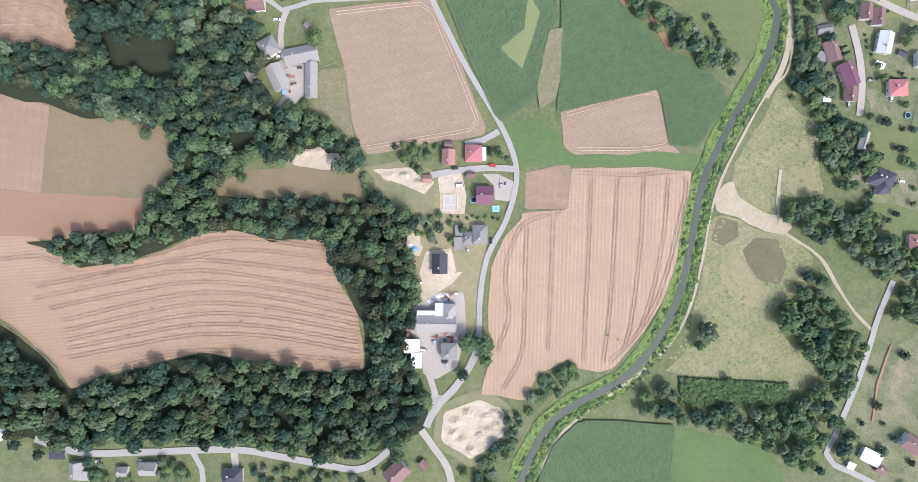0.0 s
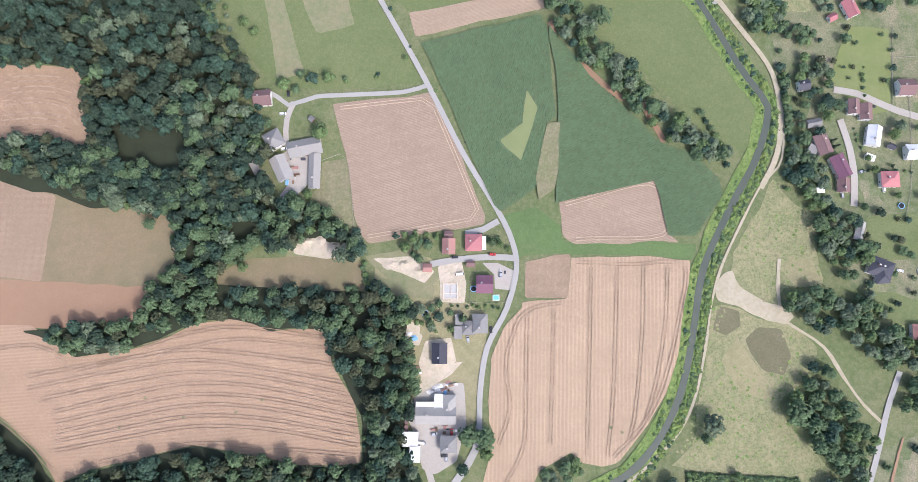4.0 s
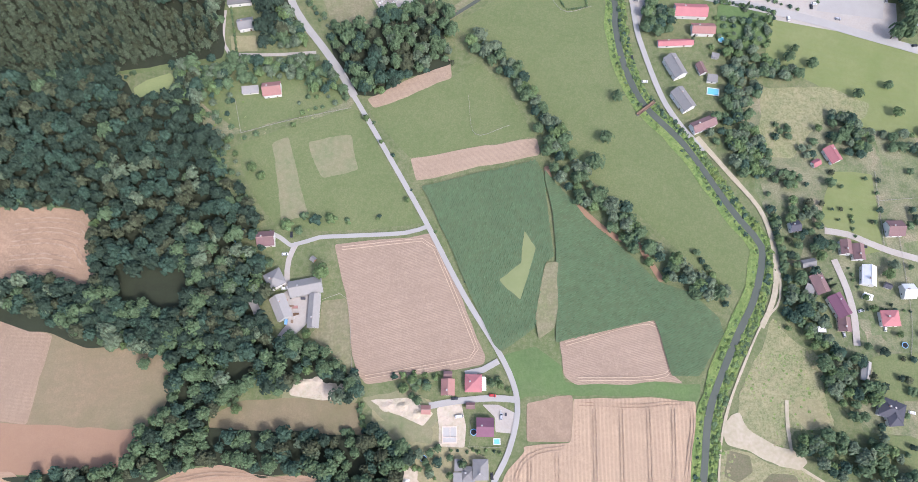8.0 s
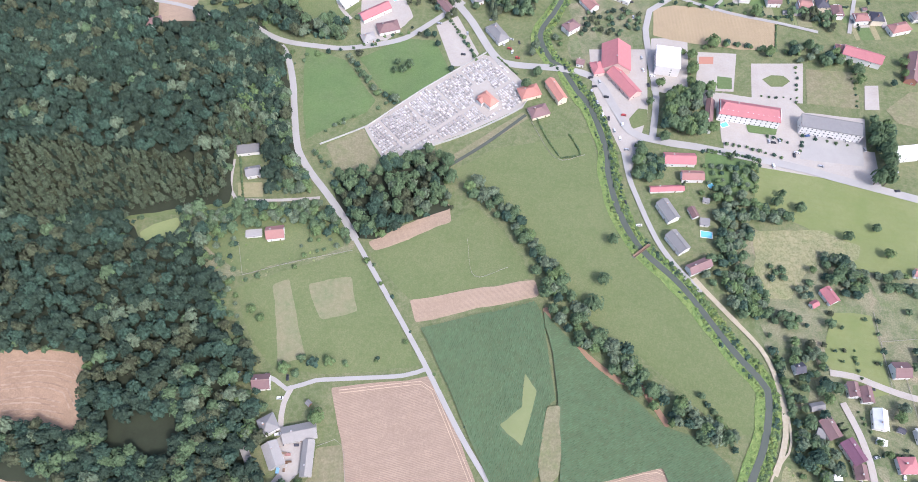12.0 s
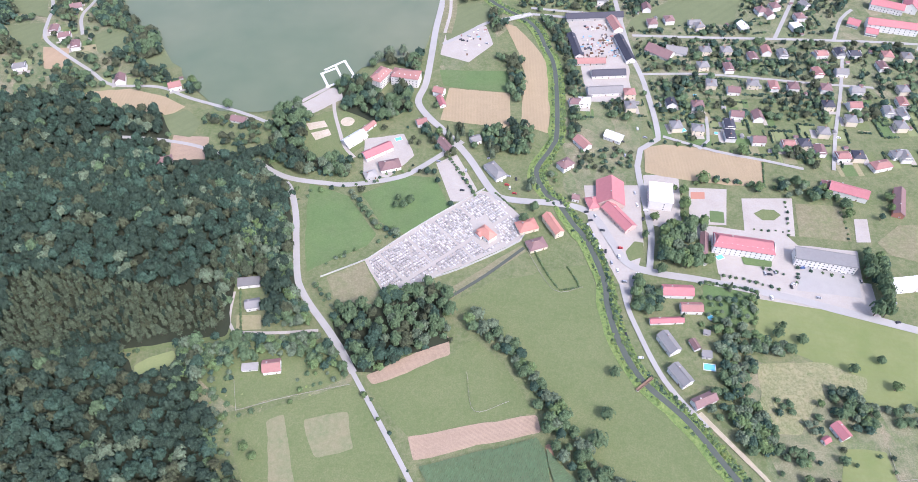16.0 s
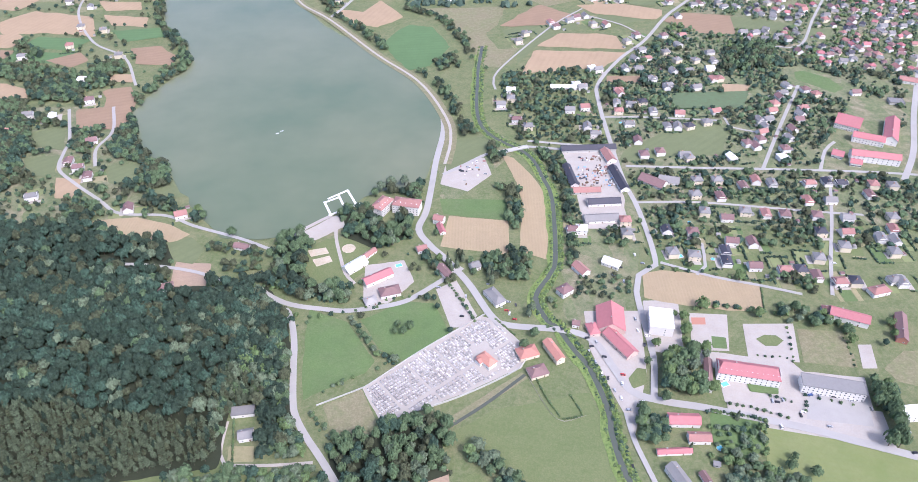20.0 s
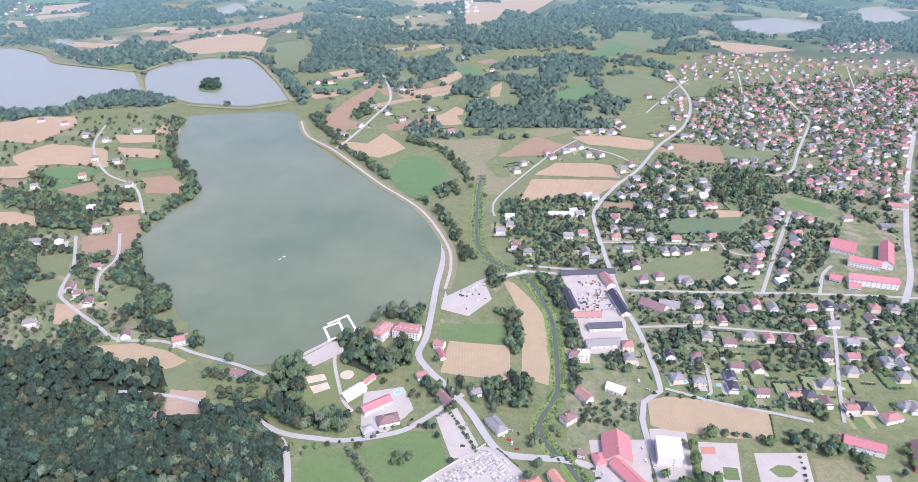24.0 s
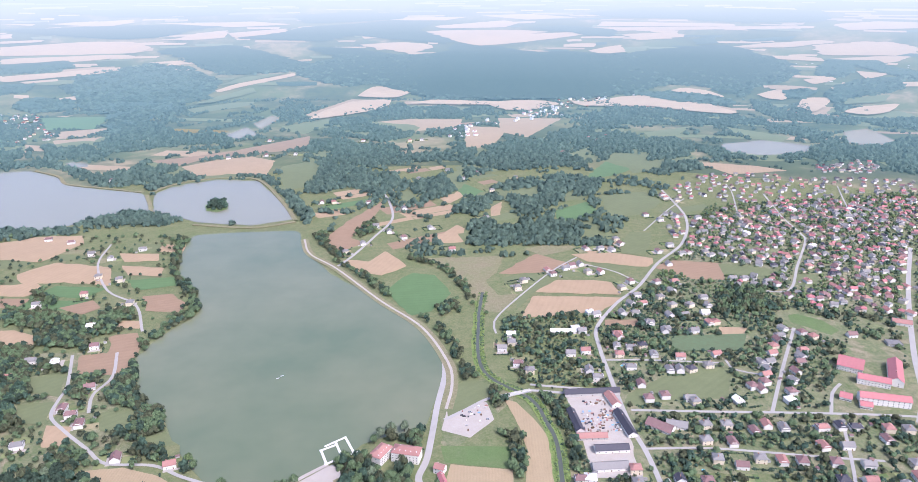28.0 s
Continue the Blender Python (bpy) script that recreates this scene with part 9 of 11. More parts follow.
BELTS += [([(-204.6, 1375.4), (-160.1, 1413.7), (-142.3, 1354.3), (-170.7, 1290.3), (-198.7, 1312.2)], 9, 4.4, 8), ([(-176.3, 423.4), (-142.0, 423.1), (-131.6, 357.5), (-113.0, 313.5), (-102.3, 299.7), (-131.7, 297.3), (-138.5, 345.5), (-145.6, 354.6), (-177.1, 354.9), (-171.0, 311.3), (-181.2, 317.0), (-189.2, 358.1)], 7.5, 4.6, 11), ([(-212.1, 292.8), (-167.2, 290.8), (-135.5, 286.8), (-99.9, 294.3), (-94.5, 276.0), (-76.3, 268.2), (-71.4, 260.7), (-101.5, 261.0), (-111.7, 273.6), (-134.3, 279.0), (-145.8, 269.0), (-167.5, 269.2), (-177.5, 254.5), (-202.0, 250.0)], 7, 4.2, 9)]
BELTS += [([(119.5, 499.9), (171.5, 495.3), (164.7, 463.9), (113.7, 464.4)], 8, 2.8, 4.5), ([(72.8, 492.2), (91.4, 484.1), (98.0, 431.2), (86.9, 435.0), (72.4, 464.8)], 6.5, 2.8, 5), ([(211.3, 517.2), (251.4, 502.7), (250.1, 496.9), (209.8, 509.7)], 5, 3, 6)]
BELTS += [([(151.7, 564.5), (178.2, 582.9), (174.6, 524.4), (165.2, 537.5), (152.1, 546.4)], 7, 3.4, 7), ([(195.6, 279.1), (206.5, 276.0), (209.1, 256.6), (221.8, 265.9), (223.3, 256.5), (205.7, 234.5), (219.2, 216.2), (220.7, 192.5), (198.4, 186.9), (191.2, 210.4), (198.1, 228.4), (195.4, 256.8)], 7, 4, 8), ([(225.6, 289.0), (249.3, 294.0), (258.6, 282.1), (285.4, 271.9), (283.8, 263.9), (242.3, 269.2), (227.0, 262.9)], 7, 4, 8)]
BELTS += [([(135.9, 339.5), (151.1, 341.0), (164.1, 323.6), (160.5, 308.2), (147.4, 306.2), (139.9, 320.0)], 7, 4, 8), ([(265.5, 243.6), (296.7, 233.8), (288.9, 209.6), (271.5, 203.8), (262.5, 227.9)], 7.5, 4, 8), ([(222.2, 234.4), (238.2, 231.4), (236.3, 220.6), (223.2, 222.2)], 6, 3, 5)]
BELTS += [([(244.3, 225.2), (252.9, 221.9), (252.4, 204.0), (241.9, 205.4)], 6, 3, 5), ([(303.8, 252.5), (332.7, 245.9), (326.7, 209.3), (305.1, 209.5), (301.5, 230.9)], 8.5, 3.4, 6), ([(128.6, 291.4), (138.9, 292.8), (147.5, 255.2), (140.4, 252.3)], 4.5, 1.9, 3)]
BELTS += [([(199.4, 305.8), (235.1, 312.4), (234.9, 292.0), (202.7, 289.2)], 7, 2.8, 5), ([(-173.4, 225.4), (-135.7, 228.4), (-128.6, 195.4), (-147.5, 184.1), (-161.8, 195.7)], 8, 2.6, 4), ([(-209.9, 283.9), (-163.5, 285.6), (-163.8, 264.1), (-203.0, 261.5)], 7, 4.2, 9)]
BELTS += [([(-145.9, 312.3), (-126.1, 315.3), (-104.4, 296.8), (-112.1, 280.1), (-144.5, 297.2)], 7, 4.2, 9), ([(-114.6, 278.6), (-89.2, 274.9), (-82.1, 246.4), (-109.5, 243.3), (-116.4, 262.2)], 9, 2, 3.2), ([(-300.7, 276.6), (-272.5, 276.4), (-239.3, 263.2), (-234.7, 250.6), (-269.7, 260.6)], 7, 4.2, 9)]
BELTS += [([(91.1, 735.5), (113.0, 731.4), (127.4, 675.1), (120.7, 639.1), (105.4, 653.7), (91.6, 690.8)], 7.5, 4.2, 8), ([(43.6, 749.0), (67.0, 752.7), (65.7, 695.9), (46.0, 691.3)], 7, 4.6, 10), ([(74.3, 463.0), (87.0, 465.2), (96.2, 435.7), (80.7, 433.7)], 6, 3, 5)]
BELTS += [([(305.0, 494.1), (354.4, 487.8), (342.9, 467.0), (302.9, 475.4)], 8, 4.2, 8), ([(295.6, 452.8), (349.4, 437.2), (342.2, 418.5), (289.4, 433.5)], 9, 4, 8), ([(-678.8, 973.2), (-617.1, 941.4), (-558.7, 911.3), (-549.1, 892.8), (-598.9, 908.6), (-648.9, 923.0)], 7.6, 5, 9)]
BELTS += [([(-589.5, 899.3), (-511.8, 891.9), (-486.9, 840.1), (-514.7, 849.0), (-567.1, 858.6)], 7.6, 5, 9), ([(-647.4, 886.4), (-601.1, 876.5), (-561.8, 842.0), (-535.6, 795.0), (-506.3, 732.3), (-514.1, 713.6), (-511.9, 665.8)], 7.6, 5, 9), ([(-533.4, 811.4), (-489.0, 798.3), (-481.5, 783.4), (-522.7, 791.7)], 7.6, 5, 9)]
BELTS += [([(-422.1, 782.0), (-409.4, 822.2), (-374.8, 755.6), (-333.4, 703.2), (-320.7, 661.4), (-343.3, 661.9), (-361.5, 697.9), (-400.8, 710.9), (-416.0, 736.6), (-406.1, 770.2)], 7.6, 5, 9), ([(-485.3, 772.1), (-441.0, 775.3), (-423.5, 730.3), (-427.8, 717.8), (-464.2, 731.3)], 7.6, 5, 9), ([(-526.8, 959.0), (-476.4, 974.1), (-460.6, 957.2), (-465.7, 918.2), (-478.5, 909.2), (-508.3, 919.3)], 7.6, 5, 9)]
BELTS += [([(197.5, 336.2), (240.5, 333.5), (231.9, 301.0), (195.0, 305.2)], 8, 2.6, 4.5), ([(441.3, 1020.7), (499.2, 1024.2), (485.6, 968.2), (455.4, 937.5), (390.9, 928.8), (417.0, 991.6)], 8, 5, 12)]
for n, (poly, gap, size, height) in enumerate(BELTS):
    near = np.mean([q[1] for q in poly]) < 480
    belt(poly, gap, size, height, BROAD if near else [LEAF, LEAF_BLUE, LEAF_DARK, LEAF_OLIVE], "belt of mixed green trees and bushes", CROWN_HALF if near else CROWN_MID, n, MIXED)
# young plantation in rows
ROWS_FIR = []
a, b, c, d = [np.array(q) for q in [(141.0, -93.3), (210.8, -97.7), (210.8, -111.7), (140.9, -110.3)]]
for i in range(11):
    for j in range(44):
        u, v = (j + 0.5) / 44, (i + 0.5) / 11
        ROWS_FIR.append((*((a * (1 - u) + b * u) * (1 - v) + (d * (1 - u) + c * u) * v), 1.25))
woods("plantation", ROWS_FIR, 1.25, 2.6, [LEAF_LIGHT, LEAF], "young plantation of small trees in rows", CROWN_FAR, seed=5, squash=0.95)
# bushes on the river banks
rng = np.random.default_rng(77)
line = smooth_line(RIVER_LINE, 1.5)
bush = []
for off, share in ((3.9, 1.0), (5.1, 1.1), (6.4, 1.0), (7.6, 0.6), (-3.7, 0.6), (-4.9, 0.25)):
    for q in sides(line, 2 * off)[1]:
        if rng.random() < share * (0.75 + 0.9 * noise.noise((q[0] * 0.02, q[1] * 0.02, off * 0.1))):
            bush.append((*(q + rng.normal(0, 0.5, 2)), rng.uniform(0.7, 1.6)))
woods("riverside_bushes", bush, 1.0, 1.3, [LEAF_LIGHT, WEEDS, LEAF, LEAF_BLUE], "tall green weeds and bushes on the river banks", CROWN_FAR, seed=6, share=[0.32, 0.42, 0.18, 0.08], trunks=False, squash=1.0)
# garden trees of the town
TOWN_AREA = [(194.9, 535.1), (198.7, 612.7), (113.8, 573.6), (84.1, 709.3), (69.1, 916.9), (115.8, 956.1), (226.5, 933.5), (323.4, 1040.9), (490.1, 1330.0), (571, 1486), (1116, 1589), (470.8, 530.2)]
p = free(scatter(TOWN_AREA, 7.6, rng))
keep = np.array([noise.noise((q[0] * 0.012, q[1] * 0.012, 4)) + rng.uniform(-0.5, 0.5) > -0.38 for q in p])
p = p[keep]
beyond = p[:, 1] + 0.35 * p[:, 0] > 1150
woods("garden_trees", [(*q, 1.5 + 3.2 * rng.random() ** 1.6) for q in p[~beyond]], 2.8, 5.2, [LEAF, LEAF_BLUE, LEAF_DARK, LEAF_OLIVE], "garden trees and hedges among the houses", CROWN_LOW, seed=8, share=[0.34, 0.26, 0.2, 0.2])
# farther gardens take lighter leaf colours to imitate haze
woods("garden_trees", [(*q, 1.5 + 2.8 * rng.random() ** 1.8) for q in p[beyond] if rng.random() < 0.8], 2.6, 4.8, [LEAF, LEAF_LIGHT, LEAF_SILVER, LEAF_BLUE], "trees among far houses, leaves paled in place of haze", CROWN_LOW, seed=9, share=[0.34, 0.26, 0.22, 0.18])
# far woods, their leaf colours tinted for haze
FAR_AREA = [(-2186, 3303), (2138, 3068), (1256, 1740), (970, 1776), (674, 1813), (502, 1598), (397.8, 1407.9), (324.5, 1303.1), (242.8, 1175.4), (84.7, 1180.0), (-52.8, 1184.1), (-267.4, 1321.4), (-301.6, 1378.5), (-447.6, 1383.1), (-580, 1415), (-907, 1272)]
p = free(scatter(FAR_AREA, 17, rng))
keep = np.array([noise.noise((q[0] * 0.004, q[1] * 0.004, 8)) + 0.7 * noise.noise((q[0] * 0.012, q[1] * 0.012, 2)) > 0.2 or abs(noise.noise((q[0] * 0.006, q[1] * 0.006, 50))) < 0.04 for q in p])
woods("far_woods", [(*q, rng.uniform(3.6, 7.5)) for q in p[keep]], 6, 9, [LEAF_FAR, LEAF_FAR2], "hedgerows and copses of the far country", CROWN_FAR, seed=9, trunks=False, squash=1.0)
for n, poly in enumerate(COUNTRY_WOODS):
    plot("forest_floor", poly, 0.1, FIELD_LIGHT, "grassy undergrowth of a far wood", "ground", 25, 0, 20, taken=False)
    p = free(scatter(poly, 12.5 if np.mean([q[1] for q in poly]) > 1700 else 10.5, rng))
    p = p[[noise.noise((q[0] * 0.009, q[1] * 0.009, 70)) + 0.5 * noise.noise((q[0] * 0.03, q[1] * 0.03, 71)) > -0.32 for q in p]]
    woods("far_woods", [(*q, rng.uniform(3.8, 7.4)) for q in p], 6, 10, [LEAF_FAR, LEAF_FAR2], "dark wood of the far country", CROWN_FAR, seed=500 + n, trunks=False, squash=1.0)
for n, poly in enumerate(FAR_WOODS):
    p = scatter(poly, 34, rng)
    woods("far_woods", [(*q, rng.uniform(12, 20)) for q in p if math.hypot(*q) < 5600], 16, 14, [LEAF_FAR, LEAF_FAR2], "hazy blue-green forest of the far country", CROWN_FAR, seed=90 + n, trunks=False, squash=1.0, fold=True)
# around the village and western gardens
for n, poly in enumerate([[(-535.7, 794.5), (-322.9, 792.0), (-315.9, 687.0), (-319.3, 630.2), (-331.6, 588.8), (-406.7, 610.0), (-423.4, 560.8), (-481.5, 571.0), (-573.7, 766.9)], [(-157.3, 530.1), (-29.9, 528.6), (-17.1, 439.4), (-153.8, 441.1)], [(-912, 1325), (-510.7, 1316.7), (-397.6, 966.3), (-418.7, 836.8), (-614.2, 808.4)], [(190.0, 199.1), (334.2, 197.9), (316.0, 125.5), (222.3, 126.3)], [(215.9, 167.6), (316.3, 166.8), (306.9, 5.0), (246.7, 5.5)], [(242.9, -92.3), (303.3, -62.6), (303.1, -172.3), (231.3, -171.7)]]):
    q = free(scatter(poly, (10, 11, 17, 11, 11, 12)[n], rng))
    q = q[rng.random(len(q)) < (0.75, 0.45, 0.6, 0.5, 0.45, 0.4)[n]]
    woods("garden_trees", [(*c, rng.uniform(1.5, 3.4) * (1.3 if n in (0, 2) else 1)) for c in q], 2.6, 5.5, [LEAF, LEAF_BLUE, LEAF_DARK, LEAF_OLIVE], "scattered garden trees and bushes", CROWN_MID, seed=30 + n, share=MIXED)

# rows of shrubs in car parks and along the street
SHRUBS = []
SHRUBS += [([(218.6, 343.2), (238.8, 338.2), (260.1, 329.8)], 5, 1.6), ([(281.3, 350.4), (275.9, 335.5)], 5, 1.5), ([(239.5, 369.4), (260.3, 364.8)], 4, 1.6)]
SHRUBS += [([(252.1, 352.5), (269.1, 344.5)], 6, 1.4), ([(291.4, 347.3), (315.7, 341.0)], 7, 1.6), ([(295.0, 425.7), (285.7, 385.0)], 6, 1.3)]
SHRUBS += [([(341.8, 418.2), (335.3, 381.3)], 6, 1.3), ([(258.0, 393.2), (282.3, 390.3)], 5, 1.2), ([(191.8, 441.1), (246.8, 451.5), (275.6, 440.2)], 9, 2.4)]
SHRUBS += [([(310.3, 450.9), (328.0, 439.7), (348.1, 421.7)], 7, 3.4), ([(-70.4, 454.6), (-60.3, 464.3), (-39.2, 469.4)], 7, 1.6), ([(229.9, 456.6), (280.2, 444.7), (329.3, 433.0)], 9, 2.6)]
SHRUBS += [([(191.1, 505.5), (240.3, 498.2), (292.2, 483.6)], 11, 2.4), ([(-188.5, 483.9), (-155.7, 452.3), (-143.3, 440.9)], 8, 3), ([(-137.1, 433.8), (-108.2, 446.9), (-68.2, 455.4)], 10, 1.6)]
SHRUBS += [([(-13.3, 154.4), (5.2, 118.7), (23.6, 79.1)], 40, 1.2), ([(-58.0, 235.8), (-32.2, 184.6)], 26, 1.4), ([(113.6, 390.0), (124.3, 353.7), (124.3, 303.0)], 4, 1.6)]
SHRUBS += [([(190.2, 297.1), (214.1, 281.0), (215.6, 265.6)], 5, 2), ([(-3.5, 487.4), (21.1, 436.6)], 4, 1.8), ([(-154.2, 447.8), (-128.1, 443.9), (-108.1, 445.6)], 9, 2.4)]
SHRUBS += [([(-60.9, 38.2), (-58.6, 23.0)], 3, 2.2), ([(-3.7, 12.0), (24.9, 9.6)], 4, 1.4), ([(-33.4, 7.8), (-24.0, 0.2), (-14.7, -4.4)], 4, 1.8)]
SHRUBS += [([(-40.9, 56.3), (-27.6, 58.8), (-14.3, 56.8)], 5, 2.6), ([(14.1, 56.6), (25.4, 53.5), (31.4, 48.1)], 5, 2), ([(-113.2, 160.4), (-104.3, 164.3), (-96.6, 162.2), (-85.1, 162.9)], 7, 4.4)]
SHRUBS += [([(-75.4, 162.1), (-74.3, 161.3), (-54.2, 163.5), (-52.3, 164.3)], 14, 2), ([(215.9, 167.6), (216.7, 140.1), (217.5, 112.7), (214.4, 85.7)], 5, 3.2), ([(160.9, 136.6), (171.7, 117.0), (176.9, 103.3)], 5, 2.4)]
SHRUBS += [([(270.0, 167.2), (269.7, 147.5)], 4, 1.4), ([(236.3, 106.7), (251.5, 104.7)], 4, 1.3), ([(264.5, 96.8), (281.7, 97.5), (296.9, 95.8)], 4, 1.2)]
SHRUBS += [([(261.0, 126.0), (265.3, 112.3)], 4, 1.3)]
SHRUBS += [([(198.5, 336.8), (216.7, 333.8), (241.4, 327.3)], 2.4, 1.7), ([(241.4, 327.3), (236.4, 313.2), (232.5, 299.5)], 2.6, 1.5)]
for n, (pts, gap, size) in enumerate(SHRUBS):
    p = smooth_line(pts, gap)
    woods("shrubs", [(*q, size) for q in p + np.random.default_rng(n).normal(0, 0.6, p.shape)], size, size * 1.7, [LEAF, LEAF_BLUE, LEAF_LIGHT], "row of green shrubs along the paving", CROWN_MID, seed=200 + n, category="shrubs", squash=0.9)
# tufts in the tall meadows
tuft = np.concatenate([scatter([(177.6, 44.0), (206.0, 92.5), (230.4, 66.1), (234.0, 24.7), (205.7, 17.4), (207.5, 6.1), (171.8, 19.6)], 3.0, rng), scatter([(162.4, 12.1), (205.6, -1.4), (231.9, -16.7), (213.0, -39.2), (201.6, -54.2), (231.6, -96.0), (220.3, -92.1), (129.8, -85.6), (143.1, -72.5), (152.7, -38.6)], 3.0, rng), scatter([(-184.7, 266.3), (-76.7, 285.0), (-75.2, 246.3), (-144.9, 223.6), (-141.6, 183.3), (-123.5, 157.4), (-153.3, 179.0)], 8, rng)])
tuft = tuft[[noise.noise((q[0] * 0.03, q[1] * 0.03, 6)) > -0.12 for q in tuft]]
woods("meadow_tufts", [(*q, rng.uniform(0.35, 1.0)) for q in tuft], 1.0, 0.4, [PALE_GREEN, WEEDS, STRAW], "tufts of tall weeds in the meadow", CROWN_FAR, seed=300, trunks=False, squash=1.0, category="weeds")

# ---- single trees ----
plant([(-89.5, 124.5, 9, 2), (-116.3, 55.3, 10, 0), (-97.4, 83.8, 6, 2), (-130.5, 114.8, 9, 2), (-138.1, 37.0, 5, 2), (-198.0, 65.4, 8, 0), (156.4, -63.6, 11, 3), (208.7, -55.5, 13, 0), (5.4, -68.6, 12, 0), (14.7, -70.6, 11, 0), (1.5, -89.2, 7, 1), (30.3, -119.3, 6, 3), (-9.7, -89.1, 4, 2), (152.7, -71.8, 6, 0), (171.2, -94.4, 4, 2), (-101.4, 55.2, 6, 0), (-124.7, 131.5, 6, 0), (-147.4, 102.8, 7, 2), (-140.2, 79.7, 8, 0), (-34.5, 49.1, 6, 2), (-25.3, 41.5, 5, 0), (-28.9, 54.6, 5, 2), (21.3, 51.5, 5, 0), (26.9, 50.4, 4, 2), (2.3, 3.3, 5, 0), (-5.2, -3.3, 4, 2), (-18.2, 1.3, 4, 0)], 9.5, 1)
plant([(116.4, 253.8, 8, 0), (105.6, 221.4, 9, 0), (96.0, 202.1, 10, 0), (89.6, 196.9, 8, 3), (18.5, 306.0, 9, 3), (33.2, 288.4, 8, 0), (65.0, 235.5, 9, 3), (43.5, 273.6, 8, 0), (53.4, 256.7, 8, 0), (69.3, 214.0, 8, 3), (83.1, 190.3, 8, 0), (105.7, 169.8, 10, 3), (114.6, 155.8, 9, 3), (128.8, 139.2, 8, 0), (143.2, 126.9, 8, 0), (159.2, 114.7, 8, 2), (-63.8, 238.8, 4, 2), (-51.7, 252.8, 4, 2), (-141.6, 200.9, 6, 2), (-135.0, 194.3, 5, 2), (-120.6, 248.6, 5, 1), (-130.7, 272.6, 4, 2), (-100.4, 262.7, 4, 2), (-92.5, 272.3, 5, 2), (-115.5, 234.6, 3, 2), (-52.9, 220.4, 3, 2), (-33.8, 176.1, 3, 2)], 9.0, 2)
plant([(243.0, 142.2, 8, 1), (250.5, 140.2, 7, 0), (289.7, 126.3, 7, 3), (285.6, 120.5, 6, 2), (267.7, 105.3, 4, 2), (225.7, 96.0, 8, 1), (218.0, 92.3, 8, 1), (231.7, 61.8, 9, 0), (240.8, 56.0, 8, 0), (236.6, 46.6, 9, 3), (249.5, 42.8, 7, 1), (218.3, 13.1, 9, 3), (208.8, 9.5, 7, 0), (247.7, 5.4, 9, 3), (269.2, -9.6, 9, 3), (276.2, -17.0, 8, 3), (285.3, 80.3, 4, 2), (262.3, 72.9, 5, 0), (273.2, 65.2, 5, 2), (245.6, 117.0, 4, 4), (247.3, 113.1, 4, 4), (271.1, 97.6, 4, 2)], 9.0, 3)
plant([(-132.7, 351.9, 6, 0), (-142.4, 400.2, 6, 0), (-36.9, 428.1, 7, 0), (-25.5, 322.7, 7, 3), (-7.3, 330.9, 5, 0), (60.7, 404.8, 8, 0), (71.2, 417.5, 8, 0), (163.5, 410.3, 6, 4), (162.6, 385.2, 6, 0), (199.6, 406.8, 7, 2), (204.7, 422.9, 7, 2), (223.9, 272.7, 8, 0), (244.1, 285.4, 8, 0), (260.6, 280.1, 7, 0), (176.0, 301.9, 5, 4), (161.2, 323.9, 7, 0), (146.4, 315.7, 7, 0), (289.2, 254.5, 7, 0), (279.2, 232.7, 8, 1), (283.1, 223.2, 7, 0), (315.0, 239.6, 6, 2), (312.8, 261.8, 6, 0), (257.0, 228.2, 5, 2), (245.9, 216.6, 5, 2), (250.3, 293.2, 5, 0)], 9.5, 4)
plant([(-6.9, 476.8, 4, 1), (-2.7, 471.4, 4, 1), (1.5, 463.8, 4, 1), (5.2, 457.0, 4, 1), (8.8, 449.5, 4, 1), (11.8, 441.5, 4, 1), (-16.5, 463.9, 4, 1), (-13.2, 452.7, 4, 1), (-1.8, 423.9, 4, 1), (-42.6, 422.9, 6, 0), (-48.0, 431.4, 5, 0), (-37.6, 427.7, 5, 2), (-50.2, 422.9, 5, 0), (-22.8, 464.0, 5, 1), (71.5, 448.2, 7, 3), (68.3, 440.9, 6, 3), (173.8, 404.9, 7, 2), (205.2, 436.0, 8, 2), (202.7, 418.4, 8, 2), (226.6, 450.4, 9, 2), (240.3, 441.4, 4, 4), (184.4, 394.8, 6, 4), (178.2, 388.3, 5, 4), (184.4, 381.7, 5, 4), (208.2, 356.3, 8, 2), (168.3, 347.6, 7, 0), (181.9, 356.6, 9, 0), (309.5, 445.9, 8, 0), (294.3, 438.7, 8, 1), (323.2, 431.3, 8, 1), (344.2, 417.0, 8, 0), (343.2, 406.7, 7, 2), (386.5, 427.1, 6, 2), (382.7, 413.1, 6, 2), (370.7, 403.0, 5, 1), (273.1, 488.2, 8, 2), (273.5, 438.9, 7, 2)], 10, 5)
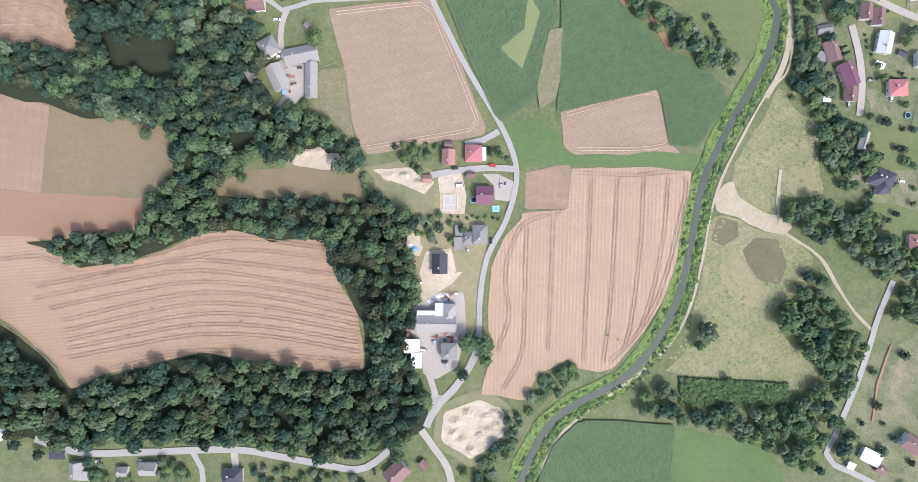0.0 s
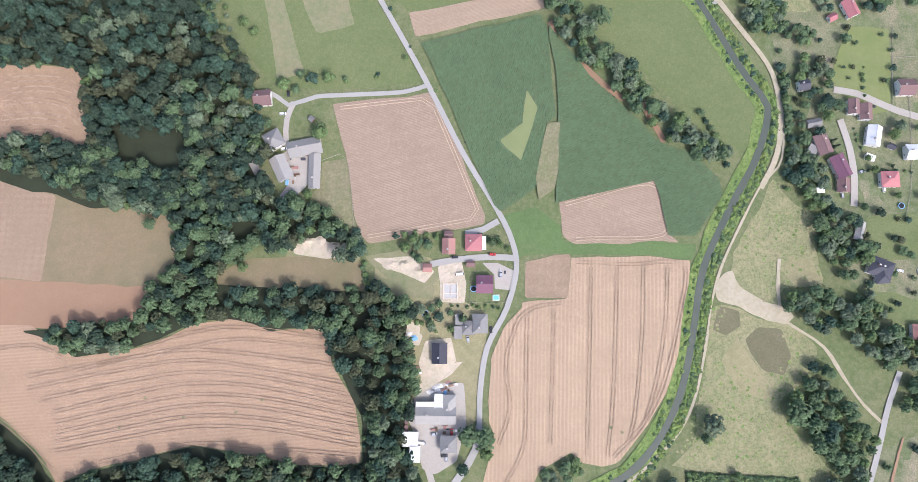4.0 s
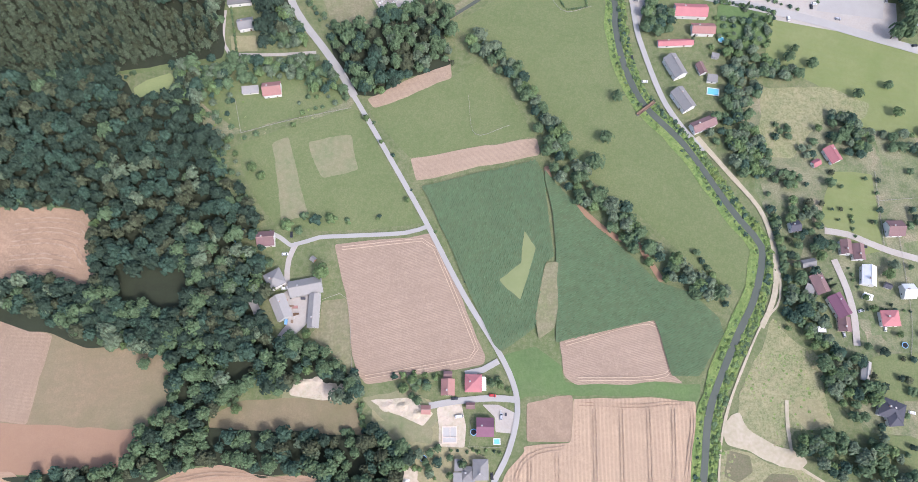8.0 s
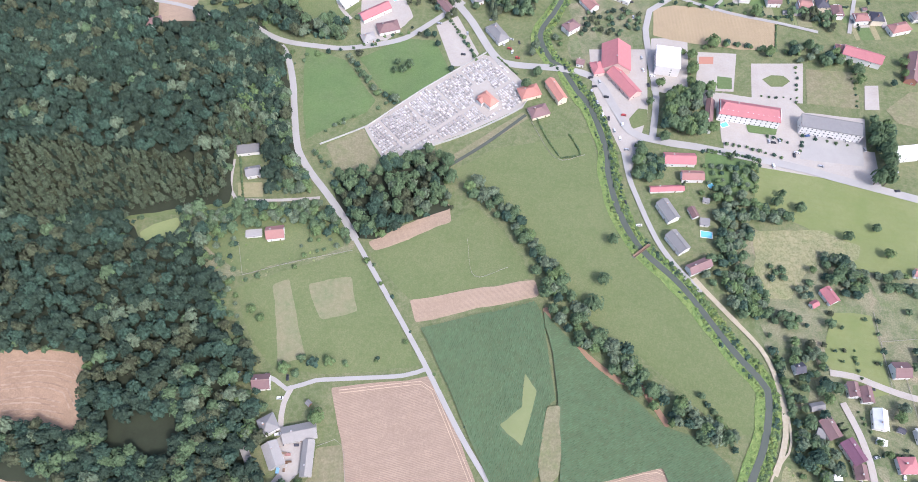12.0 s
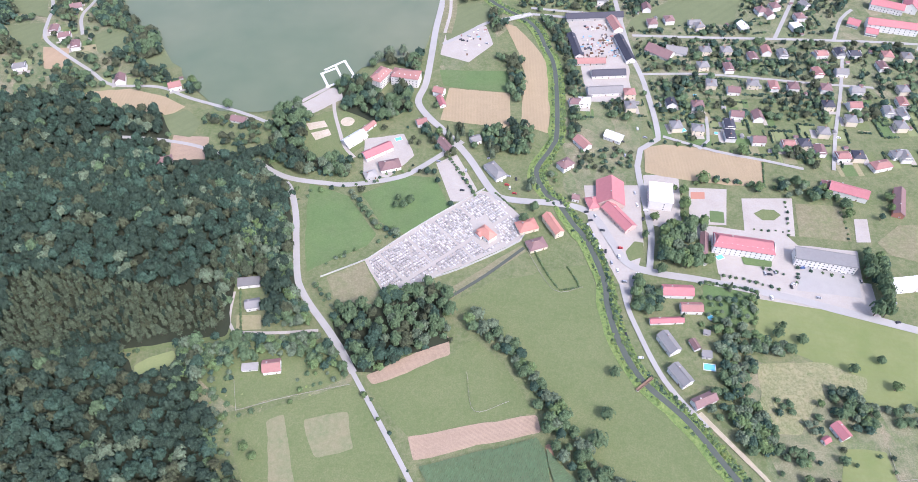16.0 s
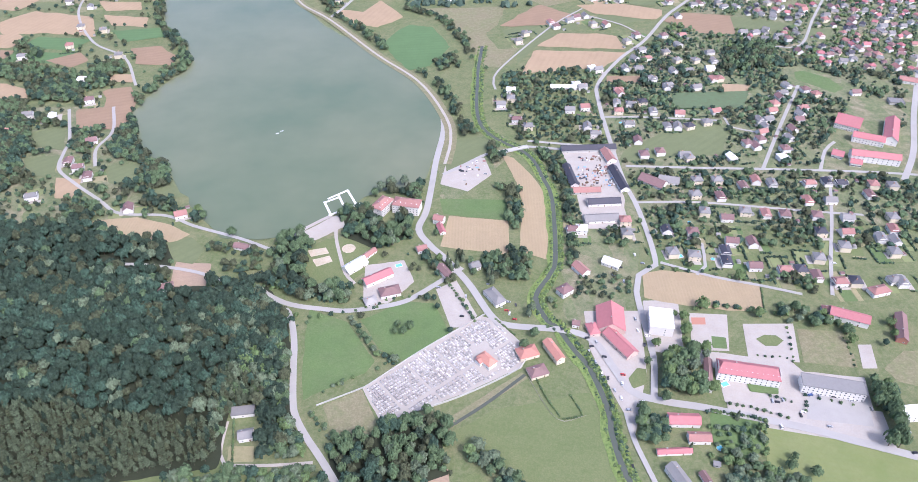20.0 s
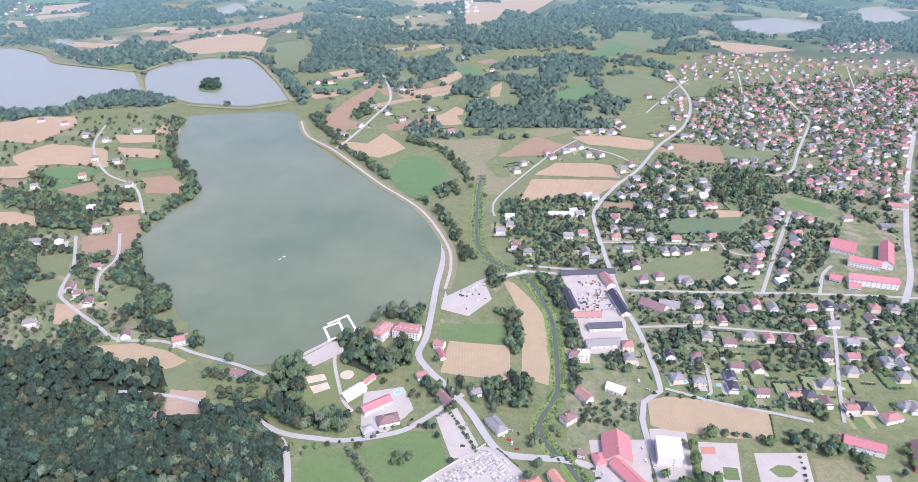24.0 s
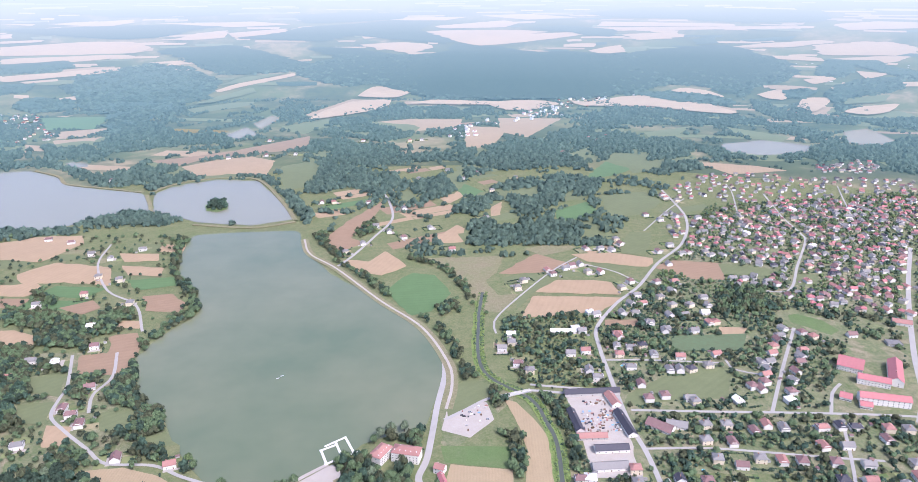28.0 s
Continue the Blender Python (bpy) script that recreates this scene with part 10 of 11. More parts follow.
plant([(-77.5, 639.9, 9, 3), (-66.4, 647.6, 9, 3), (-52.2, 649.7, 9, 3), (-83.1, 629.0, 7, 0), (-40.1, 636.2, 9, 0), (-103.2, 574.6, 8, 0), (-93.3, 564.8, 8, 0), (-269.4, 601.7, 8, 2), (-260.2, 589.4, 7, 0), (-223.7, 561.6, 8, 0), (-39.7, 487.2, 6, 4), (-15.6, 559.1, 5, 0), (-3.8, 513.7, 7, 4), (-1.0, 505.1, 7, 4), (4.7, 509.3, 7, 4), (-12.3, 518.1, 6, 2), (10.5, 517.8, 7, 4), (35.2, 496.2, 7, 4), (37.5, 486.3, 7, 4), (204.3, 465.8, 7, 2), (235.9, 452.3, 9, 2), (247.5, 446.1, 5, 2), (266.5, 465.1, 9, 0), (278.8, 461.0, 4, 4)], 11, 6)

plant([(335.5, 349.2, 9, 0), (344.7, 347.9, 9, 0), (333.7, 339.7, 9, 0), (342.7, 338.5, 9, 0), (331.8, 330.5, 9, 0), (340.3, 329.2, 9, 0), (330.0, 321.4, 9, 0), (338.4, 320.1, 9, 0), (327.1, 311.8, 9, 0), (335.0, 310.7, 9, 0), (325.0, 303.6, 9, 0), (332.4, 302.4, 9, 0)], 14.0, seed=41)
plant([(204.3, 330.4, 4, 2), (208.7, 321.9, 5, 0), (212.6, 313.4, 6, 4), (222.7, 317.8, 4, 1), (228.6, 313.3, 5, 2), (223.7, 305.0, 6, 0), (214.9, 302.4, 4, 4), (207.0, 303.5, 5, 1), (234.4, 318.8, 6, 2), (204.4, 313.5, 4, 0), (219.5, 329.2, 5, 4), (197.8, 308.0, 6, 1)], seed=42)

# ---- islet and reservoir edge trees ----
woods("islet_trees", [(*q, 7) for q in scatter([(-552, 1526), (-548, 1569), (-518, 1558), (-499, 1506), (-514, 1480), (-536, 1490)], 12, np.random.default_rng(2))], 7, 11, [LEAF_DARK, LEAF_BLUE], "dense trees on the reservoir islet", CROWN_MID, seed=3)
plot("islet", [(-553, 1522), (-550, 1574), (-514, 1558), (-493, 1497), (-511, 1471), (-537, 1485)], 0.8, LUSH, "small wooded islet", "islet", 3, 0.4, taken=False)


# ---- cemetery ----
GRAVE = material("grave_stone", (0.43, 0.42, 0.4), 0.5, spots=[(1.5, (0.36, 0.35, 0.34), 0.6, 0.2)], random_value=0.45)
GRAVE_MIX = material("grave_stones", (0.45, 0.44, 0.42), 0.5, spots=[(1.5, (0.36, 0.35, 0.34), 0.6, 0.2)], island=0.5)
HEADSTONE = material("headstone", (0.3, 0.29, 0.29), 0.35, spots=[(1.5, (0.2, 0.2, 0.2), 0.6, 0.2)], random_value=0.5)
FLOWERS = material("grave_flowers", (0.35, 0.12, 0.12), spots=[(3, (0.1, 0.2, 0.06), 0.9, 0.05)])


def cemetery():
    poly = [(-69.6, 360.0), (-25.8, 399.9), (26.8, 438.4), (40.1, 432.3), (59.9, 400.5), (54.4, 386.8), (11.5, 360.5), (-26.0, 344.5), (-53.5, 332.2), (-60.9, 343.6)]
    inner = [(14.7, 406.6), (29.6, 412.8), (41.7, 384.4), (28.4, 372.3), (19.1, 381.5)]
    a, b = np.array(poly[0]), np.array(poly[2])
    d = (b - a) / np.linalg.norm(b - a)
    n = np.array([d[1], -d[0]])
    rng = random.Random(9)
    slab = Shape().box(-0.5, -1.05, 0.1, 0.5, 1.05, 0.55).box(-0.4, -0.9, 0.55, 0.4, 0.6, 0.65).mesh("grave", GRAVE)
    head = Shape().box(-0.45, 0.75, 0.55, 0.45, 0.95, 1.45).box(-0.3, 0.76, 1.45, 0.3, 0.94, 1.6).mesh("headstone", HEADSTONE)
    V, F = [], []
    count = 0
    spots = []
    for i in range(-4, 95):
        for j in range(-30, 62):
            if i % 14 == 6 or j % 17 == 11:
                continue
            q = a + d * i * 2.05 + n * j * 3.1
            spots.append((q[0] + rng.uniform(-0.2, 0.2), q[1] + rng.uniform(-0.2, 0.2)))
    xs, ys = [q[0] for q in spots], [q[1] for q in spots]
    ok = inside(poly, xs, ys) & ~inside(inner, xs, ys)
    deg = math.degrees(math.atan2(d[1], d[0]))
    spots = sorted([q for q, k in zip(spots, ok) if k and rng.random() < 0.93], key=lambda q: q[1])
    for x, y in spots:
        if count < 290:
            ob = new("grave", slab)
            ob.matrix_basis = pose(x, y, 0.15, 0, 0, deg + rng.uniform(-3, 3)) @ Matrix.Diagonal((rng.uniform(0.8, 1.5), rng.uniform(0.9, 1.1), 1, 1))
            h = new("headstone", head)
            h.parent = ob
            tagged(ob, "stone grave slab with an upright headstone", "grave", "graves of the cemetery")
            count += 1
        else:
            w, hgt, c, s = rng.uniform(0.4, 0.85), rng.uniform(0.4, 0.6), math.cos(radians(deg)), math.sin(radians(deg))
            shp = Shape().box(-w, -1.05, 0.1, w, 1.05, 0.2 + hgt).box(-w * 0.8, 0.75, 0.2 + hgt, w * 0.8, 0.95, 1.2 + hgt)
            k = len(V)
            V += [(x + c * u - s * v, y + s * u + c * v, z) for u, v, z in shp.v]
            F += [tuple(i + k for i in q) for q in shp.f]
    tagged(new("graves", mesh_from("graves", V, F, GRAVE_MIX)), "closely packed pale stone graves of a cemetery", "graves", kind="stuff")
    return len(spots)


cemetery()
CHAPEL = building(15, 9, 1.8, "hip", ROOFS[7], WALLS[0], 0.7, "chapel", 8, 0, (*[(28.6, 388.5)][0], -50), "white cemetery chapel with an orange-red roof", "chapel", bays=3)
part("side_roof", Shape().add([(-7, -7.5, 4.5), (0, -7.5, 4.5), (0, -3, 4.5), (-7, -3, 4.5), (-3.5, -7.5, 7), (-3.5, -1, 7)], [(0, 1, 2, 3), (0, 4, 5, 3), (1, 2, 5, 4), (0, 1, 4), (3, 5, 2)]), ROOFS[7], CHAPEL)
part("side_wall", Shape().box(-6.5, -7.2, 0, -0.5, -4.4, 4.6), WALLS[0], CHAPEL)


def wall_along(name, pts, height, width, mat, label, category="wall", z=0.0):
    line = smooth_line(pts, 8.0)
    l, r = sides(line, width)
    n = len(line)
    v = [(*q, z) for q in l] + [(*q, z) for q in r] + [(*q, z + height) for q in l] + [(*q, z + height) for q in r]
    f = [(2 * n + i, 3 * n + i, 3 * n + i + 1, 2 * n + i + 1) for i in range(n - 1)] + [(i, 2 * n + i, 2 * n + i + 1, i + 1) for i in range(n - 1)] + [(3 * n + i, n + i, n + i + 1, 3 * n + i + 1) for i in range(n - 1)]
    f += [(0, n, 3 * n, 2 * n), (n - 1, 3 * n - 1, 4 * n - 1, 2 * n - 1)]
    return tagged(new(name, mesh_from(name, v, f, mat)), label, category, kind="structure")


wall_along("cemetery_wall", [(-107.6, 346.3), (-82.7, 358.4), (-71.2, 364.2), (-26.9, 402.5), (29.0, 445.1)], 1.6, 0.4, CONCRETE, "pale wall along the cemetery")
wall_along("cemetery_wall", [(63.3, 400.4), (56.6, 383.1), (11.5, 356.4), (-25.9, 340.5)], 1.8, 0.5, CONCRETE, "low grey cemetery wall")
wall_along("ditch", [(-7.4, 321.7), (25.3, 345.8), (59.5, 375.1)], 0.5, 2.6, RIVER, "straight water ditch beside the meadow", "ditch", 0.2)
HEDGE = LEAF_LIGHT
for pts in ([(68.0, 372.0), (74.7, 351.2), (82.8, 333.8)], [(93.7, 353.9), (100.2, 336.5), (96.6, 332.6), (84.9, 331.0)], [(38.9, 438.9), (54.4, 419.7)], [(289.7, 475.5), (282.5, 446.9)], [(-173.9, 355.0), (-161.1, 292.1)]):
    p = smooth_line(pts, 1.6)
    woods("hedge", [(*q, 1.0) for q in p], 1.0, 1.8, [LEAF, LEAF_LIGHT], "clipped green garden hedge", CROWN_MID, seed=4, trunks=False, squash=1.0, category="hedge")


# ---- pier, bridges, foundation ----
def pier():
    ob = new("pier")
    deck = material("pale_deck", (0.66, 0.65, 0.62), spots=[(0.5, (0.55, 0.54, 0.5), 0.5, 0.2)])
    for a, b in zip([(-134.0, 624.7), (-115.2, 639.8), (-137.5, 617.3), (-137.5, 617.3), (-123.8, 630.0), (-129.1, 594.4)], [(-115.2, 639.8), (-101.6, 610.6), (-124.6, 625.7), (-127.9, 594.4), (-111.8, 600.3), (-100.0, 613.7)]):
        a, b = np.array(a), np.array(b)
        d = (b - a) / np.linalg.norm(b - a) * 1.3
        n = np.array([-d[1], d[0]])
        a, b = a - d, b + d
        part("walkway", Shape().prism([tuple(a - n), tuple(b - n), tuple(b + n), tuple(a + n)], 0.85, 1.15 + 0.01 * len(ob.children)), deck, ob)
        for u in (0.1, 0.5, 0.9):
            q = a + (b - a) * u
            part("pile", Shape().rod(q[0], q[1], -0.5, 0.9, 0.2, 0.2), CONCRETE, ob)
    tagged(ob, "white bathing pier built out into the lake", "pier")


pier()


def bridge(a, b, width, z, mat, label, name="bridge"):
    a, b = np.array(a), np.array(b)
    ob = new(name)
    d = (b - a) / np.linalg.norm(b - a)
    n = np.array([-d[1], d[0]]) * width / 2
    part("deck", Shape().prism([tuple(a - n), tuple(b - n), tuple(b + n), tuple(a + n)], z - 0.4, z), mat, ob)
    for s in (-1, 1):
        m = n * s * 0.94
        t = n * 0.05
        part("railing", Shape().prism([tuple(a + m - t), tuple(b + m - t), tuple(b + m + t), tuple(a + m + t)], z, z + 1.0), mat, ob)
    for q in (a + d, b - d):
        part("abutment", Shape().prism([tuple(q - n * 0.9 - d), tuple(q - n * 0.9 + d), tuple(q + n * 0.9 + d), tuple(q + n * 0.9 - d)], -0.2, z - 0.4), CONCRETE, ob)
    tagged(ob, label, "bridge")


RUST = material("brown_wood_planks", (0.25, 0.17, 0.12), spots=[(2, (0.17, 0.12, 0.08), 0.5, 0.2)])
q = [(130.3, 241.0), (143.6, 251.2)]
bridge(q[0], q[1], 2.2, 1.6, RUST, "narrow brown footbridge over the river", "footbridge")
q = [(63.7, 717.2), (93.8, 728.4)]
bridge(q[0], q[1], 6, 1.5, CONCRETE, "pale concrete road bridge over the river")


def foundation():
    ob = new("foundation")
    cream = material("new_blockwork", (0.66, 0.56, 0.46), spots=[(1, (0.55, 0.45, 0.36), 0.5, 0.2)])
    (x0, y1), (x1, y0) = [(-9.9, 25.7), (-0.6, 15.5)]
    for a in ((x0, y0, x1, y0 + 0.6), (x0, y1 - 0.6, x1, y1), (x0, y0 + 0.6, x0 + 0.6, y1 - 0.6), (x1 - 0.6, y0 + 0.6, x1, y1 - 0.6), (x0 + 0.6, y0 + 3.5, x1 - 0.6, y0 + 3.9), ((x0 + x1) / 2, y0 + 3.9, (x0 + x1) / 2 + 0.4, y1 - 0.6)):
        part("wall", Shape().box(a[0], a[1], 0, a[2], a[3], 1.0), cream, ob)
    part("floor_slab", Shape().box(x0 + 0.6, y0 + 0.6, 0, x1 - 0.6, y1 - 0.6, 0.4), CONCRETE, ob, "grey concrete slab")
    tagged(ob, "unfinished house foundation of pale blocks on sand", "foundation")


foundation()


# ---- cars ----
TYRE = material("tyre", (0.02, 0.02, 0.02), 0.8)
PAINTS = [material(n, c, 0.3, m, spec=0.5) for n, c, m in (("white_paint", (0.75, 0.75, 0.75), 0), ("silver_paint", (0.45, 0.46, 0.48), 0.4), ("black_paint", (0.03, 0.03, 0.035), 0.1), ("red_paint", (0.45, 0.04, 0.04), 0.1), ("blue_paint", (0.06, 0.12, 0.32), 0.2))]
PAINT_WORDS = ["white", "silver", "black", "red", "blue"]


def car_pattern(colour, long=4.4, van=False):
    ob = new("car")
    l = long / 2
    h = 1.0 if not van else 1.2
    s = Shape()
    prof = [(-l, 0.3), (l, 0.3), (l, 0.65), (l - 0.25, 0.85), (-l + 0.15, h), (-l, 0.85)]
    n = len(prof)
    s.add([(x, -0.88, z) for x, z in prof] + [(x, 0.88, z) for x, z in prof], [tuple(range(n - 1, -1, -1)), tuple(range(n, 2 * n))] + [(i, (i + 1) % n, n + (i + 1) % n, n + i) for i in range(n)][::1])
    part("body", s, PAINTS[colour], ob)
    top = 1.48 if not van else 2.1
    x0, x1 = (-l + 0.3, l - 1.4) if not van else (-l + 0.05, l - 0.7)
    g = Shape().add([(x0 - 0.1, -0.8, 0.9), (x1 + 0.6, -0.8, 0.9), (x1 + 0.6, 0.8, 0.9), (x0 - 0.1, 0.8, 0.9), (x0 + 0.35, -0.66, top - 0.05), (x1, -0.66, top - 0.05), (x1, 0.66, top - 0.05), (x0 + 0.35, 0.66, top - 0.05)], [(0, 1, 5, 4), (1, 2, 6, 5), (2, 3, 7, 6), (3, 0, 4, 7), (4, 5, 6, 7)])
    part("glazing", g, GLASS, ob, "dark glass")
    part("roof", Shape().box(x0 + 0.3, -0.68, top - 0.05, x1 + 0.02, 0.68, top), PAINTS[colour], ob)
    for x in (-l + 0.8, l - 0.85):
        for y in (-0.8, 0.8):
            w = Shape().rod(0, 0, -0.1, 0.1, 0.32, 0.32, 10)
            w.v = [(a + x, c + y, b + 0.32) for a, b, c in w.v]
            part("wheel", w, TYRE, ob)
    return tagged(ob, "parked %s %s on pale asphalt" % (PAINT_WORDS[colour], "van" if van else "car"), "van" if van else "car", "parked cars")


CARS = {}


def park(rows, seed=0, lean=None):
    rng = random.Random(seed)
    for x, y, colour in rows:
        deg = rng.choice((0, 90)) + rng.uniform(-12, 12) if lean is None else lean + rng.uniform(-5, 5) + rng.choice((0, 180))
        m = pose(x, y, HEIGHT[cell(x, y)], 0, 0, deg)
        if colour not in CARS:
            CARS[colour] = car_pattern(colour % 5, 5.4 if colour > 4 else 4.3, colour > 4)
            CARS[colour].matrix_basis = m
        else:
            copy_thing(CARS[colour], m)


park([(-2.2, 42.6, 2), (21.8, 44.2, 3), (5.6, -9.8, 1), (20.3, -3.9, 2), (-24.0, -73.7, 5), (-16.1, -68.5, 1), (-5.1, -67.4, 3), (-9.8, -81.7, 2), (-8.6, -83.3, 1), (-115.2, 138.5, 0), (-113.9, 114.9, 0), (-31.9, -26.4, 1), (-28.1, -29.5, 2), (-26.4, -40.8, 1), (-55.7, -152.1, 2), (-233.2, -143.7, 0), (-206.7, -145.1, 0), (27.0, 31.4, 1), (0.7, 31.6, 5)], 1)
park([(284.2, 31.6, 0), (296.3, 30.8, 0), (278.0, 85.1, 0), (274.4, 140.4, 2), (264.5, 96.8, 1), (250.4, 81.5, 1), (-111.9, 152.5, 2)], 2)
park([(149.9, 346.5, 0), (137.6, 338.4, 1), (130.5, 288.3, 2), (138.1, 268.1, 0), (253.4, 345.7, 1), (256.9, 344.6, 2), (261.9, 346.7, 1), (270.5, 331.9, 2), (273.3, 334.6, 0), (285.6, 351.0, 4), (292.4, 350.9, 1), (303.5, 349.2, 2), (316.4, 345.2, 0), (341.4, 296.8, 2), (251.4, 321.3, 0), (209.7, 365.6, 1), (341.7, 307.3, 0), (347.0, 316.2, 1), (350.7, 325.8, 2), (288.7, 321.0, 1), (328.3, 336.9, 1)], 3)
park([(8.7, 442.9, 2), (12.8, 468.9, 1), (-12.4, 480.7, 1), (44.9, 455.7, 0), (58.2, 457.1, 2), (55.6, 438.8, 3), (69.0, 443.7, 0), (116.9, 414.9, 2), (116.1, 399.9, 1), (119.3, 405.3, 2), (119.6, 388.0, 1), (127.8, 393.2, 2), (122.9, 375.0, 0), (127.2, 370.5, 2), (123.9, 410.0, 1), (139.9, 373.6, 3), (134.0, 350.1, 0), (137.5, 364.2, 0), (163.5, 437.7, 1), (162.8, 423.5, 0), (169.3, 416.4, 0), (165.0, 406.2, 2), (241.1, 375.8, 1), (96.1, 426.2, 2), (51.5, 460.9, 1), (130.3, 358.0, 1)], 4)
park([(30.5, 697.5, 0), (20.0, 685.5, 1), (13.1, 677.2, 2), (39.6, 671.0, 1), (107.3, 716.7, 0), (181.6, 526.0, 0), (186.5, 512.8, 1), (163.7, 507.0, 2), (156.1, 496.1, 0), (163.0, 487.7, 1), (49.3, 449.8, 3), (51.7, 446.0, 0), (34.9, 485.2, 1), (373.5, 510.5, 0), (395.9, 649.4, 0), (230.0, 657.1, 0), (232.1, 651.3, 0), (234.6, 647.9, 0)], 5)


# ---- pools, trampoline, tarps, tanks ----
POOL = material("pool_water", (0.16, 0.48, 0.56), 0.1, spec=0.5)
TARP = material("blue_tarpaulin", (0.16, 0.36, 0.6), 0.6, spots=[(1.5, (0.3, 0.5, 0.7), 0.5, 0.2)])
RIM = material("pale_rim", (0.6, 0.6, 0.58), 0.6)


def pool(x, y, l, w, deg, round_pool=False):
    ob = new("garden_pool")
    if round_pool:
        part("rim", Shape().rod(0, 0, 0, 0.9, l / 2, l / 2, 20), RIM, ob)
        part("water", Shape().rod(0, 0, 0.9, 0.93, l / 2 - 0.15, l / 2 - 0.15, 20), POOL, ob)
    else:
        part("rim", Shape().box(-l / 2 - 0.5, -w / 2 - 0.5, 0.1, l / 2 + 0.5, w / 2 + 0.5, 0.4), RIM, ob)
        part("water", Shape().box(-l / 2, -w / 2, 0.3, l / 2, w / 2, 0.43), POOL, ob)
    ob.matrix_basis = pose(x, y, 0.1, 0, 0, deg)
    tagged(ob, "small turquoise garden pool with a pale rim", "pool")


for x, y, l, w, deg in [(23.9, 16.4, 3.4, 2.8, 0)]:
    pool(x, y, l, w, deg)
for x, y, l, deg in [(187.2, 259.8, 8, 0), (198.5, 303.2, 5, 1), (208.8, 221.8, 0.1, 0)][:2]:
    pool(x, y, l, 5, -10, deg == 1)
for x, y in [(-51.6, 513.1), (221.0, 363.3), (225.4, 523.0)]:
    pool(x, y, 6, 4, 20)
for x, y in [(256.7, 518.0), (220.9, 553.1), (425.8, 548.7), (327.3, 571.0), (249.6, 576.9), (217.1, 785.7)]:
    pool(x, y, 4, 4, 0, True)


def trampoline(x, y):
    ob = new("trampoline")
    part("mat", Shape().rod(0, 0, 0.8, 0.84, 1.7, 1.7, 18), TYRE, ob)
    ring = Shape()
    for i in range(18):
        a, b = 2 * math.pi * i / 18, 2 * math.pi * (i + 1) / 18
        ring.prism([(1.7 * math.cos(a), 1.7 * math.sin(a)), (2.1 * math.cos(a), 2.1 * math.sin(a)), (2.1 * math.cos(b), 2.1 * math.sin(b)), (1.7 * math.cos(b), 1.7 * math.sin(b))], 0.8, 0.9)
    part("pad", ring, TARP, ob, "blue edge pad")
    for i in range(4):
        a = i * 1.57 + 0.4
        part("leg", Shape().rod(1.9 * math.cos(a), 1.9 * math.sin(a), -0.15, 0.8, 0.04, 0.04), RIM, ob)
    ob.matrix_basis = pose(x, y, 0.2)
    tagged(ob, "round garden trampoline with a blue edge", "trampoline")


for x, y in [(-21.4, 6.6), (9.6, 22.1)] + [(288.4, 73.9)]:
    trampoline(x, y)


def heap(name, x, y, l, w, h, mat, label, category):
    rng = np.random.default_rng(int(abs(x * 7 + y)))
    n, m = 7, 20
    v, f = [(0, 0, h)], [(0, 1 + i, 1 + (i + 1) % m) for i in range(m)]
    for k in range(1, n):
        for i in range(m):
            a, r = 2 * math.pi * i / m, k / (n - 1)
            b = 1 + 0.35 * noise.noise((math.cos(a) * 1.3 + x, math.sin(a) * 1.3 + y, 0))
            u, t = r * b * l / 2 * math.cos(a), r * b * w / 2 * math.sin(a)
            v.append((u, t, h * (0.5 + 0.5 * math.cos(math.pi * r)) * (1 + 0.5 * noise.noise((u * 0.6 + x, t * 0.6, y))) - 0.05 * r))
    for k in range(n - 2):
        f += [(1 + k * m + i, 1 + (k + 1) * m + i, 1 + (k + 1) * m + (i + 1) % m, 1 + k * m + (i + 1) % m) for i in range(m)]
    me = mesh_from(name, v, f, mat)
    me.polygons.foreach_set("use_smooth", np.ones(len(f), bool))
    ob = new(name, me)
    ob.matrix_basis = pose(x, y, HEIGHT[cell(x, y)])
    tagged(ob, label, category)


for x, y in [(-149.6, 148.5), (-145.1, 155.5)] + [(-28.7, -8.8)]:
    heap("tarpaulin", x, y, 5, 4, 1.4, TARP, "blue tarpaulin over a stack", "tarpaulin")
for x, y in [(-15.0, -40.2), (-12.4, -39.1), (-13.9, -41.7), (-31.7, -6.1), (-18.8, -42.8), (-11.3, -42.8), (-7.5, -38.4)]:
    heap("rubble_heap", x, y, 4.5, 3, 1.0, WHITE, "heap of white building rubble", "rubble")
for x, y in [(-2.6, -120.4), (5.0, -114.8), (16.3, -117.5), (23.8, -122.5), (1.1, -131.8), (12.5, -130.0), (18.2, -126.2), (6.7, -139.4), (22.0, -114.9), (27.6, -128.2), (-4.5, -127.9)]:
    heap("sand_mound", x, y, 11, 8, 1.6, SAND, "low mound of pale sand", "mound")
for x, y in [(-98.1, 53.2), (-89.4, 54.6), (-80.1, 50.0), (-72.5, 49.2), (-44.4, 38.4), (-35.0, 38.3), (-25.7, 33.7)]:
    heap("sand_mound", x, y, 10, 7, 1.5, SAND, "bank of bare pale sand", "mound")
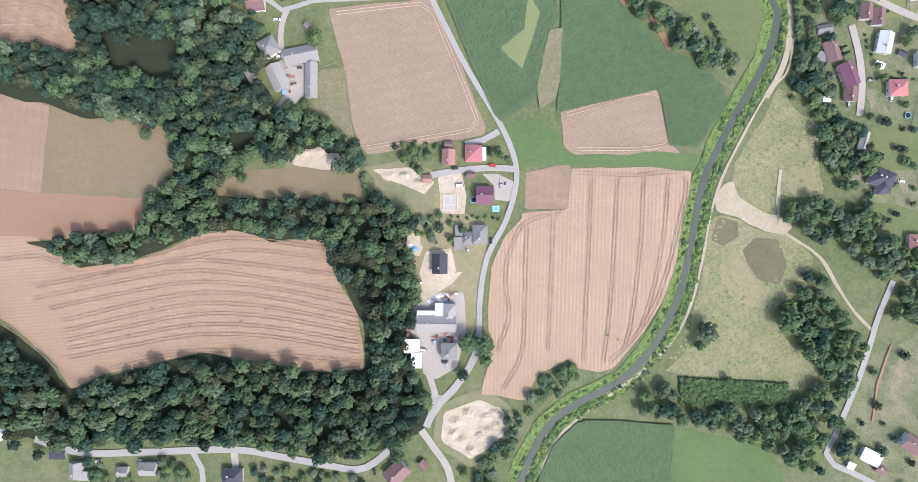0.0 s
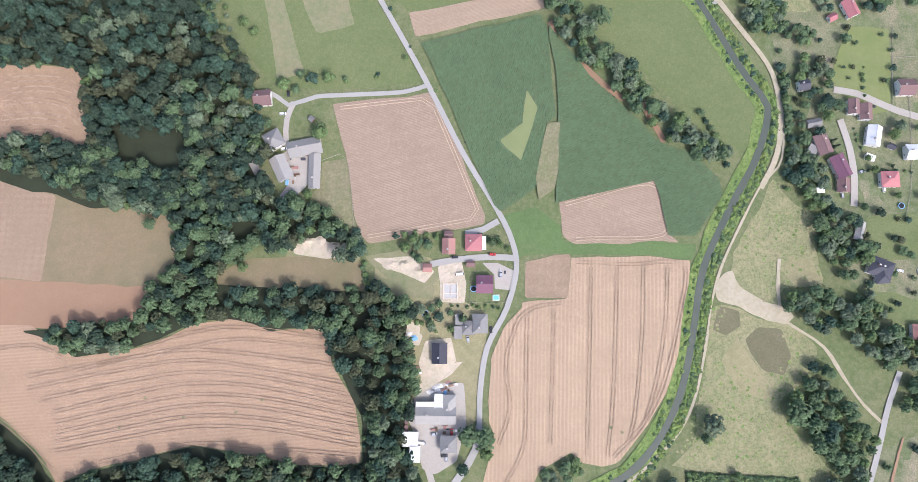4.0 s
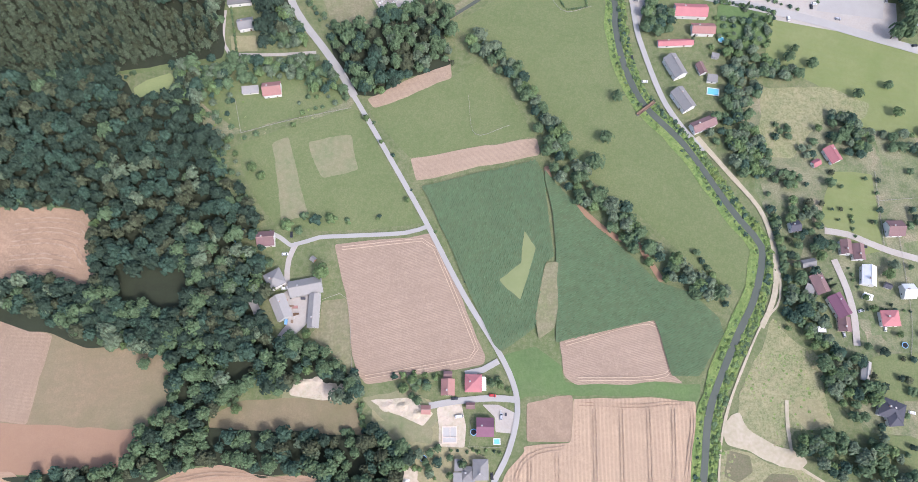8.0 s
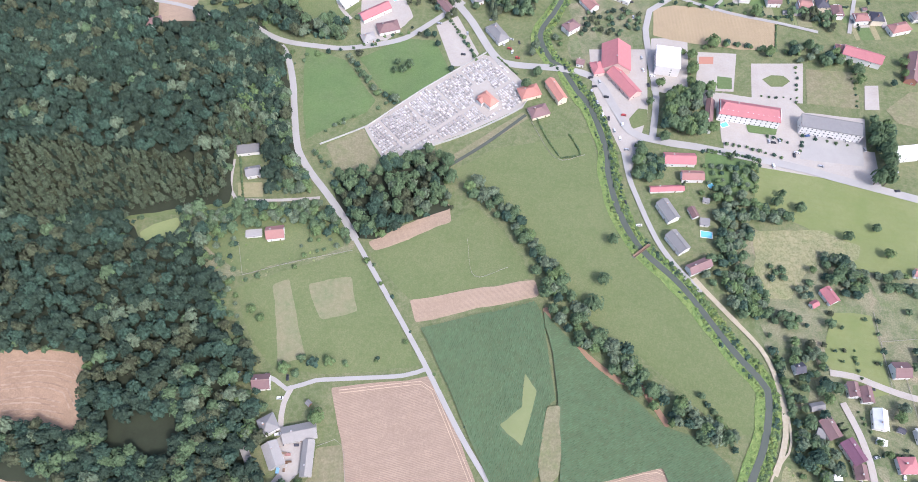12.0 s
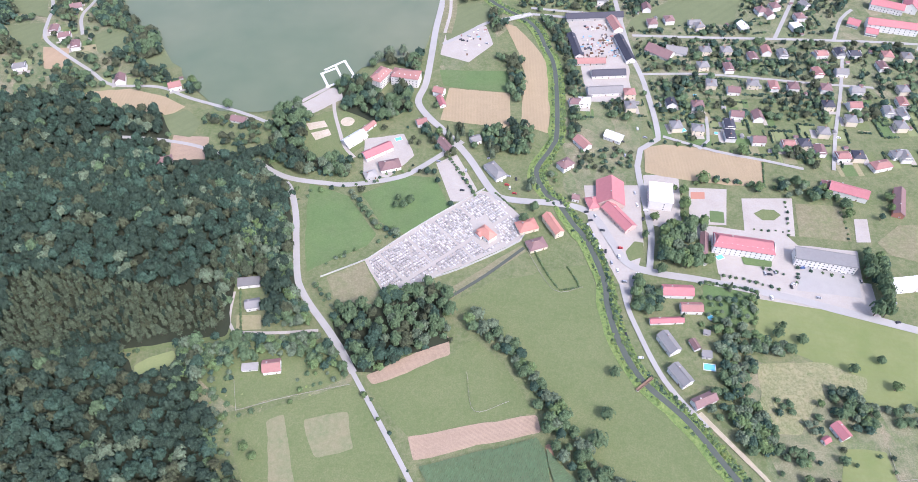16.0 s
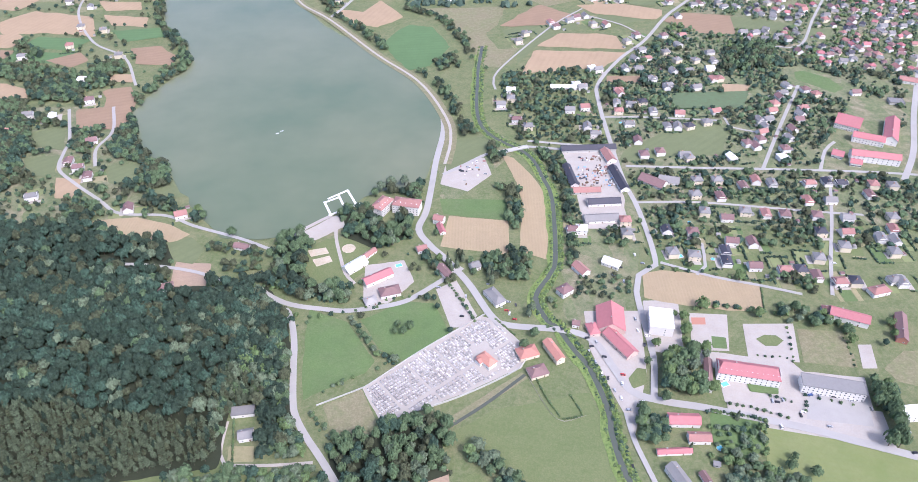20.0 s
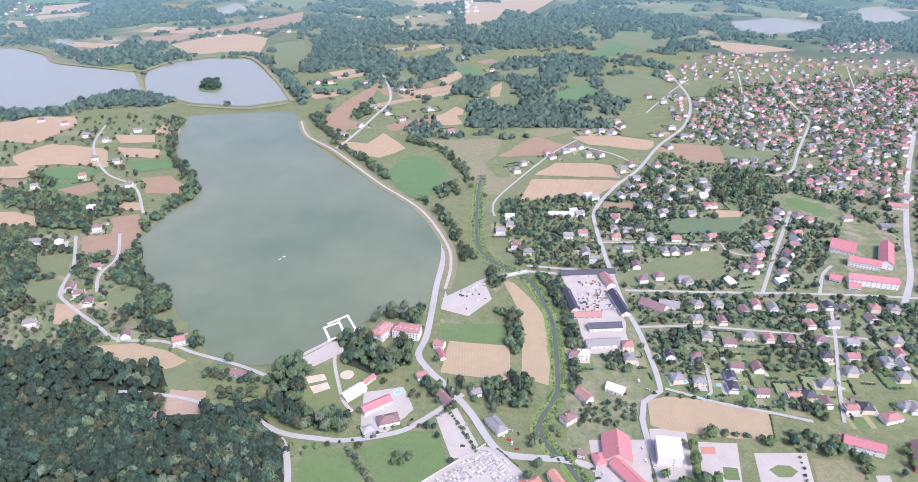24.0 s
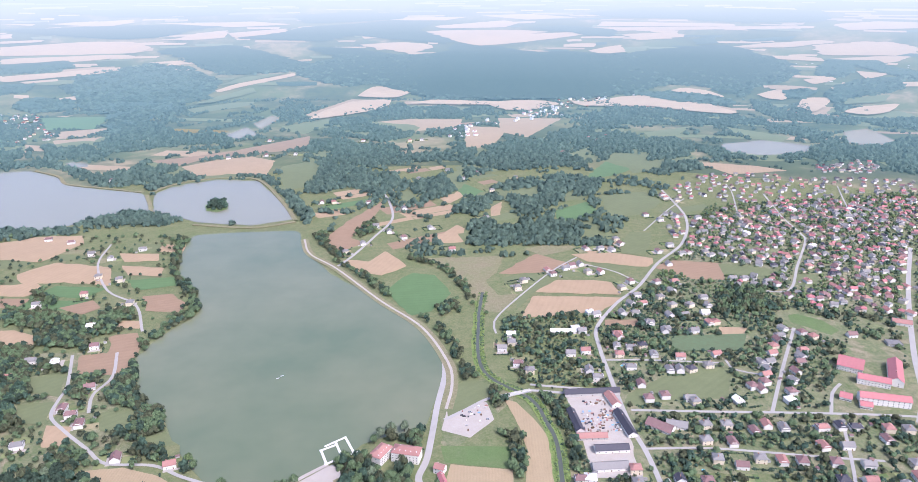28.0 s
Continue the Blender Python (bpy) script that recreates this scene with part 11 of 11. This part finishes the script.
for x, y in [(-33.3, -60.8), (-33.4, -63.8), (-33.4, -66.4)]:
    ob = new("storage_tank")
    part("tank", Shape().rod(0, 0, 0.2, 2.6, 1.2, 1.2, 14), material("rusty_red_steel", (0.3, 0.1, 0.09), 0.5, spots=[(1, (0.2, 0.08, 0.06), 0.5, 0.2)]), ob)
    part("lid", Shape().rod(0, 0, 2.6, 2.8, 1.25, 0.3, 14), ROOFS[1], ob)
    ob.matrix_basis = pose(x, y, 0.1)
    tagged(ob, "round rust-red storage tank by the wood", "tank")
for x, y in [(-212.1, 770.4), (-216.1, 764.7)]:
    ob = new("boat")
    part("hull", Shape().add([(-2, -0.6, 0.5), (1.2, -0.7, 0.5), (2.4, 0, 0.6), (1.2, 0.7, 0.5), (-2, 0.6, 0.5), (-1.8, -0.4, -0.2), (1, -0.4, -0.2), (1, 0.4, -0.2), (-1.8, 0.4, -0.2)], [(0, 1, 2, 3, 4), (0, 5, 6, 1), (1, 6, 2), (2, 7, 3), (6, 7, 2), (3, 7, 8, 4), (4, 8, 5, 0), (5, 8, 7, 6)]), PAINTS[0], ob)
    part("seat", Shape().box(-0.4, -0.6, 0.5, 0.1, 0.6, 0.62), RUST, ob)
    ob.matrix_basis = pose(x, y, 0.55, 0, 0, 20)
    tagged(ob, "small white boat on the lake", "boat")


# ---- clutter in the yards ----
def clutter(poly, gap, seed, label):
    """Stacks, crates, pallets and scrap lying about."""
    rng = np.random.default_rng(seed)
    cols = [CONCRETE, RUST, ROOFS[0], TARP, WHITE, ROOFS[4], DOOR]
    V, F, I = [], [], []
    k = 0
    for x, y in scatter(poly, gap, rng):
        if rng.random() < 0.35:
            continue
        l, w, h, a = rng.uniform(0.8, 4), rng.uniform(0.6, 2), rng.uniform(0.3, 1.6), rng.choice([0, 0.3, 1.5])
        c, s = math.cos(a), math.sin(a)
        z = HEIGHT[cell(x, y)]
        shp = Shape().box(-l / 2, -w / 2, 0, l / 2, w / 2, h)
        V += [(x + c * u - s * v, y + s * u + c * v, z + q) for u, v, q in shp.v]
        F += [tuple(i + k for i in q) for q in shp.f]
        I += [int(rng.integers(len(cols)))] * 6
        k += 8
    tagged(new("yard_clutter", mesh_from("yard_clutter", V, F, cols, I)), label, "clutter", kind="stuff")


clutter([(145.1, 687.6), (186.3, 690.8), (184.9, 644.0), (143.6, 642.2)], 4, 1, "stacked crates and scrap in the works yard")
clutter([(147.6, 706.1), (178.9, 708.2), (176.9, 695.8), (145.9, 693.7)], 4, 2, "pallets and boxes before the workshops")
clutter([(-11.2, -36.4), (-1.8, -36.5), (-1.9, -44.1), (-11.3, -44.0)], 3, 3, "building material stacked in the yard")
clutter([(-19.0, -63.5), (-2.1, -62.9), (-2.1, -69.0), (-19.1, -68.8)], 3.5, 4, "machines and boxes between the halls")
clutter([(-31.8, -21.9), (-24.3, -25.8), (-26.3, -37.1), (-33.8, -33.2)], 4, 5, "old trailers and planks by the wood")
clutter([(-119.1, 109.6), (-100.0, 109.5), (-102.9, 92.8), (-115.1, 91.4)], 4, 6, "farm gear and firewood in the farmyard")
clutter([(3.0, 688.2), (40.2, 699.8), (42.6, 676.1), (15.6, 648.0)], 6, 7, "paving stacks on the unfinished car park")
clutter([(16.9, 37.9), (29.7, 36.3), (31.9, 31.0), (23.3, 33.3)], 3, 8, "garden stones and plants by the drive")
for x, y in [(-124.4, -46.8), (-197.9, -45.0), (-173.5, -56.9), (-213.2, -63.0), (-140.7, -54.2), (101.6, -68.4), (94.8, -65.3)]:
    plot("weed_patch", [(x + 1.1 * math.cos(a), y + 0.9 * math.sin(a)) for a in (0, 1, 2, 3, 4, 5)], 0.5, DRY_GREEN, "dark patch of weeds in the stubble", "weeds", 0.5, 0, 1)

# ---- fences and garden hedges ----
FENCE = material("weathered_fence", (0.36, 0.33, 0.29), spots=[(1, (0.27, 0.25, 0.21), 0.5, 0.2)])


def fence(pts, height=1.2):
    """Posts with two rails between."""
    ob = new("fence")
    line = smooth_line(pts, 5.0)
    for i, q in enumerate(line):
        part("post", Shape().box(q[0] - 0.07, q[1] - 0.07, 0, q[0] + 0.07, q[1] + 0.07, height + 0.15), FENCE, ob)
    for z in (height * 0.45, height * 0.9):
        l, r = sides(line, 0.08)
        n = len(line)
        # one long bent rail
        v = [(*q, h) for i in range(n) for q, h in ((l[i], z - 0.08), (r[i], z - 0.08), (r[i], z + 0.08), (l[i], z + 0.08))]
        f = [(4 * i + k, 4 * i + (k + 1) % 4, 4 * i + 4 + (k + 1) % 4, 4 * i + 4 + k) for i in range(n - 1) for k in range(4)]
        part("rail", Shape().add(v, f + [(3, 2, 1, 0), (4 * n - 4, 4 * n - 3, 4 * n - 2, 4 * n - 1)]), FENCE, ob)
    tagged(ob, "weathered wooden fence along a garden", "fence")


for pts in ([(-152.9, 229.2), (-116.9, 239.6), (-75.3, 248.7)], [(-159.6, 256.5), (-152.9, 229.2)], [(9.3, 257.5), (13.9, 226.9), (38.3, 233.7)], [(-88.8, 107.1), (-72.7, 107.7), (-67.2, 57.4)], [(6.2, 13.5), (29.5, 13.3), (33.3, 20.8)], [(299.8, 147.2), (296.7, 92.7), (290.7, 65.8)], [(292.5, 196.0), (290.2, 167.4), (288.5, 142.1)], [(291.7, 173.9), (319.8, 175.8)], [(61.8, 372.1), (80.3, 331.0), (103.6, 333.7)], [(8.2, 30.4), (6.9, 14.6)]):
    fence(pts)
